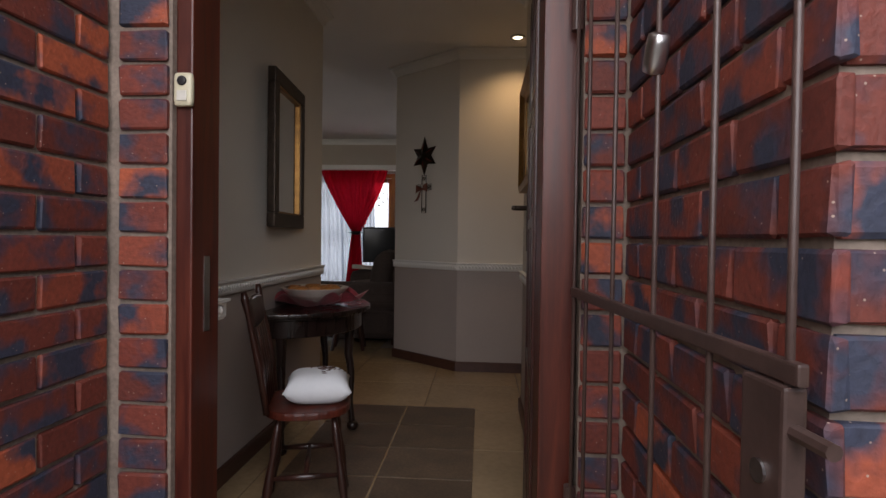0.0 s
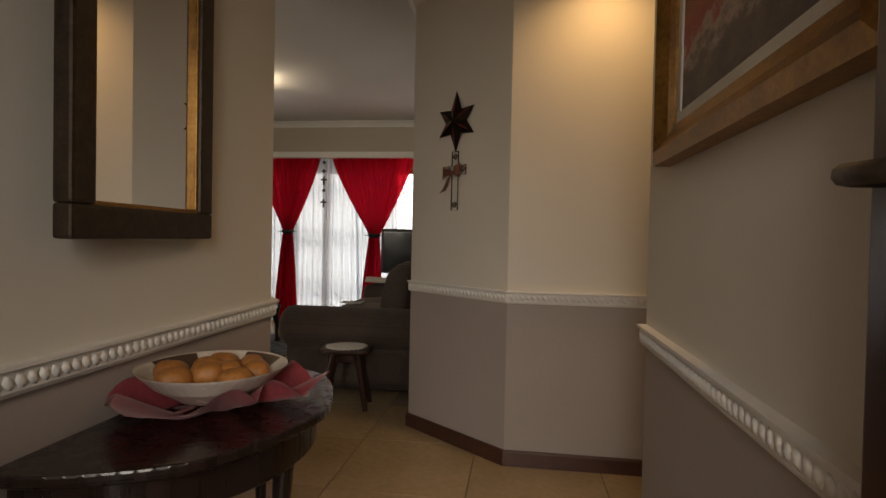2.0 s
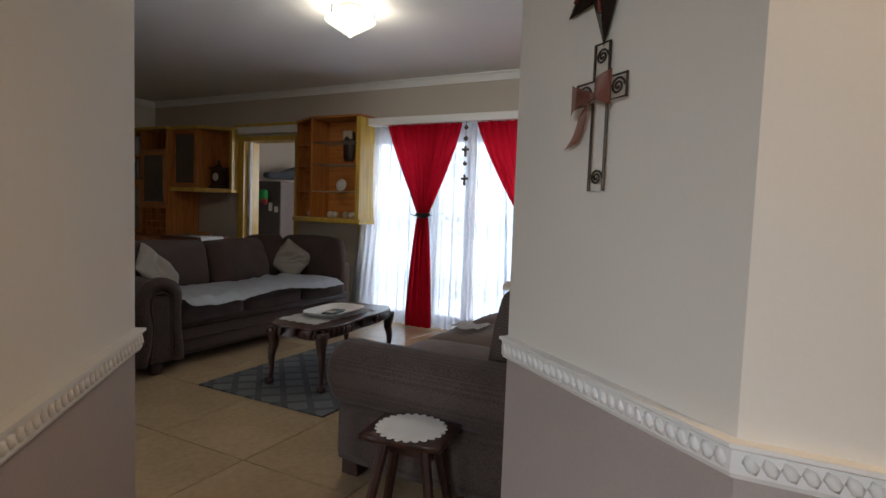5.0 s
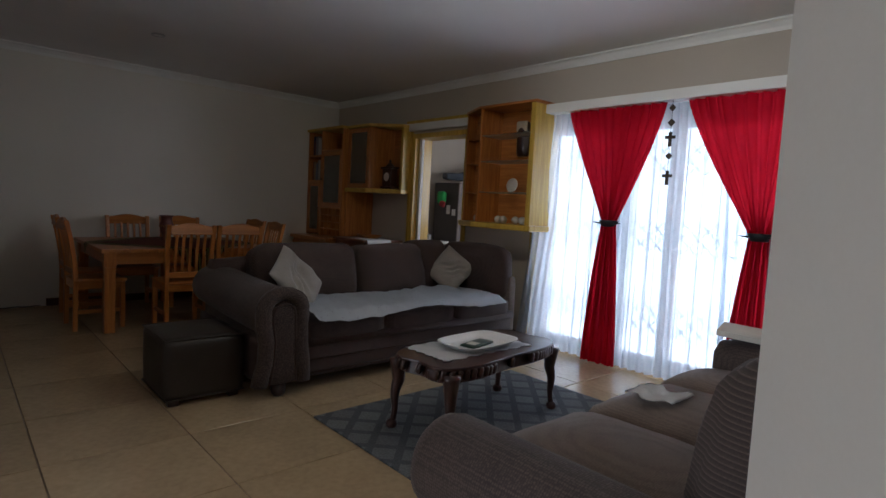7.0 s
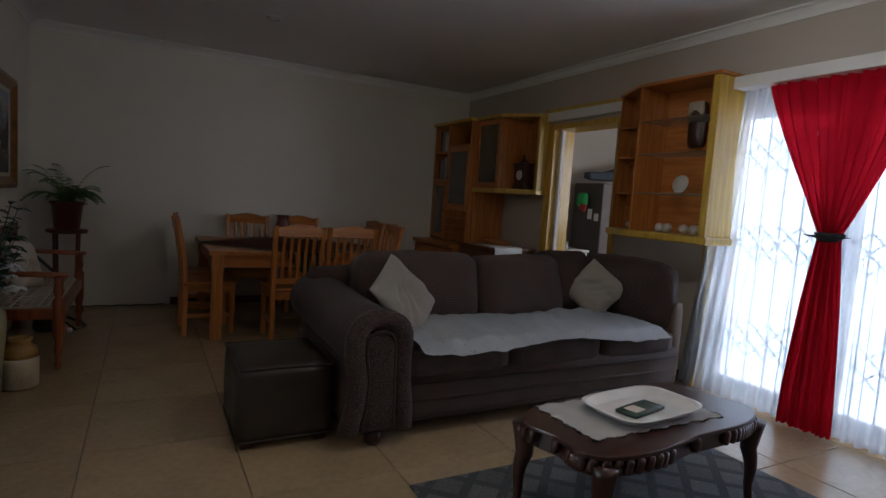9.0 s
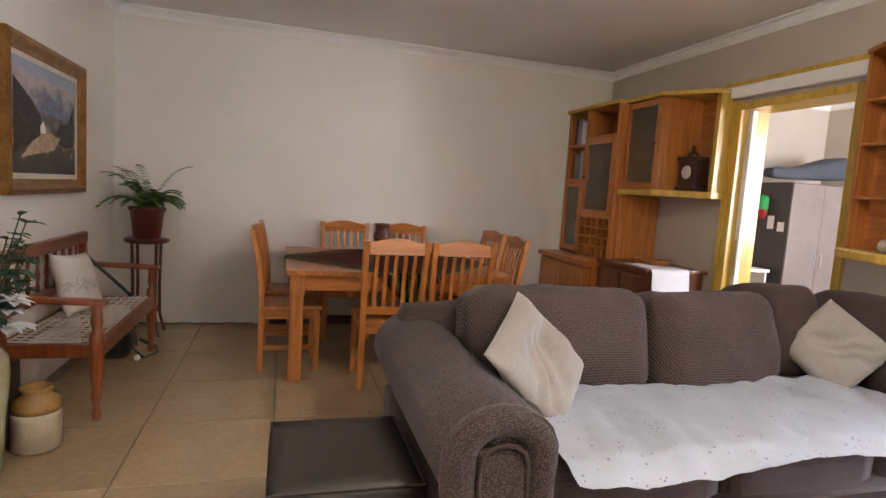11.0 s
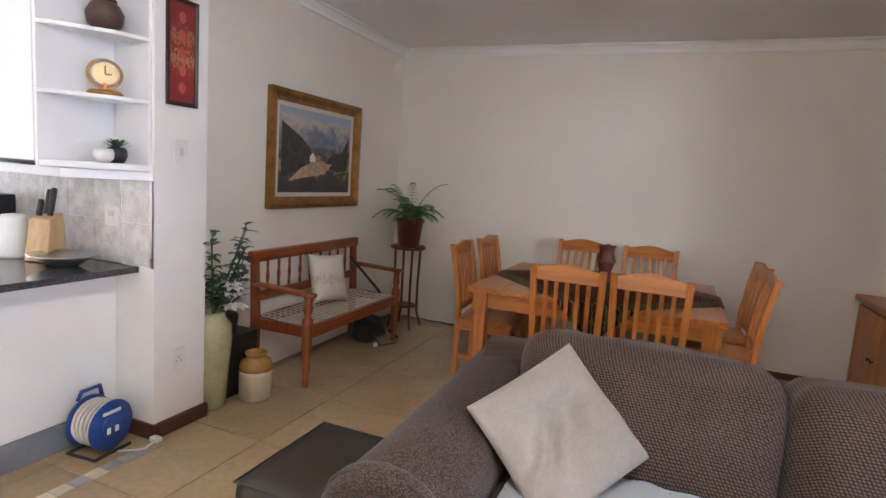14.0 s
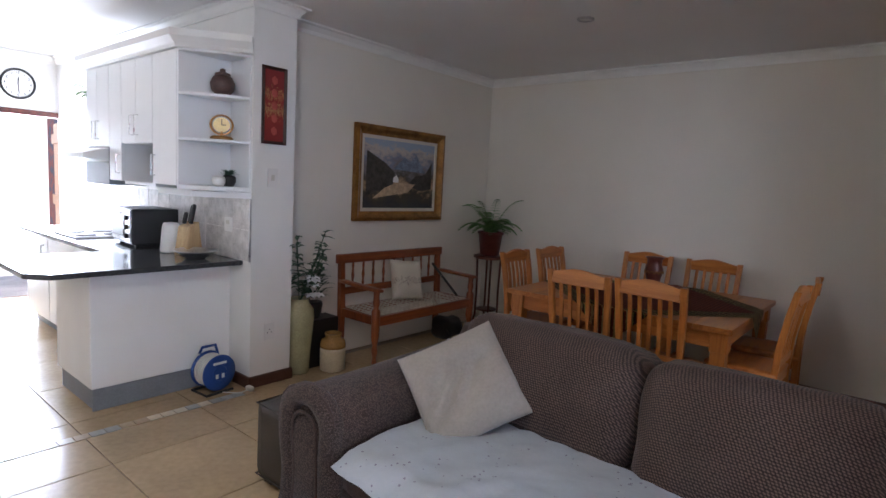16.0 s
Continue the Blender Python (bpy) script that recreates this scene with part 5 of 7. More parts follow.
cloth = thing("table_cloth", pose(0, 0, 0), "maroon woven cloth with a striped border laid cornerwise", "tablecloth")
part("field", sheet(30, 30, runner_place(0.52, 0.002), thick=0.002), RUNNER, cloth, smooth=True)
part("border", sheet(40, 40, runner_place(0.66, 0.0), thick=0.002), RUNNEREDGE, cloth, "striped ethnic border", smooth=True)
vase = thing("table_vase", pose(-6.25, 7.93, 0.758), "dark red glazed vase on the table cloth", "vase")
part("body", lathe([(0.05, 0), (0.055, 0.01), (0.04, 0.04), (0.062, 0.12), (0.07, 0.17), (0.055, 0.21), (0.058, 0.25), (0.075, 0.265), (0.068, 0.262), (0.05, 0.235), (0.05, 0.21), (0.01, 0.2)], 28), OXBLOOD, vase, smooth=True)
part("motif", tube([(0.071 * math.cos(a / 10) , 0.071 * math.sin(a / 10), 0.15 + 0.012 * math.sin(a * 1.3)) for a in range(0, 63)], 0.003, 5), GILT, vase, "thin gilt painted band")


def bench():
    b = thing("bench", pose(-5.5, 5.99, 0), "red-brown wooden settle with a woven thong seat", "bench")
    w, f, k = 0.63, 0.23, -0.2
    for s in (-1, 1):
        part("back_post", tube([(s * w, k, 0), (s * w, k, 0.4), (s * w, k - 0.02, 0.86)], 0.028, 4, radii=[0.03, 0.034, 0.03]), BENCHWOOD, b)
        prof = [(0.018, 0), (0.022, 0.03), (0.016, 0.07), (0.028, 0.13), (0.02, 0.17), (0.034, 0.24), (0.036, 0.4), (0.036, 0.46), (0.02, 0.48), (0.03, 0.52), (0.024, 0.58), (0.028, 0.62)]
        part("front_leg", lathe(prof, 16, m=pose(s * w, f, 0)), BENCHWOOD, b, smooth=True)
        part("arm", rounded(0.035, 0.25, 0.016, 0.012, 4, m=pose(s * w, 0.03, 0.635, -2, 0, 0)), BENCHWOOD, b, smooth=True)
        part("side_rail", box(s * w - 0.02, s * w + 0.02, k + 0.03, f - 0.03, 0.34, 0.41, 0.005), BENCHWOOD, b)
    part("front_rail", box(-w + 0.03, w - 0.03, f - 0.022, f + 0.022, 0.33, 0.41, 0.006), BENCHWOOD_X, b)
    part("back_rail", box(-w + 0.03, w - 0.03, k - 0.02, k + 0.02, 0.34, 0.41, 0.006), BENCHWOOD_X, b)
    part("crest_rail", box(-w - 0.05, w + 0.05, k - 0.04, k + 0.005, 0.79, 0.87, 0.012), BENCHWOOD_X, b)
    part("mid_rail", box(-w + 0.03, w - 0.03, k - 0.025, k + 0.005, 0.52, 0.58, 0.006), BENCHWOOD_X, b)
    for x in [-0.5, -0.38, -0.26, -0.13, 0, 0.13, 0.26, 0.38, 0.5]:
        part("spindle", lathe([(0.009, 0.58), (0.012, 0.61), (0.008, 0.63), (0.014, 0.68), (0.008, 0.73), (0.011, 0.76), (0.008, 0.79)], 10, m=pose(x, k - 0.015, 0)), BENCHWOOD, b, smooth=True)
    bm = bmesh.new()
    for i in range(22):
        x = -w + 0.04 + i * (2 * w - 0.08) / 21
        tube([(x, k + 0.02, 0.413), (x, 0.0, 0.405 + 0.003 * (i % 2)), (x, f - 0.02, 0.413)], 0.0045, 4, bm=bm)
    for i in range(9):
        y = k + 0.02 + i * (f - k - 0.04) / 8
        tube([(-w + 0.04, y, 0.414), (0, y, 0.408), (w - 0.04, y, 0.414)], 0.0045, 4, bm=bm)
    part("thong_seat", bm, LINEN, b, "lattice of pale hide thongs")


bench()
tagged(part("bench_cushion", pillow(0.34, 0.38, 0.12, seed=8, m=pose(-5.52, 5.93, 0.61, 0, 0, -14) @ pose(0, 0, 0, 18, 0, 0) @ Matrix.Rotation(radians(-4), 4, "Y")), FLORAL, smooth=True), "cream cushion with grey flower sprigs on the bench", "cushion")
stick = tagged(part("walking_stick", tube([(-5.98, 5.84, 0.72), (-6.08, 6.1, 0.42)], 0.012, 8), BLACK), "black walking stick leaning on the bench arm", "stick")


def framed(name, m, w, h, border, deep, fmat, canvas, label, lip=None):
    """A picture in the x-z plane that faces +y; origin at the middle of its back."""
    p = thing(name, m, label, "picture")
    prof = [(0, 0), (border, 0), (border, deep * 0.35), (border * 0.7, deep * 0.5), (border * 0.35, deep), (0.0, deep * 0.85)]
    for k, (sx, sz, ln, turn) in enumerate(((0, -1, w, 0), (1, 0, h, 1), (0, 1, w, 2), (-1, 0, h, 3))):
        own = bmesh.new()
        rings = []
        for e in (-1, 1):
            ring = []
            for o, d in prof:
                a, b = e * (ln / 2 - o), -(h if turn % 2 == 0 else w) / 2 + o
                if turn == 0:
                    x, z = a, b
                elif turn == 1:
                    x, z = -b, a
                elif turn == 2:
                    x, z = -a, -b
                else:
                    x, z = b, -a
                ring.append(own.verts.new((x, d + 0.002, z)))
            rings.append(ring)
        for j in range(len(prof)):
            own.faces.new((rings[0][j], rings[0][(j + 1) % len(prof)], rings[1][(j + 1) % len(prof)], rings[1][j]))
        own.faces.new(rings[0]), own.faces.new(rings[1][::-1])
        bmesh.ops.recalc_face_normals(own, faces=own.faces[:])
        part("frame_side", own, fmat, p)
    slip = 0.03 if lip else 0.0
    if lip:
        bm = bmesh.new()
        i, o = (w / 2 - border - slip, h / 2 - border - slip), (w / 2 - border, h / 2 - border)
        for x0, x1, z0, z1 in ((-o[0], o[0], -o[1], -i[1]), (-o[0], o[0], i[1], o[1]), (-o[0], -i[0], -i[1], i[1]), (i[0], o[0], -i[1], i[1])):
            box(x0, x1, 0.006, 0.014, z0, z1, bm=bm)
        part("slip", bm, lip, p, "pale linen slip")
    part("canvas", box(-w / 2 + border + slip, w / 2 - border - slip, 0.003, 0.009, -h / 2 + border + slip, h / 2 - border - slip), canvas, p)
    return p


pic = framed("landscape_painting", pose(-5.555, SOUTH, 1.57), 1.16, 0.84, 0.085, 0.05, GILT, LANDSCAPE, "mountain landscape painting in a gilt and brown frame", LINEN)
shapes = [("cottage", [(-0.1, -0.07), (-0.03, -0.07), (-0.03, -0.035), (-0.06, 0.0), (-0.1, -0.03)], FLOWERWHITE), ("peak", [(-0.1, 0.05), (0.05, 0.17), (0.12, 0.12), (0.2, 0.2), (0.34, 0.03)], mat("painted_blue_hill", (0.16, 0.2, 0.28), 0.6, vary=0.3, scale=20)),
          ("bush", [(-0.43, -0.2), (-0.1, -0.1), (-0.08, 0.02), (-0.2, 0.1), (-0.43, 0.2)], mat("painted_dark_bush", (0.045, 0.04, 0.035), 0.6, vary=0.5, scale=25)), ("bush", [(0.08, -0.1), (0.3, -0.14), (0.43, -0.12), (0.43, 0.14), (0.34, 0.02), (0.2, 0.0)], MATS["painted_dark_bush"]),
          ("path", [(-0.35, -0.22), (0.1, -0.16), (0.2, -0.08), (-0.05, -0.07), (-0.2, -0.12)], mat("painted_sandy_path", (0.45, 0.32, 0.2), 0.6, vary=0.3, scale=25))]
for k, (nm, outline, mt) in enumerate(shapes[1:] + shapes[:1]):
    part(nm, prism([(-x, z) for x, z in outline], 0, 0.0008, m=pose(0, 0.0095 + k * 0.0009, 0) @ Matrix.Rotation(radians(90), 4, "X") @ Matrix.Diagonal((1, 1, -1, 1))), mt, pic)
tap = framed("embroidered_panel", pose(-4.035, COL_Y, 1.975), 0.19, 0.52, 0.022, 0.018, DARKWOOD, TAPESTRY, "narrow red and gold embroidered panel in a dark frame")
bm = bmesh.new()
for z in (-0.17, -0.085, 0, 0.085, 0.17):
    bmesh.ops.create_icosphere(bm, subdivisions=1, radius=0.026, matrix=pose(0, 0.009, z) @ Matrix.Diagonal((1, 0.12, 1.2, 1)))
part("motif", bm, mat("embroidery_rose", (0.4, 0.08, 0.06), 0.8), tap, "raised embroidered rosettes")


def leafy(bm, base, way, length, width, curl=0.3):
    """One pointed leaf with a fold along its rib."""
    way = way.normalized()
    side = way.cross(Vector((0, 0, 1)))
    side = side.normalized() if side.length > 1e-3 else Vector((1, 0, 0))
    up = side.cross(way)
    rows = []
    for k in range(5):
        f = k / 4
        c = base + way * length * f - Vector((0, 0, 1)) * curl * length * f * f
        h = width * math.sin(math.pi * min(0.97, f * 0.85 + 0.12)) * (1 if k < 4 else 0.1)
        rows.append([bm.verts.new(c - side * h + up * h * 0.3), bm.verts.new(c), bm.verts.new(c + side * h + up * h * 0.3)])
    for a, b in zip(rows, rows[1:]):
        bm.faces.new((a[0], a[1], b[1], b[0])), bm.faces.new((a[1], a[2], b[2], b[1]))


def fern(root, count, length, seed):
    rnd = random.Random(seed)
    stems, leaves = bmesh.new(), bmesh.new()
    for i in range(count):
        a = i * 2.4 + rnd.uniform(-0.3, 0.3)
        lift, ln = rnd.uniform(0.9, 1.9), length * rnd.uniform(0.65, 1.1)
        pts = []
        for k in range(9):
            f = k / 8
            pts.append(root + Vector((math.cos(a) * ln * f * 0.8, math.sin(a) * ln * f * 0.8, ln * lift * (f - 0.75 * f * f * (2.0 - lift * 0.7)))))
        tube(pts, 0.002, 4, bm=stems)
        for k in range(1, 9):
            d = (pts[k] - pts[k - 1]).normalized()
            side = d.cross(Vector((0, 0, 1))).normalized()
            for q in (0, 0.5):
                p = pts[k - 1].lerp(pts[k], q)
                for s in (-1, 1):
                    leafy(leaves, p, side * s + d * 0.45, ln * 0.24 * (1.05 - (k + q) / 10), 0.014, 0.25)
    return stems, leaves


stand = thing("plant_stand", pose(-6.62, 6.08, 0), "tall slender dark wooden plant stand", "plant stand")
part("top", lathe([(0.15, 0.755), (0.165, 0.765), (0.165, 0.785), (0.15, 0.79)], 28), MAHOGANY, stand, smooth=True)
part("shelf", lathe([(0.1, 0.2), (0.11, 0.205), (0.11, 0.215), (0.1, 0.22)], 24), MAHOGANY, stand)
for k in range(4):
    a = radians(45 + 90 * k)
    part("leg", tube([(0.125 * math.cos(a), 0.125 * math.sin(a), 0.757), (0.115 * math.cos(a), 0.115 * math.sin(a), 0.4), (0.12 * math.cos(a), 0.12 * math.sin(a), 0.15), (0.165 * math.cos(a), 0.165 * math.sin(a), 0.0)], 0.012, 6), MAHOGANY, stand)
plant = thing("potted_fern", pose(-6.62, 6.08, 0.791), "green fern in an oxblood pot on the plant stand", "plant")
part("pot", lathe([(0.095, 0), (0.1, 0.01), (0.125, 0.22), (0.138, 0.225), (0.138, 0.25), (0.125, 0.25), (0.118, 0.22), (0.01, 0.215)], 28), OXBLOOD, plant, smooth=True)
st, lv = fern(Vector((0, 0, 0.22)), 34, 0.42, 4)
part("stems", st, GREENLEAF, plant)
part("fronds", lv, GREENLEAF, plant, "feathery green fronds")

floor_vase = thing("floor_vase", pose(-4.335, 5.93, 0), "tall pale green ceramic floor vase with silk flowers", "vase")
part("body", lathe([(0.075, 0), (0.085, 0.01), (0.095, 0.2), (0.115, 0.42), (0.11, 0.5), (0.075, 0.55), (0.07, 0.575), (0.08, 0.585), (0.065, 0.58), (0.06, 0.54), (0.01, 0.52)], 32), CELADON, floor_vase, smooth=True)
rnd = random.Random(7)
st, lv, pe = bmesh.new(), bmesh.new(), bmesh.new()
for i in range(11):
    a = rnd.uniform(0, 6.28)
    top = Vector((0.13 * math.cos(a) - 0.03, 0.1 * math.sin(a) + 0.06, rnd.uniform(0.75, 1.12)))
    pts = [Vector((0, 0, 0.55)).lerp(top, k / 7) + Vector((0, 0, 0.03 * math.sin(k))) * 0.2 for k in range(8)]
    tube(pts, 0.003, 4, bm=st)
    for k in range(2, 8):
        for s in range(3):
            b = rnd.uniform(0, 6.28)
            leafy(lv, pts[k], Vector((math.cos(b), math.sin(b), rnd.uniform(-0.1, 0.7))), rnd.uniform(0.05, 0.09), 0.018)
for i in range(5):
    c = Vector((-0.02 + rnd.uniform(-0.07, 0.05), 0.09 + rnd.uniform(-0.02, 0.05), rnd.uniform(0.6, 0.78)))
    for k in range(6):
        b = k * 1.05
        leafy(pe, c, Vector((math.cos(b), math.sin(b) + 0.4, 0.3)), 0.075, 0.022, 0.35)
part("stems", st, DULLLEAF, floor_vase)["kind"] = "stuff"
part("leaves", lv, DULLLEAF, floor_vase, "dark green silk leaves")
part("petals", pe, PETAL, floor_vase, "white silk lily petals")["kind"] = "stuff"
rnd = random.Random(12)
sp, dr = thing("dried_spray", pose(-4.52, 5.86, 0.3), "bluish dried flower spray in a dark pot", "flowers"), bmesh.new()
for i in range(60):
    b, e = rnd.uniform(0, 6.28), rnd.uniform(0.25, 1.3)
    leafy(dr, Vector((0, 0, 0.22)) + Vector((math.cos(b) * 0.05, math.sin(b) * 0.05, rnd.uniform(0, 0.2))), Vector((math.cos(b), math.sin(b), e)), rnd.uniform(0.06, 0.14), 0.009)
part("twigs", dr, DULLLEAF, sp)
part("pot", lathe([(0.05, 0.085), (0.06, 0.1), (0.075, 0.2), (0.07, 0.22), (0.01, 0.21)], 20), BLACK, sp, smooth=True)
tagged(part("dark_box", box(-4.72, -4.42, 5.765, 5.94, 0, 0.385, 0.008), BLACK), "black box standing against the wall behind the jar", "box")
jar = thing("stoneware_jar", pose(-4.57, 6.06, 0), "squat stoneware jar, ochre glazed at the shoulder", "jar")
part("body", lathe([(0.085, 0), (0.098, 0.008), (0.1, 0.16), (0.1, 0.185)], 32), STONEWARE, jar, smooth=True)
part("shoulder", lathe([(0.1, 0.186), (0.1, 0.21), (0.09, 0.245), (0.062, 0.26), (0.06, 0.275), (0.068, 0.285), (0.066, 0.298), (0.05, 0.298), (0.048, 0.27), (0.01, 0.26)], 32), OCHREGLAZE, jar, "glossy ochre glaze", smooth=True)
bag = thing("black_bag", pose(-6.05, 6.02, 0), "soft black bag with a strap under the bench", "bag")
part("body", rounded(0.17, 0.1, 0.1, 0.07, 7, wob=0.03, m=pose(0, 0, 0.1)), BLACK, bag, smooth=True)
part("strap", tube([(0.12, 0.1, 0.1), (0.16, 0.2, 0.02), (0.0, 0.26, 0.012), (-0.14, 0.22, 0.012), (-0.18, 0.1, 0.06)], 0.012, 6, flat=0.4), BLACK, bag)
part("tag", rounded(0.018, 0.018, 0.018, 0.012, 3, m=pose(0.16, 0.16, 0.019)), FLOWERWHITE, bag, "white ball tag", smooth=True)
cable = bpy.data.curves.new("floor_cable", "CURVE")
cable.dimensions, cable.bevel_depth = "3D", 0.005
sp_ = cable.splines.new("POLY")
sp_.points.add(20)
for k in range(21):
    sp_.points[k].co = (WEST + 0.012, 5.9 + k * 0.05, 0.007 + 0.004 * math.sin(k * 1.7), 1)
cable.materials.append(BLACK)
tagged(new("floor_cable", cable), "thin black cable along the foot of the wall", "cable")


# ---- along the north wall ----
def raised_door(name, x0, x1, z0, z1, y, parent, inner, knob_left):
    """A framed door in the plane y that faces -y."""
    d = part(name, box(x0 + 0.002, x0 + 0.052, y - 0.02, y, z0 + 0.002, z1 - 0.002, 0.003), PINE, parent)
    part("stile", box(x1 - 0.052, x1 - 0.002, y - 0.02, y, z0 + 0.002, z1 - 0.002, 0.003), PINE, d)
    part("rail", box(x0 + 0.052, x1 - 0.052, y - 0.02, y, z0 + 0.002, z0 + 0.056, 0.003), PINE_X, d)
    part("rail", box(x0 + 0.052, x1 - 0.052, y - 0.02, y, z1 - 0.056, z1 - 0.002, 0.003), PINE_X, d)
    part("panel", box(x0 + 0.05, x1 - 0.05, y - 0.012, y - 0.006, z0 + 0.054, z1 - 0.054), inner, d, "frosted glass panel" if inner is FROST else "")
    kx = x0 + 0.03 if knob_left else x1 - 0.03
    part("knob", lathe([(0.006, 0), (0.006, 0.012), (0.013, 0.02), (0.008, 0.027)], 12, m=pose(kx, y - 0.02, (z0 + z1) / 2, 90, 0, 0)), IRON, d, smooth=True)
    return d


YF, YW, YB = 9.95, 10.03, 10.41
hutch = thing("wall_unit", pose(0, 0, 0), "pine wall unit with frosted doors, open shelves and wine rack", "wall unit")
for x0, x1, z0, z1 in ((-6.945, -6.92, 0.8, 2.2), (-6.595, -6.57, 0.8, 2.2), (-6.07, -6.045, 0.8, 2.2)):
    part("upright", box(x0, x1, YF, YB, z0, z1, 0.002), PINE, hutch)
for x0, x1, z in ((-6.92, -6.595, 1.53), (-6.92, -6.595, 1.87), (-6.57, -6.07, 1.93), (-6.57, -6.07, 1.18)):
    part("shelf", box(x0, x1, YF + 0.003, YB, z - 0.012, z + 0.012, 0.002), PINE_X, hutch)
part("back_panel", box(-6.94, -6.05, YB - 0.004, YB + 0.005, 0.8, 2.2), PINE_X, hutch)
part("top_board", box(-6.95, -6.04, YF - 0.03, YB, 2.2, 2.235, 0.006), GLOWPINE, hutch, "pine top board, yellow glow in its colour")
NICHE = [(-6.04, YW - 0.03), (-5.56, YW - 0.03), (-5.22, 10.27), (-5.22, YB), (-6.04, YB)]
part("top_board", prism(NICHE, 2.2, 2.235, 0.005, seg=1), GLOWPINE, hutch, "pine top board, yellow glow in its colour")
raised_door("door", -6.92, -6.595, 0.82, 1.518, YF + 0.018, hutch, FROST, False)
raised_door("door", -6.57, -6.07, 1.192, 1.918, YF + 0.018, hutch, FROST, True)
for k in range(4):
    part("rack_slat", box(-6.57 + 0.1 * (k + 1) - 0.006, -6.57 + 0.1 * (k + 1) + 0.006, YF + 0.003, YB, 0.81, 1.168, 0.001), PINE, hutch)
for k in range(1, 4):
    part("rack_shelf", box(-6.57, -6.07, YF + 0.006, YB, 0.81 + k * 0.09 - 0.005, 0.81 + k * 0.09 + 0.005, 0.001), PINE_X, hutch)
part("bottom_board", prism([(x + 0.02 * (x > -5.5), y - 0.012) if y < 10.4 else (x, y) for x, y in NICHE], 1.4, 1.45, 0.006, seg=1), GLOWPINE, hutch, "pine shelf board, yellow glow in its colour")
part("niche_back", box(-5.56, -5.27, YB - 0.004, YB + 0.005, 1.45, 2.2), PINE_X, hutch)
part("niche_side", box(-5.58, -5.56, YW, YB, 1.45, 2.2, 0.002), PINE, hutch)
part("end_panel", box(-5.27, -5.225, 10.28, YB, 1.451, 2.199, 0.003), GLOWPINE, hutch, "pine end panel, yellow glow in its colour")
raised_door("door", -6.04, -5.58, 1.455, 2.195, YW + 0.018, hutch, FROST, False)
part("cupboard_back", box(-6.04, -5.58, YB - 0.004, YB + 0.005, 1.45, 2.2), PINE_X, hutch)
part("support_panel", box(-6.04, -6.0, YF + 0.05, YB, 0.8, 1.4, 0.003), PINE, hutch, "pine side panel")
low = thing("low_cabinet", pose(0, 0, 0), "low pine cabinet with panelled doors under the wall unit", "cabinet")
part("carcass", box(-6.945, -6.0, 9.76, YB, 0.06, 0.75, 0.004), PINE, low)
part("plinth", box(-6.93, -6.02, 9.8, YB, 0, 0.06), PINE_X, low)
part("top", box(-6.95, -5.98, 9.71, YB, 0.75, 0.795, 0.01), PINE_X, low)
raised_door("door", -6.93, -6.475, 0.08, 0.72, 9.758, low, PINE, False)
raised_door("door", -6.47, -6.015, 0.08, 0.72, 9.758, low, PINE, True)
chest = thing("chest", pose(0, 0, 0), "dark cherry wooden sideboard with panelled front", "sideboard")
part("carcass", box(-5.96, -5.3, 9.84, 10.36, 0.08, 0.8, 0.004), CHESTWOOD, chest)
part("top", box(-5.97, -5.27, 9.8, 10.38, 0.8, 0.83, 0.008), CHESTWOOD, chest)
for x0, x1 in ((-5.94, -5.64), (-5.62, -5.32)):
    part("front_panel", box(x0, x1, 9.822, 9.84, 0.12, 0.76, 0.006), CHESTWOOD, chest)
part("base", box(-5.94, -5.32, 9.86, 10.34, 0, 0.08), CHESTWOOD, chest)
tagged(part("tray_cloth", sheet(14, 24, lambda u, v: (-5.62 + 0.36 * min(v / 0.55, 1) + (0.012 + (v - 0.55) * 0.05 if v > 0.55 else 0), 9.84 + 0.34 * u, 0.836 - max(0, v - 0.55) * 0.6 * (0.75 + 0.25 * math.sin(u * 3.14)) + 0.002 * math.sin(u * 20))), THROW, smooth=True), "white cloth hanging over the end of the sideboard", "cloth")
wt = thing("wooden_tray", pose(-5.6, 10.1, 0.8355, 0, 0, 20), "oval pale wooden dish on the sideboard", "dish")
part("dish", lathe([(0.01, 0.006), (0.1, 0.006), (0.14, 0.04), (0.15, 0.042), (0.145, 0.034), (0.11, 0.0), (0.01, 0.0)], 28, m=Matrix.Diagonal((1.2, 0.7, 1, 1))), PINE, wt, smooth=True)
rnd = random.Random(3)
tones = [mat("book_cloth_" + w, c, 0.7) for w, c in (("navy", (0.03, 0.05, 0.12)), ("white", (0.6, 0.6, 0.58)), ("maroon", (0.15, 0.03, 0.03)), ("grey", (0.25, 0.25, 0.26)), ("tan", (0.3, 0.2, 0.12)), ("sky", (0.12, 0.2, 0.32)))]
for z, x1, top in ((1.5425, -6.62, 0.29), (1.8825, -6.62, 0.27)):
    x = -6.9
    while x < x1 - 0.03:
        w, h = rnd.uniform(0.02, 0.045), top * rnd.uniform(0.75, 1)
        bk = thing("book", pose(x, YF + 0.05, z), "upright book on the open shelf", "book", "books on the wall unit")
        mt = tones[rnd.randrange(6)]
        part("cover", box(0, w, 0, 0.2, 0, h, 0.003), mt, bk)
        part("pages", box(0.003, w - 0.003, 0.006, 0.204, h - 0.001, h + 0.001), LINEN, bk)
        x += w + 0.002
mc = thing("mantel_clock", pose(-5.43, 10.25, 1.451), "small dark wooden mantel clock with a white dial", "clock")
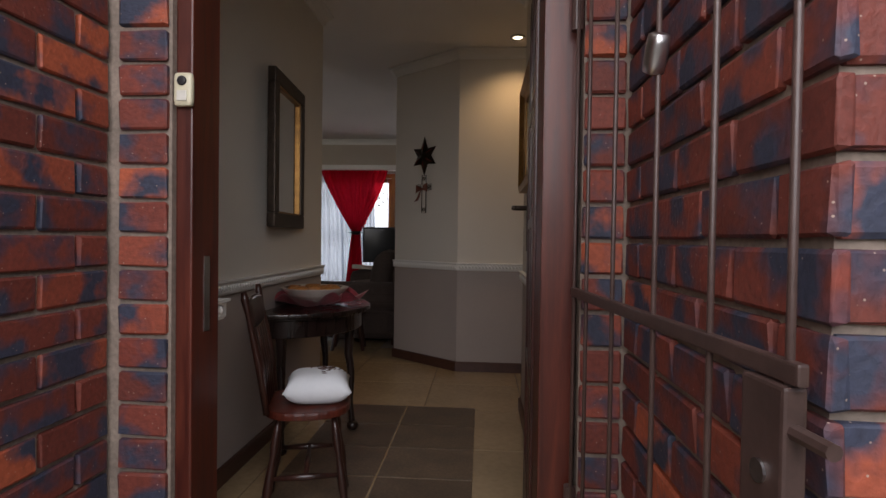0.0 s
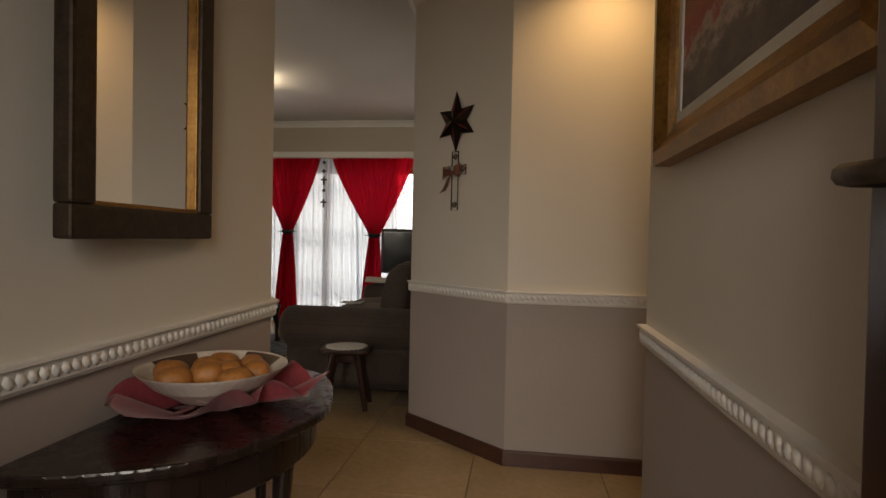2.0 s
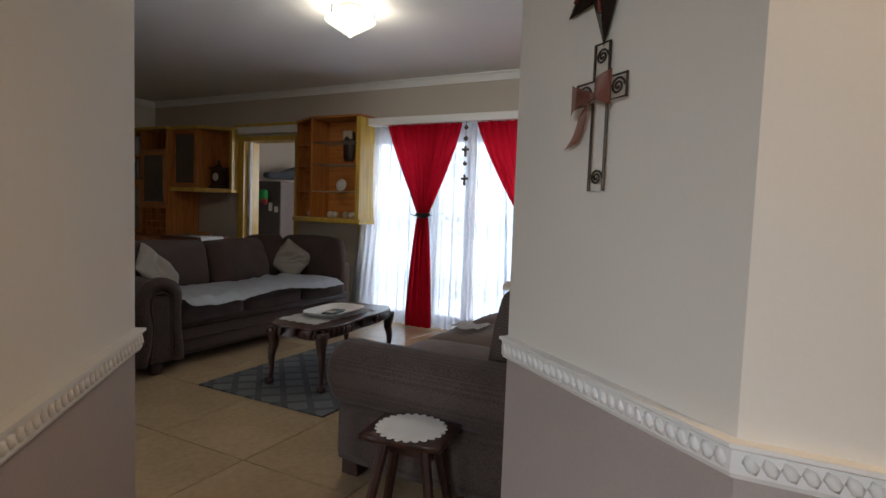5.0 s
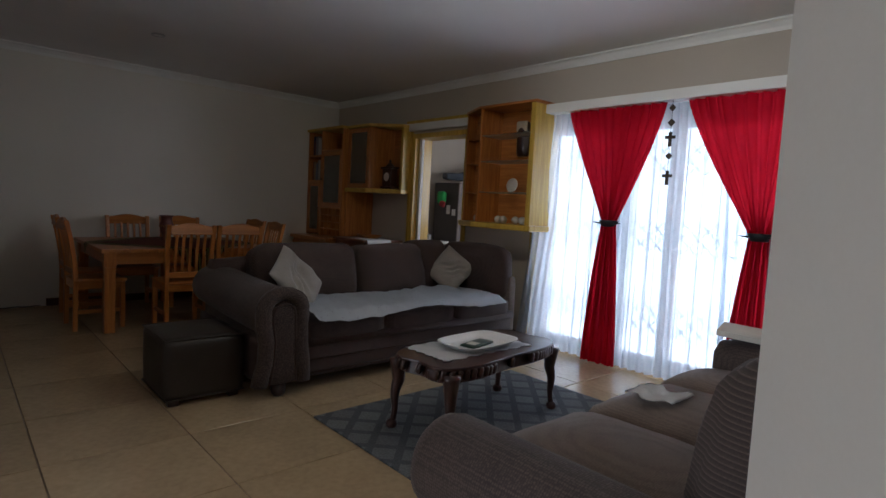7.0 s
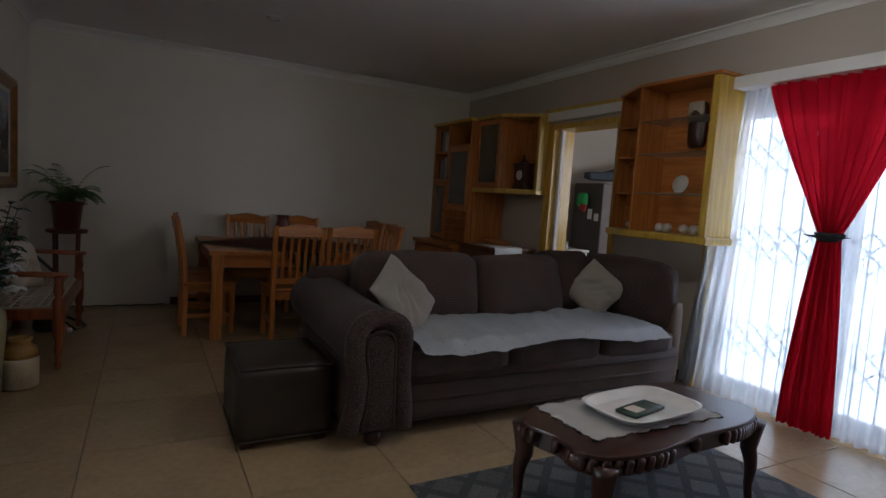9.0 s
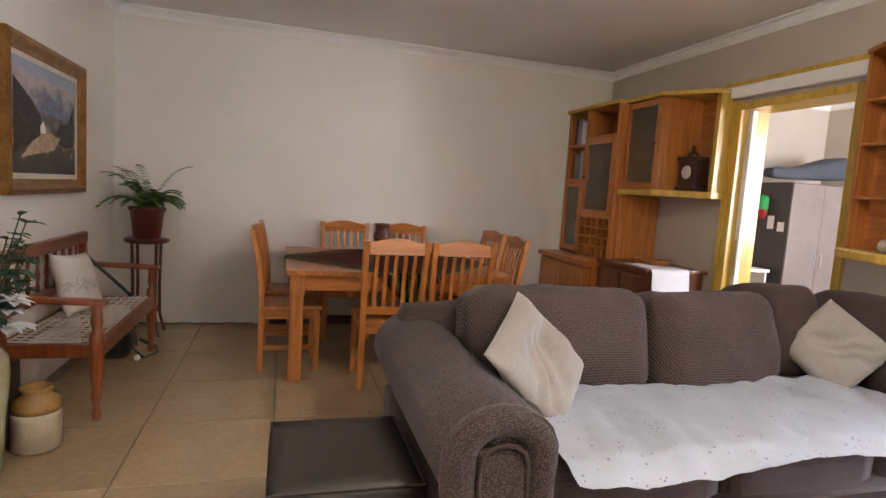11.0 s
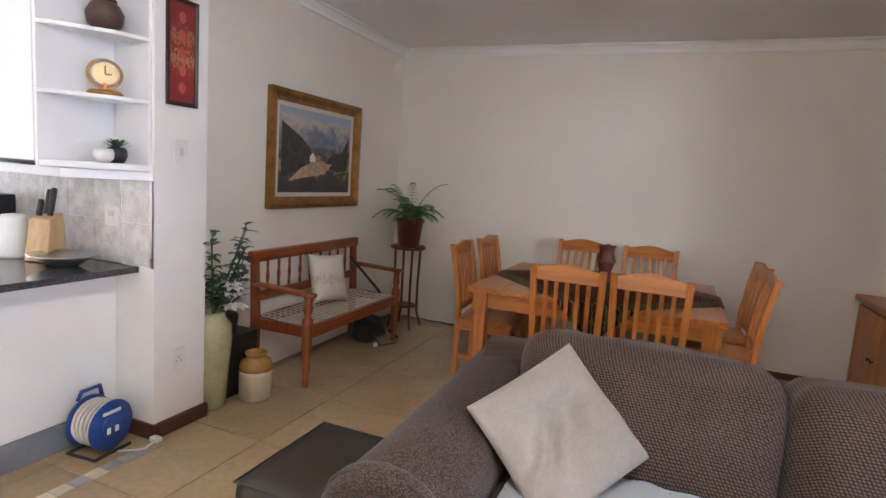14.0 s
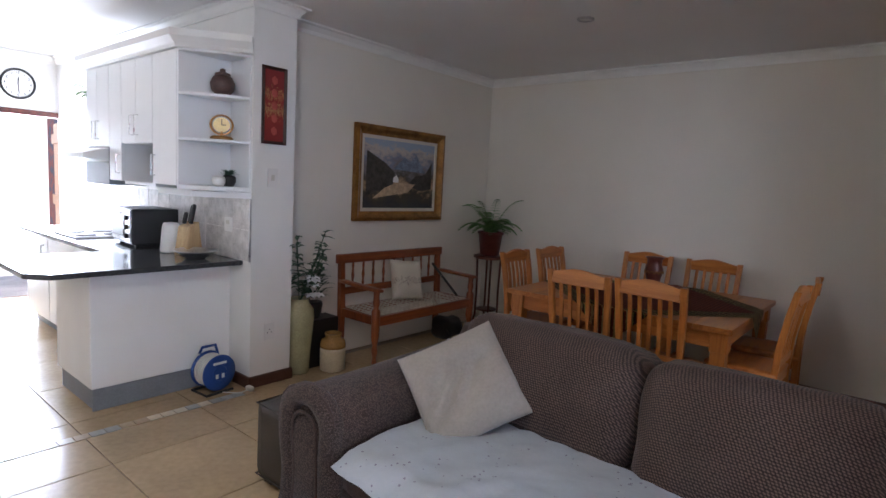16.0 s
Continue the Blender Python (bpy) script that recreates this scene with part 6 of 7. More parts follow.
part("base", box(-0.11, 0.11, -0.06, 0.06, 0, 0.035, 0.006), DARKWOOD, mc)
part("case", box(-0.085, 0.085, -0.05, 0.05, 0.035, 0.25, 0.006), DARKWOOD, mc)
part("cornice", box(-0.11, 0.11, -0.06, 0.06, 0.25, 0.275, 0.006), DARKWOOD, mc)
part("finial", lathe([(0.06, 0.275), (0.03, 0.31), (0.012, 0.33), (0.02, 0.345), (0.004, 0.37)], 16), DARKWOOD, mc, smooth=True)
part("dial", lathe([(0.001, 0.004), (0.05, 0.004), (0.053, 0.0)], 24, m=pose(0, -0.05, 0.15, 90, 0, 0)), FLOWERWHITE, mc, "white dial")
part("bottle", lathe([(0.03, 0), (0.034, 0.01), (0.034, 0.2), (0.012, 0.26), (0.012, 0.32), (0.001, 0.325)], 18), DARKWOOD, tagged(thing("dark_bottle", pose(-5.3, 10.34, 1.451), "tall dark bottle beside the mantel clock", "bottle")), smooth=True)

disp = thing("display_cabinet", pose(0, 0, 0), "open pine wall cabinet with glass shelves and a yellow-lit base", "display cabinet")
for x0, x1, y0 in ((-4.13, -4.11, 10.28), (-3.76, -3.74, 10.1)):
    part("upright", box(x0, x1, y0, YB, 1.145, 2.25, 0.002), PINE, disp)
BAY = [(-4.14, 10.27), (-3.77, 10.08), (-3.05, 10.08), (-3.05, YB), (-4.14, YB)]
part("end_panel", box(-3.125, -3.07, 10.1, YB, 1.145, 2.25, 0.003), GLOWPINE, disp, "pine end panel, yellow glow in its colour")
part("top", prism(BAY, 2.25, 2.275, 0.004, seg=1), PINE_X, disp)
part("base_board", prism([(x - 0.02 if x < -3.5 else x + 0.02, y - 0.02 if y < 10.4 else y) for x, y in BAY], 1.09, 1.144, 0.008, seg=1), GLOWPINE, disp, "pine base board, yellow glow in its colour")
part("back_panel", box(-4.11, -3.125, YB - 0.004, YB + 0.005, 1.145, 2.25), PINE_X, disp)
for z in (1.44, 1.74, 1.99):
    part("shelf", box(-4.11, -3.76, 10.285, YB - 0.005, z - 0.008, z + 0.008, 0.002), PINE_X, disp)
    part("glass_shelf", box(-3.74, -3.125, 10.12, YB - 0.005, z - 0.004, z + 0.004), FROST, disp, "clear glass shelf").visible_shadow = False
mask = thing("carved_mask", pose(-3.42, 10.4, 1.97), "long dark carved wooden mask on the back panel", "ornament")
own = rounded(0.07, 0.035, 0.17, 0.033, 7, puff=(0.01, 0.02, 0), m=pose(0, -0.035, 0))
part("face", own, DARKWOOD, mask, smooth=True)
part("brow", rounded(0.065, 0.012, 0.05, 0.011, 4, m=pose(0, -0.07, 0.12)), STONEWARE, mask, "pale shell brow", smooth=True)
for x, z, r, mt, lb in ((-3.42, 1.4445, 0.07, CHINA, "round mottled china plate on a stand"), (-3.9, 1.4485, 0.025, CHINA, "small white china figure on the shelf")):
    o = thing("china_plate" if r > 0.05 else "china_figure", pose(x, 10.25 if r > 0.05 else 10.33, z), lb, "ornament")
    part("plate" if r > 0.05 else "body", lathe([(0.01, 0), (r * 0.6, 0.004), (r, 0.014), (r * 0.97, 0.018), (0.01, 0.008)], 24, m=pose(0, 0, r, 80, 0, 0)) if r > 0.05 else rounded(r, r, r * 1.2, r * 0.7, 4, m=pose(0, 0, r * 1.2)), mt, o, smooth=True)
rnd = random.Random(9)
for x in (-3.84, -3.52, -3.44, -3.36, -3.25, -3.19):
    o = thing("sea_shell", pose(x, 10.2 + rnd.uniform(-0.04, 0.06), 1.1445, 0, 0, rnd.uniform(0, 90)), "pale sea shell on the cabinet base", "shell", "sea shells")
    prof = [(0.002, 0.0)] + [(0.035 * math.sin(math.pi * k / 10) + 0.004 * (k % 2), 0.011 * k) for k in range(1, 10)] + [(0.002, 0.11)]
    part("shell", lathe(prof, 14, m=pose(0, 0.05, 0.036, 90, 0, 0)), CHINA, o, smooth=True)

# ---- study ----
ward = thing("wardrobe", pose(-6.5, 12.6, 0), "grey-brown two-door wardrobe with a dark side", "wardrobe")
part("carcass", box(-0.29, 0.27, -0.42, 0.42, 0, 1.66, 0.004), CHARCOAL, ward)
for s in (-1, 1):
    d = part("door", box(0.27, 0.29, min(0, s * 0.42) + 0.002, max(0, s * 0.42) - 0.002, 0.06, 1.65, 0.003), GREYBOARD, ward, "grey-brown laminate door")
    part("handle", tube([(0.3, s * 0.04, 0.75), (0.315, s * 0.04, 0.78), (0.315, s * 0.04, 0.9), (0.3, s * 0.04, 0.93)], 0.005, 6), STEEL, d)
for k in range(2):
    tagged(part("wall_card", box(-6.48 + k * 0.13, -6.4 + k * 0.13, 12.172, 12.178, 1.16 - k * 0.02, 1.3 - k * 0.06), FLOWERWHITE), "small white printed card stuck on the wardrobe", "card", "cards on the wardrobe")
gc = thing("guitar_case", pose(-6.48, 12.6, 1.661, 0, 0, 0) @ Matrix.Diagonal((1, 1, 1.35, 1)), "dark grey guitar bag lying on the wardrobe", "guitar bag")
own = rounded(0.17, 0.5, 0.06, 0.05, 8, m=pose(0, 0, 0.1))
for v in own.verts:
    f = (v.co.y + 0.5)
    v.co.x *= 0.45 + 0.55 * min(1, max(0, (f - 0.3) * 2))
    v.co.z = 0.02 + (v.co.z - 0.02) * (0.7 + 0.9 * min(1, max(0, (f - 0.3) * 1.6)))
part("bag", own, mat("dark_canvas_bag", (0.05, 0.06, 0.075), 0.8), gc, smooth=True)
cap = thing("green_cap", pose(-6.54, 12.165, 1.42), "bright green cap hanging on the wardrobe side", "cap")
part("crown", rounded(0.085, 0.05, 0.1, 0.048, 6, m=pose(0, -0.05, 0)), mat("green_cotton", (0.02, 0.3, 0.07), 0.8), cap, smooth=True)
part("peak", rounded(0.06, 0.02, 0.05, 0.018, 4, m=pose(0.05, -0.08, -0.1, 0, 20, 0)), mat("red_cotton", (0.35, 0.03, 0.03), 0.8), cap, smooth=True)
for z in (1.15, 1.45, 1.85):
    o = thing("shelf_bracket", pose(-6.94, 11.75, z), "white metal bracket shelf on the study wall", "shelf", "bracket shelves")
    part("board", box(0, 0.2, -0.25, 0.25, 0, 0.015, 0.002), FLOWERWHITE, o)
    part("bracket", tube([(0.003, 0, -0.12), (0.17, 0, -0.004)], 0.006, 6), STEEL, o)
dsk = thing("desk", pose(-6.6, 11.5, 0), "white desk under the bracket shelves", "desk")
part("top", box(-0.33, 0.3, -0.6, 0.6, 0.7, 0.73, 0.004), FLOWERWHITE, dsk)
for y in (-0.57, 0.57):
    part("side", box(-0.32, 0.28, y - 0.012, y + 0.012, 0, 0.7, 0.002), FLOWERWHITE, dsk)
gl = thing("desk_clutter", pose(-6.5, 11.85, 0.731), "small chrome mug on the desk", "mug")
part("mug", lathe([(0.03, 0), (0.035, 0.01), (0.035, 0.1), (0.03, 0.1), (0.028, 0.02)], 18), STEEL, gl, smooth=True)


# ---- kitchen ----
KX = -3.52
top = thing("worktop", pose(0, 0, 0), "polished dark granite worktop with a chamfered peninsula", "worktop")
part("slab", prism([(COL_R, 3.0), (-3.27, 3.0), (-3.27, 5.05), (-2.68, 5.05), (-2.64, 5.12), (-2.64, 5.78), (-2.74, 5.9), (COL_R, 5.9)], 0.868, 0.9, 0.004, seg=1), GRANITE, top)
base = thing("peninsula", pose(0, 0, 0), "white painted peninsula base with a grey plinth", "kitchen unit")
part("body", box(COL_R + 0.002, -2.98, 5.1, 5.73, 0.14, 0.867, 0.004), WHITE, base)
part("plinth", box(COL_R + 0.002, -3.0, 5.12, 5.72, 0, 0.138), GREYSKIRT, base, "grey plinth")
part("plinth_face", box(COL_R + 0.02, -2.985, 5.721, 5.735, 0.002, 0.14, 0.002), GREYSKIRT, base, "grey plinth board")
for k in range(3):
    y0 = 3.02 + k * 0.67
    u = thing("base_unit", pose(0, y0, 0), "white kitchen base unit with a steel handle", "kitchen unit", "kitchen base units")
    part("carcass", box(COL_R + 0.002, -3.33, 0, 0.66, 0.1, 0.866, 0.002), CABWHITE, u)
    d = part("door", box(-3.329, -3.31, 0.004, 0.656, 0.11, 0.86, 0.003), CABWHITE, u)
    part("handle", tube([(-3.31, 0.56, 0.62), (-3.285, 0.56, 0.62), (-3.285, 0.56, 0.78), (-3.31, 0.56, 0.78)], 0.005, 6), STEEL, d)
    part("plinth", box(COL_R + 0.01, -3.38, 0, 0.66, 0, 0.1), GREYSKIRT, u)
WALL_UNITS = ((4.1, 4.33, 1.66, 2.28), (4.33, 4.58, 1.66, 2.28), (4.58, 4.82, 1.4, 2.28), (4.82, 5.08, 1.68, 2.28), (5.08, 5.36, 1.68, 2.28), (5.36, 5.72, 1.4, 2.28))
for k, (y0, y1, z0, z1) in enumerate(WALL_UNITS):
    u = thing("wall_cupboard", pose(0, y0, z0), "white kitchen wall cupboard with a bar handle", "kitchen unit", "kitchen wall cupboards")
    w, h = y1 - y0, z1 - z0
    part("carcass", box(COL_R + 0.001, KX, 0.001, w - 0.001, 0, h, 0.001), CABWHITE, u)
    d = part("door", box(KX + 0.001, KX + 0.02, 0.003, w - 0.003, 0.002, h - 0.002, 0.003), CABWHITE, u)
    hy = (w - 0.04) if k in (0, 2, 3) else 0.04
    part("handle", tube([(KX + 0.02, hy, 0.06), (KX + 0.048, hy, 0.06), (KX + 0.048, hy, 0.2), (KX + 0.02, hy, 0.2)], 0.005, 6), STEEL, d, "brushed steel bar handle")
nic = thing("microwave_niche", pose(0, 0, 0), "open grey niche between the wall cupboards", "kitchen unit")
part("floor_board", box(COL_R + 0.001, KX, 4.82, 5.36, 1.38, 1.4, 0.002), CABWHITE, nic)
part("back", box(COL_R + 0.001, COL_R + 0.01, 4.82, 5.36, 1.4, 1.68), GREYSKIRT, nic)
tagged(part("crown_moulding", joined(strip([(KX + 0.02, 4.06, 2.282), (KX + 0.02, 5.74, 2.282), (-3.86, 6.03, 2.282)][::-1], [(0, 0), (0.02, 0), (0.03, 0.02), (0.07, 0.06), (0.075, 0.1), (-0.02, 0.1), (-0.02, 0)]), strip([(COL_R, 4.06, 2.282), (KX + 0.02, 4.06, 2.282)][::-1], [(0, 0), (0.02, 0), (0.03, 0.02), (0.07, 0.06), (0.075, 0.1), (-0.02, 0.1), (-0.02, 0)])), WHITE), "white crown moulding over the wall cupboards", "moulding")
es = thing("corner_shelves", pose(0, 0, 0), "white open corner shelves at the end of the cupboards", "shelf")
part("side", box(COL_R + 0.001, KX + 0.018, 5.721, 5.74, 1.38, 2.28, 0.002), CABWHITE, es)
part("back", box(COL_R + 0.001, COL_R + 0.014, 5.741, 5.985, 1.38, 2.28, 0.002), CABWHITE, es)
for z, t_ in ((1.38, 0.03), (1.7, 0.018), (1.99, 0.018), (2.262, 0.018)):
    part("shelf", prism([(COL_R + 0.015, 5.741), (KX + 0.018, 5.741), (KX - 0.02, 5.8), (-3.72, 5.94), (COL_R + 0.015, 5.985)], z, z + t_, 0.002, seg=1), CABWHITE, es)
part("under_board", prism([(COL_R, 5.3), (-3.56, 5.3), (-3.56, 5.8), (COL_R, 5.99)], 1.335, 1.378, 0.002, seg=1), CABWHITE, es)
sb = thing("splashback", pose(0, 0, 0), "glossy grey tiled splashback with a steel edge trim", "splashback", kind="structure")
for i in range(12):
    for j in range(2):
        part("tile", box(COL_R + 0.001, COL_R + 0.008, 3.58 + i * 0.2 + 0.002, 3.58 + (i + 1) * 0.2 - 0.002, 0.902 + j * 0.215 + 0.002, 0.902 + (j + 1) * 0.215 - 0.002, 0.001), SPLASH, sb)
part("edge_trim", box(COL_R + 0.001, COL_R + 0.012, 5.984, 5.998, 0.9, 1.335), STEEL, sb, "steel edge trim")
sk = thing("wall_socket", pose(COL_R + 0.009, 5.72, 1.13), "white double wall socket on the splashback", "socket")
part("plate", box(0, 0.008, -0.05, 0.05, -0.04, 0.06, 0.002), FLOWERWHITE, sk)
part("rocker", box(0.008, 0.012, -0.02, 0.02, 0.01, 0.04, 0.001), CABLE, sk)
for x, z, h, name, lab in ((-4.035, 1.485, 0.065, "light_switch", "white light switch plate on the wall end"), (-4.03, 0.39, 0.06, "wall_socket", "white wall socket plate low on the wall end")):
    s_ = thing(name, pose(x, COL_Y, z), lab, "switch" if "switch" in name else "socket")
    part("plate", box(-0.04, 0.04, 0, 0.007, -h, h, 0.002), FLOWERWHITE, s_)
    if name == "light_switch":
        part("rocker", box(-0.012, 0.012, 0.007, 0.011, -0.02, 0.02, 0.001), CABLE, s_)
    else:
        for dx, dz in ((0, 0.014), (-0.015, -0.008), (0.015, -0.008)):
            part("hole", lathe([(0.001, 0.0005), (0.004, 0.0005), (0.004, 0)], 10, m=pose(dx, 0.0072, dz, -90, 0, 0)), BLACK, s_)

reel = thing("cable_reel", pose(-3.68, 5.875, 0, 0, 0, 5), "blue plastic extension reel wound with white cable", "cable reel")
for s in (-1, 1):
    part("flange", lathe([(0.02, s * 0.07 - 0.006), (0.12, s * 0.07 - 0.006), (0.125, s * 0.07), (0.12, s * 0.07 + 0.006), (0.02, s * 0.07 + 0.006)], 32, m=pose(0, 0, 0.145, 90, 0, 0)), BLUEPLASTIC, reel, "blue round side plate", smooth=True)
bm = bmesh.new()
for k in range(10):
    tube([((0.104 + 0.005 * (k % 2)) * math.cos(radians(q * 15)), -0.055 + k * 0.0122, 0.145 + (0.104 + 0.005 * (k % 2)) * math.sin(radians(q * 15))) for q in range(24)], 0.006, 6, bm=bm, closed=True)
part("cable_coil", bm, CABLE, reel, "wound white cable", smooth=True)
part("stand", tube([(-0.1, -0.09, 0.008), (-0.1, -0.09, 0.2), (-0.06, -0.07, 0.3), (0.04, -0.07, 0.3), (0.06, -0.07, 0.26)], 0.01, 8), BLUEPLASTIC, reel, smooth=True)
part("stand", tube([(-0.1, -0.09, 0.008), (0.1, -0.09, 0.008), (0.1, 0.08, 0.008), (-0.1, 0.08, 0.008)], 0.009, 8), BLACK, reel)
part("socket_face", lathe([(0.001, 0.006), (0.05, 0.006), (0.055, 0)], 24, m=pose(0, 0.076, 0.145, -90, 0, 0)), BLUEPLASTIC, reel)
for dx in (-0.03, 0.015):
    part("outlet", box(dx, dx + 0.02, 0.0825, 0.086, 0.11, 0.14, 0.001), FLOWERWHITE, reel, "white outlet")
part("logo_patch", box(-0.05, 0.05, 0.0765, 0.079, 0.205, 0.222, 0.001), FLOWERWHITE, reel, "plain white label bar")
plug = thing("cable_plug", pose(-3.86, 6.04, 0.006), "white plug on a loose cable end", "plug")
part("plug", rounded(0.02, 0.03, 0.016, 0.01, 3, m=pose(0, 0, 0.012)), CABLE, plug, smooth=True)
part("lead", tube([(0, 0.0, 0.008), (0.08, 0.02, 0.004), (0.12, -0.02, 0.004), (0.17, -0.06, 0.01)], 0.004, 5), CABLE, plug)

oven = thing("toaster_oven", pose(-3.72, 4.68, 0.901, 0, 0, -4), "black and steel toaster oven on the worktop", "oven")
part("body", box(-0.17, 0.17, -0.2, 0.25, 0.015, 0.29, 0.008), BLACK, oven)
part("door", box(0.171, 0.186, -0.19, 0.12, 0.04, 0.27, 0.004), STEEL, oven, "steel framed glass door")
part("door_glass", box(0.187, 0.19, -0.17, 0.1, 0.07, 0.235), BLACK, oven)
part("handle", tube([(0.187, -0.16, 0.25), (0.21, -0.16, 0.25), (0.21, 0.09, 0.25), (0.187, 0.09, 0.25)], 0.006, 6), STEEL, oven)
part("control_panel", box(0.171, 0.184, 0.125, 0.24, 0.03, 0.28, 0.003), STEEL, oven)
for z in (0.08, 0.15, 0.22):
    part("knob", lathe([(0.018, 0), (0.018, 0.02), (0.014, 0.024), (0.001, 0.024)], 16, m=pose(0.184, 0.18, z, 0, 90, 0)), BLACK, oven, smooth=True)
for y in (-0.17, 0.2):
    part("foot", box(-0.14, 0.14, y, y + 0.03, 0, 0.015), BLACK, oven)
ket = thing("kettle", pose(-3.66, 5.28, 0.901), "white plastic jug kettle on the worktop", "kettle")
part("body", lathe([(0.07, 0), (0.075, 0.01), (0.066, 0.12), (0.058, 0.2), (0.05, 0.215), (0.001, 0.222)], 24), FLOWERWHITE, ket, smooth=True)
part("handle", tube([(0.0, -0.055, 0.195), (0.0, -0.1, 0.18), (0.0, -0.105, 0.08), (0.0, -0.07, 0.04)], 0.011, 8), FLOWERWHITE, ket, smooth=True)
kb = thing("knife_block", pose(-3.72, 5.46, 0.901, 0, 0, 20) @ Matrix.Diagonal((1.25, 1.25, 1.2, 1)), "slanted beech knife block holding black-handled knives", "knife block")
part("block", prism([(-0.05, 0), (0.08, 0), (0.05, 0.17), (-0.02, 0.2)], -0.045, 0.045, 0.004, m=Matrix.Rotation(radians(90), 4, "X"), seg=1), wood("pale_beech", (0.4, 0.26, 0.12), (0.55, 0.39, 0.2), 0.45), kb)
for k, (x, y, ln) in enumerate(((-0.005, -0.02, 0.11), (0.025, 0.02, 0.12), (0.045, -0.015, 0.07))):
    part("knife_handle", rounded(0.012, 0.009, ln / 2, 0.007, 3, m=pose(x - 0.02, y, 0.185 + ln / 2, 0, -14, 0)), BLACK, kb, smooth=True)
bw = thing("steel_bowl", pose(-3.66, 5.66, 0.901), "shallow brushed steel bowl on the worktop", "bowl")
part("bowl", lathe([(0.05, 0), (0.06, 0.004), (0.12, 0.04), (0.15, 0.055), (0.148, 0.06), (0.115, 0.046), (0.05, 0.012), (0.001, 0.01)], 32), STEEL, bw, smooth=True)
hob = thing("hob", pose(-3.6, 3.95, 0.901), "white enamel hob set in the worktop", "hob")
part("plate", box(-0.22, 0.24, -0.3, 0.28, 0, 0.012, 0.004), CABWHITE, hob)
for x in (-0.1, 0.12):
    for y in (-0.15, 0.13):
        part("ring", lathe([(0.08, 0.012), (0.08, 0.02), (0.05, 0.022), (0.001, 0.022)], 20, m=pose(x, y, 0)), BLACK, hob)
hood = thing("cooker_hood", pose(-3.6, 4.3, 1.36), "slim white and grey cooker hood under the cupboards", "cooker hood")
part("body", box(-0.27, 0.1, -0.24, 0.27, 0.0, 0.298, 0.004), GREYSKIRT, hood)
part("visor", prism([(0.1, 0.18), (0.28, 0.2), (0.28, 0.24), (0.1, 0.29)], -0.27, 0.24, 0.003, m=Matrix.Rotation(radians(90), 4, "X"), seg=1), CABWHITE, hood, "white slanted visor")
# ornaments on the corner shelves
JARBROWN = mat("brown_pottery", (0.075, 0.04, 0.032), 0.45, vary=0.25, scale=9)
o = thing("lidded_jar", pose(-3.75, 5.84, 2.009) @ Matrix.Diagonal((1.2, 1.2, 1.15, 1)), "round dark brown pottery jar with a lid", "jar")
part("body", lathe([(0.035, 0), (0.06, 0.03), (0.066, 0.07), (0.05, 0.105), (0.035, 0.115)], 24), JARBROWN, o, smooth=True)
part("lid", lathe([(0.042, 0.115), (0.04, 0.125), (0.015, 0.135), (0.014, 0.15), (0.001, 0.155)], 20), JARBROWN, o, smooth=True)
o = thing("anniversary_clock", pose(-3.74, 5.85, 1.719, 0, 0, 150) @ Matrix.Diagonal((1.25, 1.25, 1.15, 1)), "small brass clock under a glass disc", "clock")
part("base", lathe([(0.055, 0), (0.06, 0.01), (0.05, 0.02), (0.001, 0.022)], 24), GILT, o, smooth=True)
part("ring", tube([(0.055 * math.cos(radians(k * 18)), 0, 0.085 + 0.055 * math.sin(radians(k * 18))) for k in range(20)], 0.006, 6, closed=True), GILT, o, "brass ring")
part("dial", lathe([(0.001, 0.003), (0.042, 0.003), (0.042, -0.003), (0.001, -0.003)], 24, m=pose(0, 0, 0.085, 90, 0, 0)), mat("pale_brass", (0.5, 0.4, 0.2), 0.35, metal=0.5), o, "pale brass dial")
part("pointer", box(-0.0025, 0.0025, -0.006, 0.006, 0.085, 0.118), BLACK, o)
part("pointer", box(0, 0.022, -0.006, 0.006, 0.083, 0.088), BLACK, o)
part("post", box(-0.006, 0.006, -0.006, 0.006, 0.02, 0.05), GILT, o)
o = thing("succulent", pose(-3.79, 5.86, 1.411), "small spiky succulent in a black pot", "plant")
part("pot", lathe([(0.03, 0), (0.045, 0.03), (0.045, 0.06), (0.035, 0.075), (0.001, 0.07)], 20), BLACK, o, smooth=True)
bm = bmesh.new()
for k in range(22):
    a = k * 2.4
    leafy(bm, Vector((0, 0, 0.068)), Vector((math.cos(a), math.sin(a), 0.4 + 0.05 * k)), 0.08, 0.009, 0.2)
part("leaves", bm, DULLLEAF, o)
o = thing("white_pot", pose(-3.7, 5.89, 1.411), "small round white ceramic pot", "pot")
part("pot", lathe([(0.025, 0), (0.042, 0.02), (0.044, 0.045), (0.036, 0.065), (0.03, 0.062), (0.001, 0.05)], 20), FLOWERWHITE, o, smooth=True)
o = thing("trailing_plant", pose(-3.7, 3.95, 2.383), "green trailing plant on top of the cupboards", "plant")
part("pot", lathe([(0.05, -0.38), (0.07, -0.3), (0.06, -0.22), (0.001, -0.22)], 18), FLOWERWHITE, o, smooth=True)
st, lv = fern(Vector((0, 0, -0.24)), 9, 0.2, 21)
part("stems", st, GREENLEAF, o)
part("leaves", lv, GREENLEAF, o)
o.location = (-3.6, 3.98, 2.3)
part("ledge", box(-0.28, 0.08, -0.06, 0.06, -0.41, -0.38, 0.003), CABWHITE, o, "small white wall ledge")

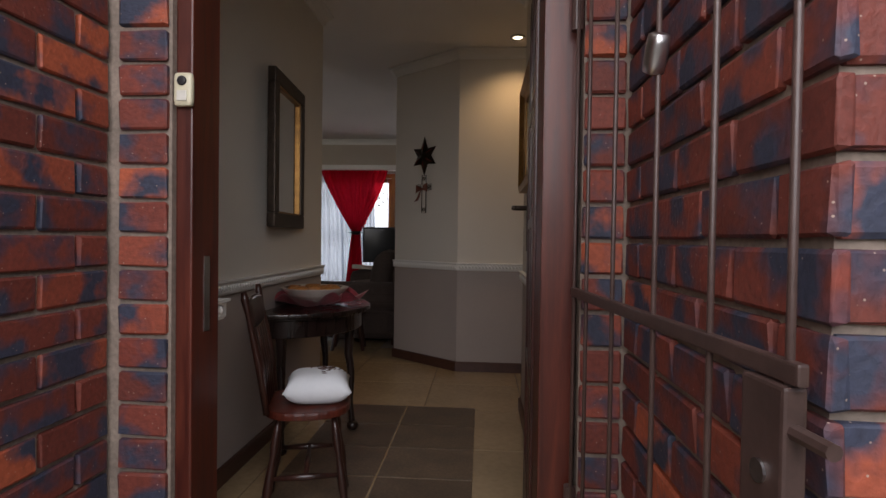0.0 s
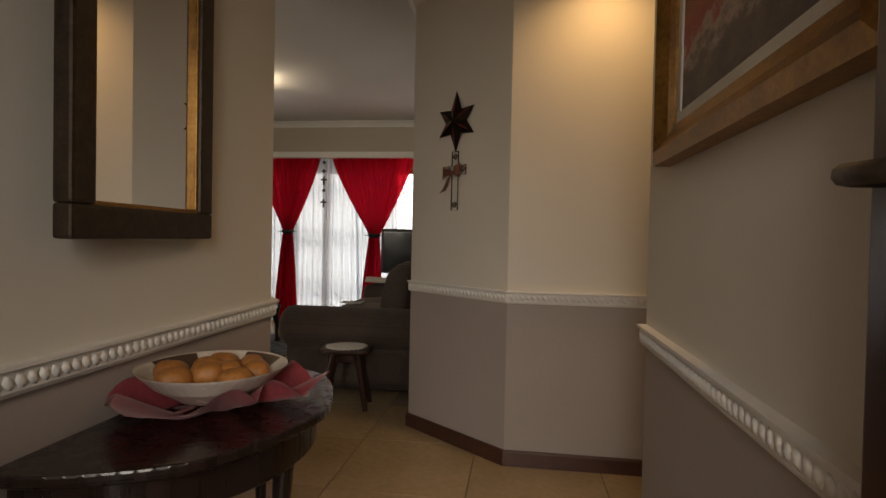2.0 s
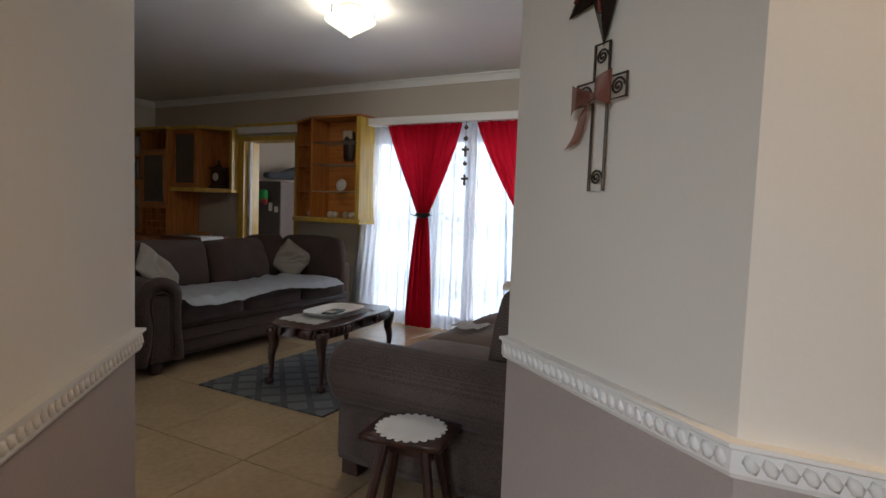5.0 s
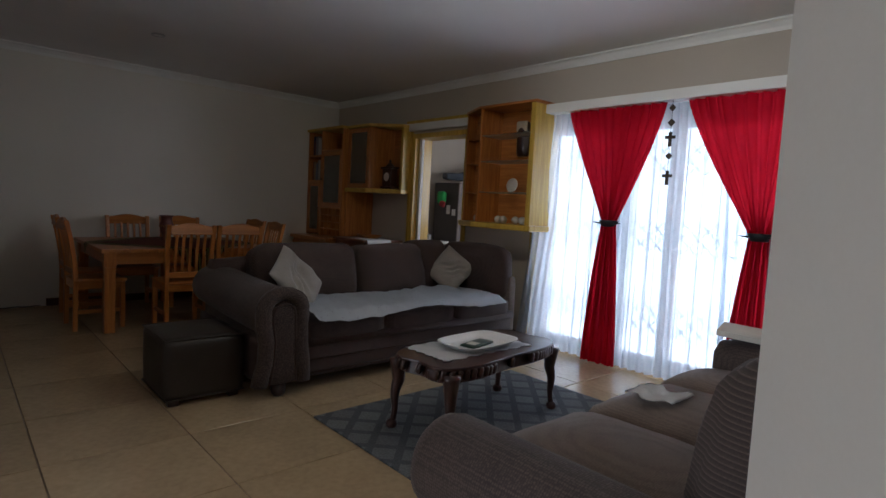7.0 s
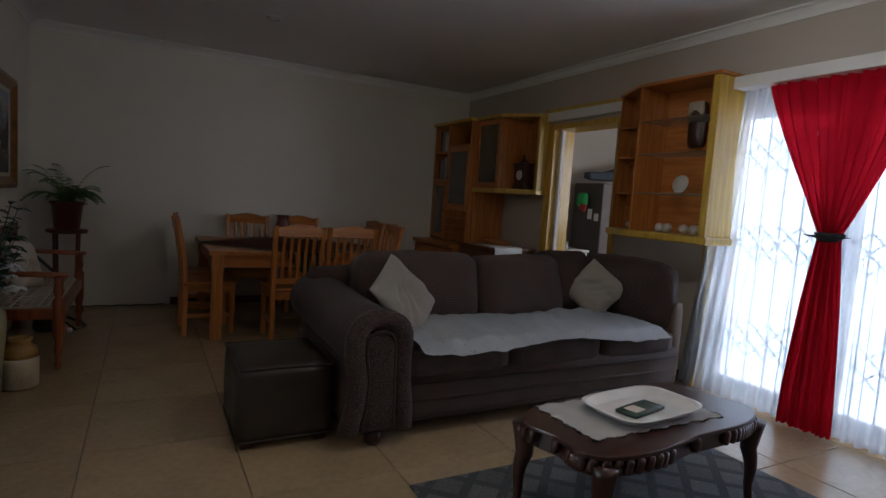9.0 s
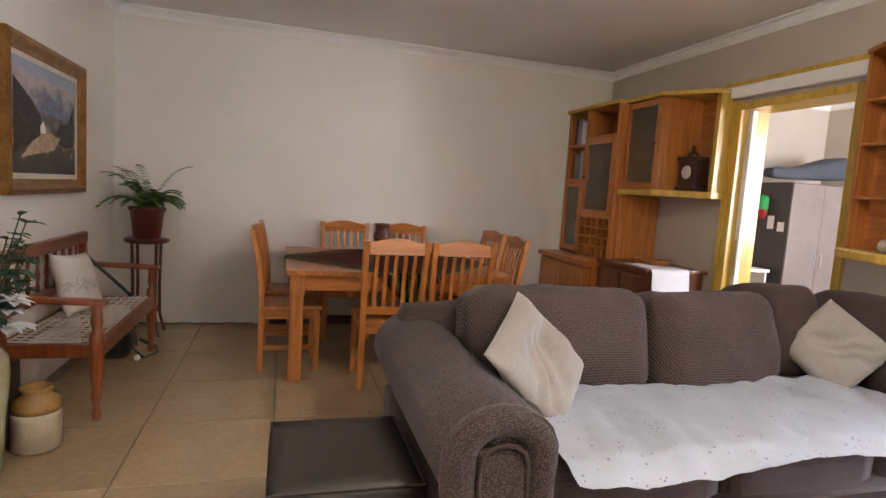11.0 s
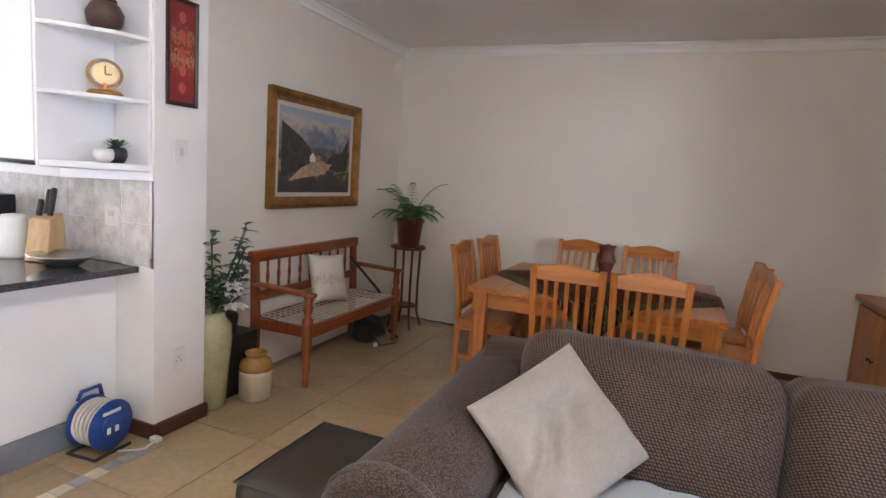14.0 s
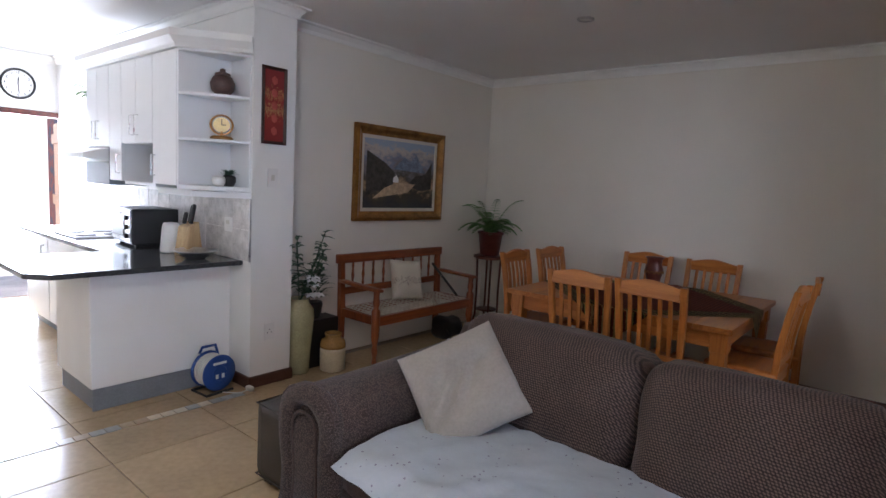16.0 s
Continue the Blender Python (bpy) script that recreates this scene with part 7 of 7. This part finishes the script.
wc = thing("wall_clock", pose(-3.52, 2.001, 2.33, 0, 0, 180), "round white wall clock with a dark rim", "clock")
part("rim", tube([(0.15 * math.cos(radians(k * 10)), -0.012, 0.15 * math.sin(radians(k * 10))) for k in range(36)], 0.012, 8, closed=True), BLACK, wc, smooth=True)
part("dial", lathe([(0.001, 0.006), (0.145, 0.006), (0.145, 0)], 36, m=pose(0, -0.001, 0, 90, 0, 0)), FLOWERWHITE, wc)
for k in range(12):
    a = radians(k * 30)
    cu = bpy.data.curves.new("numeral", "FONT")
    cu.body, cu.size, cu.align_x, cu.align_y, cu.extrude = str(12 if k == 0 else k), 0.035, "CENTER", "CENTER", 0.0005
    cu.materials.append(BLACK)
    nu = new("numeral", cu)
    nu.parent = wc
    nu.matrix_local = pose(0.115 * math.sin(a), -0.008, 0.115 * math.cos(a), 90, 0, 0)
for ln, a, w in ((0.07, 5, 0.005), (0.1, 175, 0.004)):
    part("pointer", joined(None, box(-w, w, -0.011, -0.009, 0, ln), pose(0, 0, 0, 0, a, 0)), BLACK, wc)
band = thing("mosaic_border", pose(0, 0, 0), "band of small cream and grey mosaic tiles", "tile border", kind="structure")


# ---- entrance ----
def entry_chair():
    c = thing("side_chair", pose(0.09, 3.8, 0, 0, 0, -75) @ Matrix.Diagonal((0.95, 0.84, 1.02, 1)), "dark glossy spindle-back chair with turned legs", "chair")
    outline = [(0.2 * math.copysign(abs(math.cos(k * math.pi / 16)) ** 0.7, math.cos(k * math.pi / 16)), 0.2 * math.copysign(abs(math.sin(k * math.pi / 16)) ** 0.8, math.sin(k * math.pi / 16))) for k in range(32)]
    part("seat", prism(outline, 0.415, 0.445, 0.01), MAHOGANY, c, "saddled red-brown seat")
    for sx in (-1, 1):
        for sy in (-1, 1):
            a, b = Vector((sx * 0.12, sy * 0.12, 0.416)), Vector((sx * 0.2, sy * 0.19, 0.0))
            pts = [a.lerp(b, k / 8) for k in range(9)]
            part("leg", tube(pts, 0.015, 10, radii=[0.012, 0.018, 0.022, 0.014, 0.02, 0.022, 0.015, 0.012, 0.014]), DARKWOOD, c, smooth=True)
        part("side_stretcher", tube([(sx * 0.165, -0.155, 0.2), (sx * 0.165, 0, 0.2), (sx * 0.165, 0.155, 0.2)], 0.01, 8, radii=[0.008, 0.014, 0.008]), DARKWOOD, c, smooth=True)
        part("back_post", tube([(sx * 0.17, -0.17, 0.44), (sx * 0.18, -0.2, 0.62), (sx * 0.19, -0.245, 0.8), (sx * 0.192, -0.26, 0.86), (sx * 0.193, -0.265, 0.885)], 0.014, 10, radii=[0.014, 0.019, 0.012, 0.018, 0.012]), DARKWOOD, c, smooth=True)
    part("cross_stretcher", tube([(-0.165, 0, 0.2), (0, 0, 0.2), (0.165, 0, 0.2)], 0.01, 8, radii=[0.008, 0.015, 0.008]), DARKWOOD, c, smooth=True)
    part("crest_rail", rounded(0.19, 0.014, 0.045, 0.012, 4, puff=(0, 0, 0.015), m=pose(0, -0.243, 0.8, 14, 0, 0)), DARKWOOD, c, smooth=True)
    for x in (-0.11, -0.055, 0, 0.055, 0.11):
        part("spindle", tube([(x, -0.175, 0.44), (x * 1.05, -0.2, 0.6), (x * 1.1, -0.235, 0.77)], 0.01, 8, radii=[0.008, 0.015, 0.008]), DARKWOOD, c, smooth=True)


entry_chair()
cus = thing("seat_cushion", pose(0.13, 3.8, 0.512, 0, 0, 15), "small white cushion with dark embroidered sprigs", "cushion")
part("pad", pillow(0.26, 0.26, 0.12, seed=3, crease=0.008, m=pose(0, 0, 0.0, 90, 0, 0)), THROW, cus, smooth=True)
bm = bmesh.new()
rnd = random.Random(5)
for k in range(40):
    a, r = rnd.uniform(0, 6.28), min(0.09, abs(rnd.gauss(0, 0.045)))
    x, y = r * math.cos(a) + 0.03, r * math.sin(a) + 0.02
    z = 0.062 * ((1 - (x / 0.13) ** 4) * (1 - (y / 0.13) ** 4)) ** 0.6
    bmesh.ops.create_icosphere(bm, subdivisions=1, radius=0.006, matrix=pose(x, y, z + 0.001, 0, 0, rnd.uniform(0, 180)) @ Matrix.Diagonal((2, 0.7, 0.3, 1)))
part("embroidery", bm, mat("brown_thread", (0.08, 0.04, 0.03), 0.8), cus, "dark stitched sprigs")["kind"] = "stuff"


EBONY = wood("ebonised_wood", (0.009, 0.005, 0.004), (0.022, 0.01, 0.008), 0.26, coat=0.3)


def hall_table():
    t = thing("hall_table", pose(MIRROR_X + 0.02, 4.74, 0) @ Matrix.Diagonal((1, 1, 0.973, 1)), "dark half-round hall table on slim cabriole legs against the wall", "table")

    def half_round(rx, ry, wave=0.0):
        """A half ellipse, flat along the wall, with a gently waved front."""
        pts = [(0.0, -ry)]
        for k in range(49):
            a = radians(-90 + 180 * k / 48)
            r = 1 + wave * math.cos(8 * a)
            pts.append((0.012 + rx * r * max(0, math.cos(a)) ** 0.9, ry * r * math.sin(a)))
        return pts + [(0.0, ry)]

    part("tabletop", prism(half_round(0.47, 0.485, 0.012), 0.718, 0.74, 0.006), EBONY, t, "polished near-black top")
    part("top_moulding", prism(half_round(0.45, 0.465, 0.012), 0.704, 0.717, 0.004, seg=1), EBONY, t)
    part("apron", prism(half_round(0.42, 0.435), 0.61, 0.703, 0.004, seg=1), EBONY, t)
    for x, y, way in ((0.12, -0.39, (0.5, -1)), (0.38, 0.0, (1, 0)), (0.12, 0.39, (0.5, 1))):
        part("leg", cabriole(0.66, 0.018, out=way, m=pose(x, y, 0)), EBONY, t, smooth=True)


hall_table()
def satin(u, v):
    """A cloth bunched round the bowl, its hem lifted in folds."""
    a, r = 2 * math.pi * u, v
    reach = 0.225 + 0.05 * math.sin(3 * a + 0.6) + 0.03 * math.sin(7 * a)
    z = 0.7225 + 0.15 * max(0, r - 0.45) * (0.35 + 0.65 * abs(math.sin(4.5 * a + 1.3 * math.sin(2 * a)))) + 0.012 * max(0, noise.noise(Vector((4 * math.cos(a), 4 * math.sin(a), 3 * r)))) * r
    return (-0.17 + r * reach * math.cos(a), 4.74 + r * 1.12 * reach * math.sin(a), z)


tagged(part("satin_cloth", sheet(96, 18, satin, thick=0.003), PINKCLOTH, smooth=True), "crumpled maroon satin cloth under the bowl", "cloth")
fb = thing("fruit_bowl", pose(-0.18, 4.76, 0.728), "wide cream pottery bowl with dark painted rim panels", "bowl")
part("bowl", lathe([(0.07, 0), (0.09, 0.006), (0.15, 0.045), (0.19, 0.085), (0.193, 0.09), (0.186, 0.088), (0.121, 0.043), (0.002, 0.016)], 40), CHINA, fb)
own = bmesh.new()
for k in range(40):
    a0, a1 = 2 * math.pi * k / 40, 2 * math.pi * (k + 1) / 40
    quad = [own.verts.new((r * math.cos(a), r * math.sin(a), z)) for r, z, a in ((0.185, 0.088, a0), (0.185, 0.088, a1), (0.12, 0.045, a1), (0.12, 0.045, a0))]
    f = own.faces.new(quad)
    f.material_index = 1 if (k // 5) % 2 else 0
    own.faces.new([own.verts.new((r * math.cos(a), r * math.sin(a), z)) for r, z, a in ((0.12, 0.045, a0), (0.12, 0.045, a1), (0.001, 0.02, a1), (0.001, 0.02, a0))]).material_index = 1
bmesh.ops.remove_doubles(own, verts=own.verts[:], dist=1e-5)
part("inner_glaze", own, [CHINA, mat("brown_glaze", (0.08, 0.045, 0.03), 0.3)], fb, "cream and dark brown glazed panels", smooth=True)
rnd = random.Random(8)
for k in range(9):
    a, r = k * 2.4, 0.035 + 0.075 * (k > 2)
    g = thing("gourd", pose(-0.18 + r * math.cos(a), 4.76 + r * math.sin(a), 0.728 + (0.066 if k > 2 else 0.07)), "golden brown dried gourd in the bowl", "gourd", "gourds in the bowl")
    part("skin", rounded(0.045, 0.036, 0.034, 0.032, 5, wob=0.006, seed=k * 1.7, m=pose(0, 0, 0, 0, 0, rnd.uniform(0, 180))), POTATO, g, smooth=True)

mir = thing("wall_mirror", pose(MIRROR_X + 0.022, 4.68, 1.565, 0, 0, -85.8), "tall mirror in a dark mottled frame with gilt edges", "mirror")
w, h = 0.6, 0.82
for x0, x1, z0, z1 in ((-w / 2, w / 2, -h / 2, -h / 2 + 0.075), (-w / 2, w / 2, h / 2 - 0.075, h / 2), (-w / 2, -w / 2 + 0.075, -h / 2 + 0.075, h / 2 - 0.075), (w / 2 - 0.075, w / 2, -h / 2 + 0.075, h / 2 - 0.075)):
    part("frame_side", box(x0, x1, 0.001, 0.045, z0, z1, 0.008), IRON, mir)
for x0, x1, z0, z1 in ((-0.228, 0.228, -0.338, -0.325), (-0.228, 0.228, 0.325, 0.338), (-0.228, -0.215, -0.325, 0.325), (0.215, 0.228, -0.325, 0.325)):
    part("gilt_edge", box(x0, x1, 0.001, 0.036, z0, z1, 0.003), GILT, mir, "thin gilt inner edge")
part("glass", box(-0.226, 0.226, 0.004, 0.02, -0.336, 0.336), MIRROR, mir, "silvered mirror glass")

framed("harvest_painting", pose(RIGHT_X, 4.49, 1.695, 0, 0, 90), 1.0, 0.62, 0.095, 0.055, GILT, STILLLIFE, "red harvest still life in a wide gilt frame", LINEN)

# wall ornaments on the angled wall
WAY = Vector((0.575 - EAST, 6.24 - 6.74, 0)).normalized()
OUT = math.degrees(math.atan2(WAY.y, WAY.x))
SPOT = Vector((EAST, 6.74, 0)) + WAY * 0.39
star = thing("metal_star", pose(SPOT.x, SPOT.y, 1.828, 0, 0, OUT) @ Matrix.Diagonal((1.02, 1, 0.95, 1)), "six-pointed dark metal star with red insets", "wall ornament")
own = bmesh.new()
tip, inn = [], []
mid = own.verts.new((0, -0.045, 0))
for k in range(6):
    a = radians(90 + k * 60)
    r = 0.185 if k in (0, 3) else 0.16
    tip.append(own.verts.new((r * math.cos(a), -0.012, r * math.sin(a))))
    b = radians(120 + k * 60)
    inn.append(own.verts.new((0.084 * math.cos(b), -0.014, 0.084 * math.sin(b))))
for k in range(6):
    own.faces.new((mid, tip[k], inn[k])), own.faces.new((mid, inn[k - 1], tip[k]))
bmesh.ops.solidify(own, geom=own.faces[:], thickness=0.004)
part("plate", own, IRON, star)
ENAMEL = mat("red_enamel", (0.14, 0.012, 0.012), 0.35)
for k in range(6):
    a = radians(90 + k * 60)
    part("rib", tube([(0.05 * math.cos(a), -0.04, 0.05 * math.sin(a)), (0.11 * math.cos(a), -0.027, 0.11 * math.sin(a))], 0.004, 5), ENAMEL, star, "dull red enamel rib")
wire = thing("wire_cross", pose(SPOT.x, SPOT.y, 1.33, 0, 0, OUT) @ Matrix.Diagonal((1.15, 1.0, 1.0, 1)), "bent wire cross with spirals and a rust ribbon bow", "wall ornament")
bars = [[(-0.022, 0), (0.022, 0), (0.022, 0.2), (0.075, 0.2), (0.075, 0.25), (0.022, 0.25), (0.022, 0.33), (-0.022, 0.33), (-0.022, 0.25), (-0.075, 0.25), (-0.075, 0.2), (-0.022, 0.2)]]
part("outline_wire", tube([(x, -0.014, z) for x, z in bars[0]], 0.0035, 6, closed=True), IRON, wire)
for cx, cz, r in ((0, 0.03, 0.018), (0, 0.3, 0.018), (0.05, 0.225, 0.02), (-0.05, 0.225, 0.02)):
    part("spiral", tube([(cx + r * (1 - k / 26) * math.cos(k * 0.55), -0.014, cz + r * (1 - k / 26) * math.sin(k * 0.55)) for k in range(24)], 0.0025, 5), IRON, wire)
part("hook", tube([(0, -0.014, 0.33), (0.004, -0.012, 0.345), (0, -0.006, 0.36)], 0.0025, 5), IRON, wire)
bow = part("bow_loop", sheet(10, 8, lambda u, v: (-0.075 + 0.08 * u, -0.03 - 0.02 * math.sin(u * 3.1) , 0.21 + 0.035 * (v - 0.5) * (1.2 - u) * 2), thick=0.001), RIBBON, wire, "sheer rust ribbon loop", smooth=True)
part("bow_loop", sheet(10, 8, lambda u, v: (0.0 + 0.05 * u, -0.03 - 0.018 * math.sin(u * 3.1), 0.222 + 0.03 * (v - 0.5) * (0.3 + u) * 2), thick=0.001), RIBBON, wire, smooth=True)
part("bow_tail", sheet(6, 12, lambda u, v: (-0.005 - 0.075 * v + 0.03 * (u - 0.5) * (0.5 + v), -0.026 - 0.006 * math.sin(v * 6), 0.21 - 0.11 * v + 0.012 * u), thick=0.001), RIBBON, wire, "hanging ribbon tail", smooth=True)

DOORWOOD = wood("dark_mahogany_door", (0.024, 0.005, 0.004), (0.055, 0.011, 0.007), 0.32, coat=0.12)
# front door, frame and gate
fr = thing("door_frame_front", pose(0, 0, 0), "dark red mahogany frame of the front door", "door frame", kind="structure")
for x0, x1 in ((-0.004, 0.04), (0.922, 1.006)):
    part("jamb", box(x0, x1, FRONT + 0.02, FRONT + 0.165, 0, 2.14, 0.005), MAHOGANY, fr)
part("head", box(0.041, 0.921, FRONT + 0.02, FRONT + 0.165, 2.06, 2.14, 0.005), MAHOGANY, fr)
part("sill", box(0.042, 0.918, FRONT + 0.0, FRONT + 0.16, -0.01, 0.015, 0.004), MAHOGANY, fr)
part("strike_plate", box(0.0401, 0.0415, FRONT + 0.08, FRONT + 0.11, 0.85, 1.05), STEEL, fr, "narrow steel strike plate")
dr_ = thing("door_1", pose(0.915, FRONT + 0.175, 0, 0, 0, 86.5), "mahogany front door with patterned glass panes, standing open", "door", kind="structure")
W, T = 0.81, 0.042
for x0, x1 in ((0, 0.11), (W - 0.11, W)):
    part("stile", box(x0, x1, -T, 0, 0.015, 2.04, 0.005), DOORWOOD, dr_)
part("mullion", box(W / 2 - 0.025, W / 2 + 0.025, -T + 0.003, -0.003, 0.25, 1.93, 0.004), DOORWOOD, dr_)
for z0, z1 in ((0.015, 0.25), (0.64, 0.68), (1.145, 1.185), (1.55, 1.59), (1.93, 2.04)):
    part("rail", box(0.11, W - 0.11, -T + 0.002, -0.002, z0, z1, 0.004), DOORWOOD, dr_)
for x0, x1 in ((0.108, W / 2 - 0.023), (W / 2 + 0.023, W - 0.108)):
    for z0, z1 in ((0.248, 0.642), (0.678, 1.147), (1.183, 1.552), (1.588, 1.932)):
        part("pane", box(x0, x1, -T / 2 - 0.003, -T / 2 + 0.003, z0, z1), AMBER, dr_, "patterned brownish glass pane")
for s in (-T - 0.002, 0.002):
    part("lock_plate", box(W - 0.085, W - 0.04, min(s, s * 0.9) - 0.002, max(s, s * 0.9) + 0.002, 1.06, 1.3, 0.002), IRON, dr_)
part("handle", tube([(W - 0.062, 0.004, 1.235), (W - 0.062, 0.045, 1.235), (W - 0.07, 0.055, 1.235), (W - 0.16, 0.055, 1.23)], 0.01, 8), IRON, dr_, "dark bronze lever handle", smooth=True)

bell = thing("door_bell", pose(0.024, FRONT + 0.018, 1.472), "small cream door bell with a lens and a push", "door bell")
part("case", rounded(0.024, 0.011, 0.042, 0.009, 5, m=pose(0, -0.011, 0.0)), CREAMPLASTIC, bell, smooth=True)
part("lens", lathe([(0.012, 0), (0.012, 0.004), (0.009, 0.006), (0.001, 0.004)], 18, m=pose(0, -0.021, 0.02, 90, 0, 0)), BLACK, bell, smooth=True)
part("push", box(-0.013, 0.013, -0.025, -0.021, -0.03, -0.004, 0.002), CABLE, bell)

gate = thing("security_gate", pose(0.996, FRONT - 0.025, 0, 0, 0, -84.5), "brown painted steel security gate swung open against the brick wall", "gate")
for x in (0.0, 0.1, 0.27, 0.46, 0.63, 0.78):
    part("bar", tube([(x, 0, 0.06), (x, 0, 2.06)], 0.0045, 8), GATEPAINT, gate, smooth=True)
for z in (0.06, 0.985, 2.06):
    part("rail", box(-0.01, 0.8, -0.006, 0.006, z - 0.011, z + 0.011, 0.003), GATEPAINT, gate)
part("hinge", lathe([(0.014, 0), (0.014, 0.12)], 12, m=pose(-0.012, 0, 0.4)), GATEPAINT, gate)
part("hinge", lathe([(0.014, 0), (0.014, 0.12)], 12, m=pose(-0.012, 0, 1.6)), GATEPAINT, gate)
lock = part("lock_box", box(0.72, 0.79, -0.012, 0.012, 0.83, 0.972, 0.004), GATEPAINT, gate)
part("bolt", tube([(0.79, 0, 0.93), (0.84, 0, 0.93)], 0.008, 8), GATEPAINT, lock)
part("keyhole", lathe([(0.012, 0), (0.012, 0.003), (0.001, 0.003)], 12, m=pose(0.755, -0.012, 0.88, 90, 0, 0)), STEEL, lock)
part("catch", rounded(0.02, 0.014, 0.03, 0.008, 3, m=pose(0.46, -0.004, 1.39, 0, 25, 0)), STEEL, gate, "shiny steel catch", smooth=True)

sw = thing("light_switch", pose(MIRROR_X, 3.6, 1.46), "cream wall plate with two rocker switches", "light switch")
part("plate", box(0.001, 0.009, -0.04, 0.04, -0.06, 0.06, 0.003), CREAMPLASTIC, sw)
for y in (-0.016, 0.016):
    part("rocker", box(0.009, 0.013, y - 0.008, y + 0.008, -0.012, 0.012, 0.002), FLOWERWHITE, sw)


# ---- pieces of floors and walls ----
def piece_mesh(name, w, d, h, bevel, material, rough=0.0, seed=0):
    bm = box(-w / 2, w / 2, -d / 2, d / 2, -h / 2, h / 2, bevel, seg=1)
    if rough:
        rnd_ = random.Random(seed)
        for v in bm.verts:
            v.co += Vector([rnd_.uniform(-rough, rough) for _ in range(3)])
    me = bpy.data.meshes.new(name)
    bm.to_mesh(me)
    bm.free()
    me.materials.append(material)
    return me


def lay(name, me, parent, m):
    ob = new(name, me)
    ob.parent = parent
    ob.matrix_local = m
    return ob


PITCH = 0.65
tile = piece_mesh("tile", PITCH - 0.006, PITCH - 0.006, 0.012, 0.0015, TILE)
for i in range(-9, 7):
    for j in range(-8, 6):
        x, y = -1.21 + PITCH * i, 7.445 + PITCH * j
        if -7.2 < x < 3.3 and 2.2 < y < 10.9 and not (x > -0.5 and y > 7.2) and not (x < -4.4 and y < 5.5):
            lay("tile", tile, floor, pose(x, y, -0.006))
slab = piece_mesh("slate_tile", 0.44, 0.355, 0.006, 0.0015, BROWNSLATE)
for i in range(2):
    for j in range(5):
        lay("slate_tile", slab, floor, pose(0.08 + 0.45 * i, 5.045 - 0.365 * j, 0.0015))
tones_m = [mat("mosaic_" + w, c, 0.35, random_tone=0.1) for w, c in (("cream", (0.55, 0.47, 0.34)), ("grey", (0.3, 0.29, 0.27)), ("tan", (0.38, 0.27, 0.16)))]
small = [piece_mesh("mosaic_tile", 0.074, 0.068, 0.006, 0.001, t_) for t_ in tones_m]
rnd = random.Random(17)
for k in range(34):
    lay("mosaic_tile", small[rnd.choice((0, 0, 1, 2))], band, pose(-3.84 + k * 0.078, 6.055, 0.0012))

BH, COURSE = 0.074, 0.086
stretcher = [piece_mesh("brick", 0.212, 0.02, BH, 0.004, BRICK, 0.0022, k) for k in range(4)]
header = [piece_mesh("brick", 0.1, 0.02, BH, 0.004, BRICK, 0.0022, k + 9) for k in range(4)]
rnd = random.Random(23)
for c in range(33):
    z = -0.14 + c * COURSE
    odd = c % 2
    # faces of the front wall beside the frame
    lay("brick", header[rnd.randrange(4)], PORCH["front_left"], pose(-0.075, FRONT, z) @ Matrix.Diagonal((1.25, 1, 1, 1)))
    lay("brick", header[rnd.randrange(4)], PORCH["front_right"], pose(1.064, FRONT, z) @ Matrix.Diagonal((0.95, 1, 1, 1)))
    # left return
    y = FRONT - 0.012 - (0.106 if odd else 0.05)
    lay("brick", (stretcher if odd else header)[rnd.randrange(4)], PORCH["side_left"], pose(-0.172, y, z, 0, 0, 90))
    y -= 0.106 if odd else 0.05
    for k in range(2):
        lay("brick", stretcher[rnd.randrange(4)], PORCH["side_left"], pose(-0.172, y - 0.118 - k * 0.224, z, 0, 0, 90))
    # right return and its end
    y = FRONT - 0.012
    for k in range(4):
        short = (odd and k == 3) or (not odd and k == 0)
        w = 0.1 if short else 0.212
        lay("brick", (header if short else stretcher)[rnd.randrange(4)], PORCH["side_right"], pose(1.127, y - w / 2, z, 0, 0, 90))
        y -= w + 0.012
    lay("brick", (stretcher if odd else header)[rnd.randrange(4)], PORCH["side_right"], pose(1.127 + (0.106 if odd else 0.05), 2.202, z))
    lay("brick", (header if odd else stretcher)[rnd.randrange(4)], PORCH["side_right"], pose(1.127 + (0.275 if odd else 0.22) - 0.0, 2.202, z) @ Matrix.Diagonal((0.9, 1, 1, 1)))
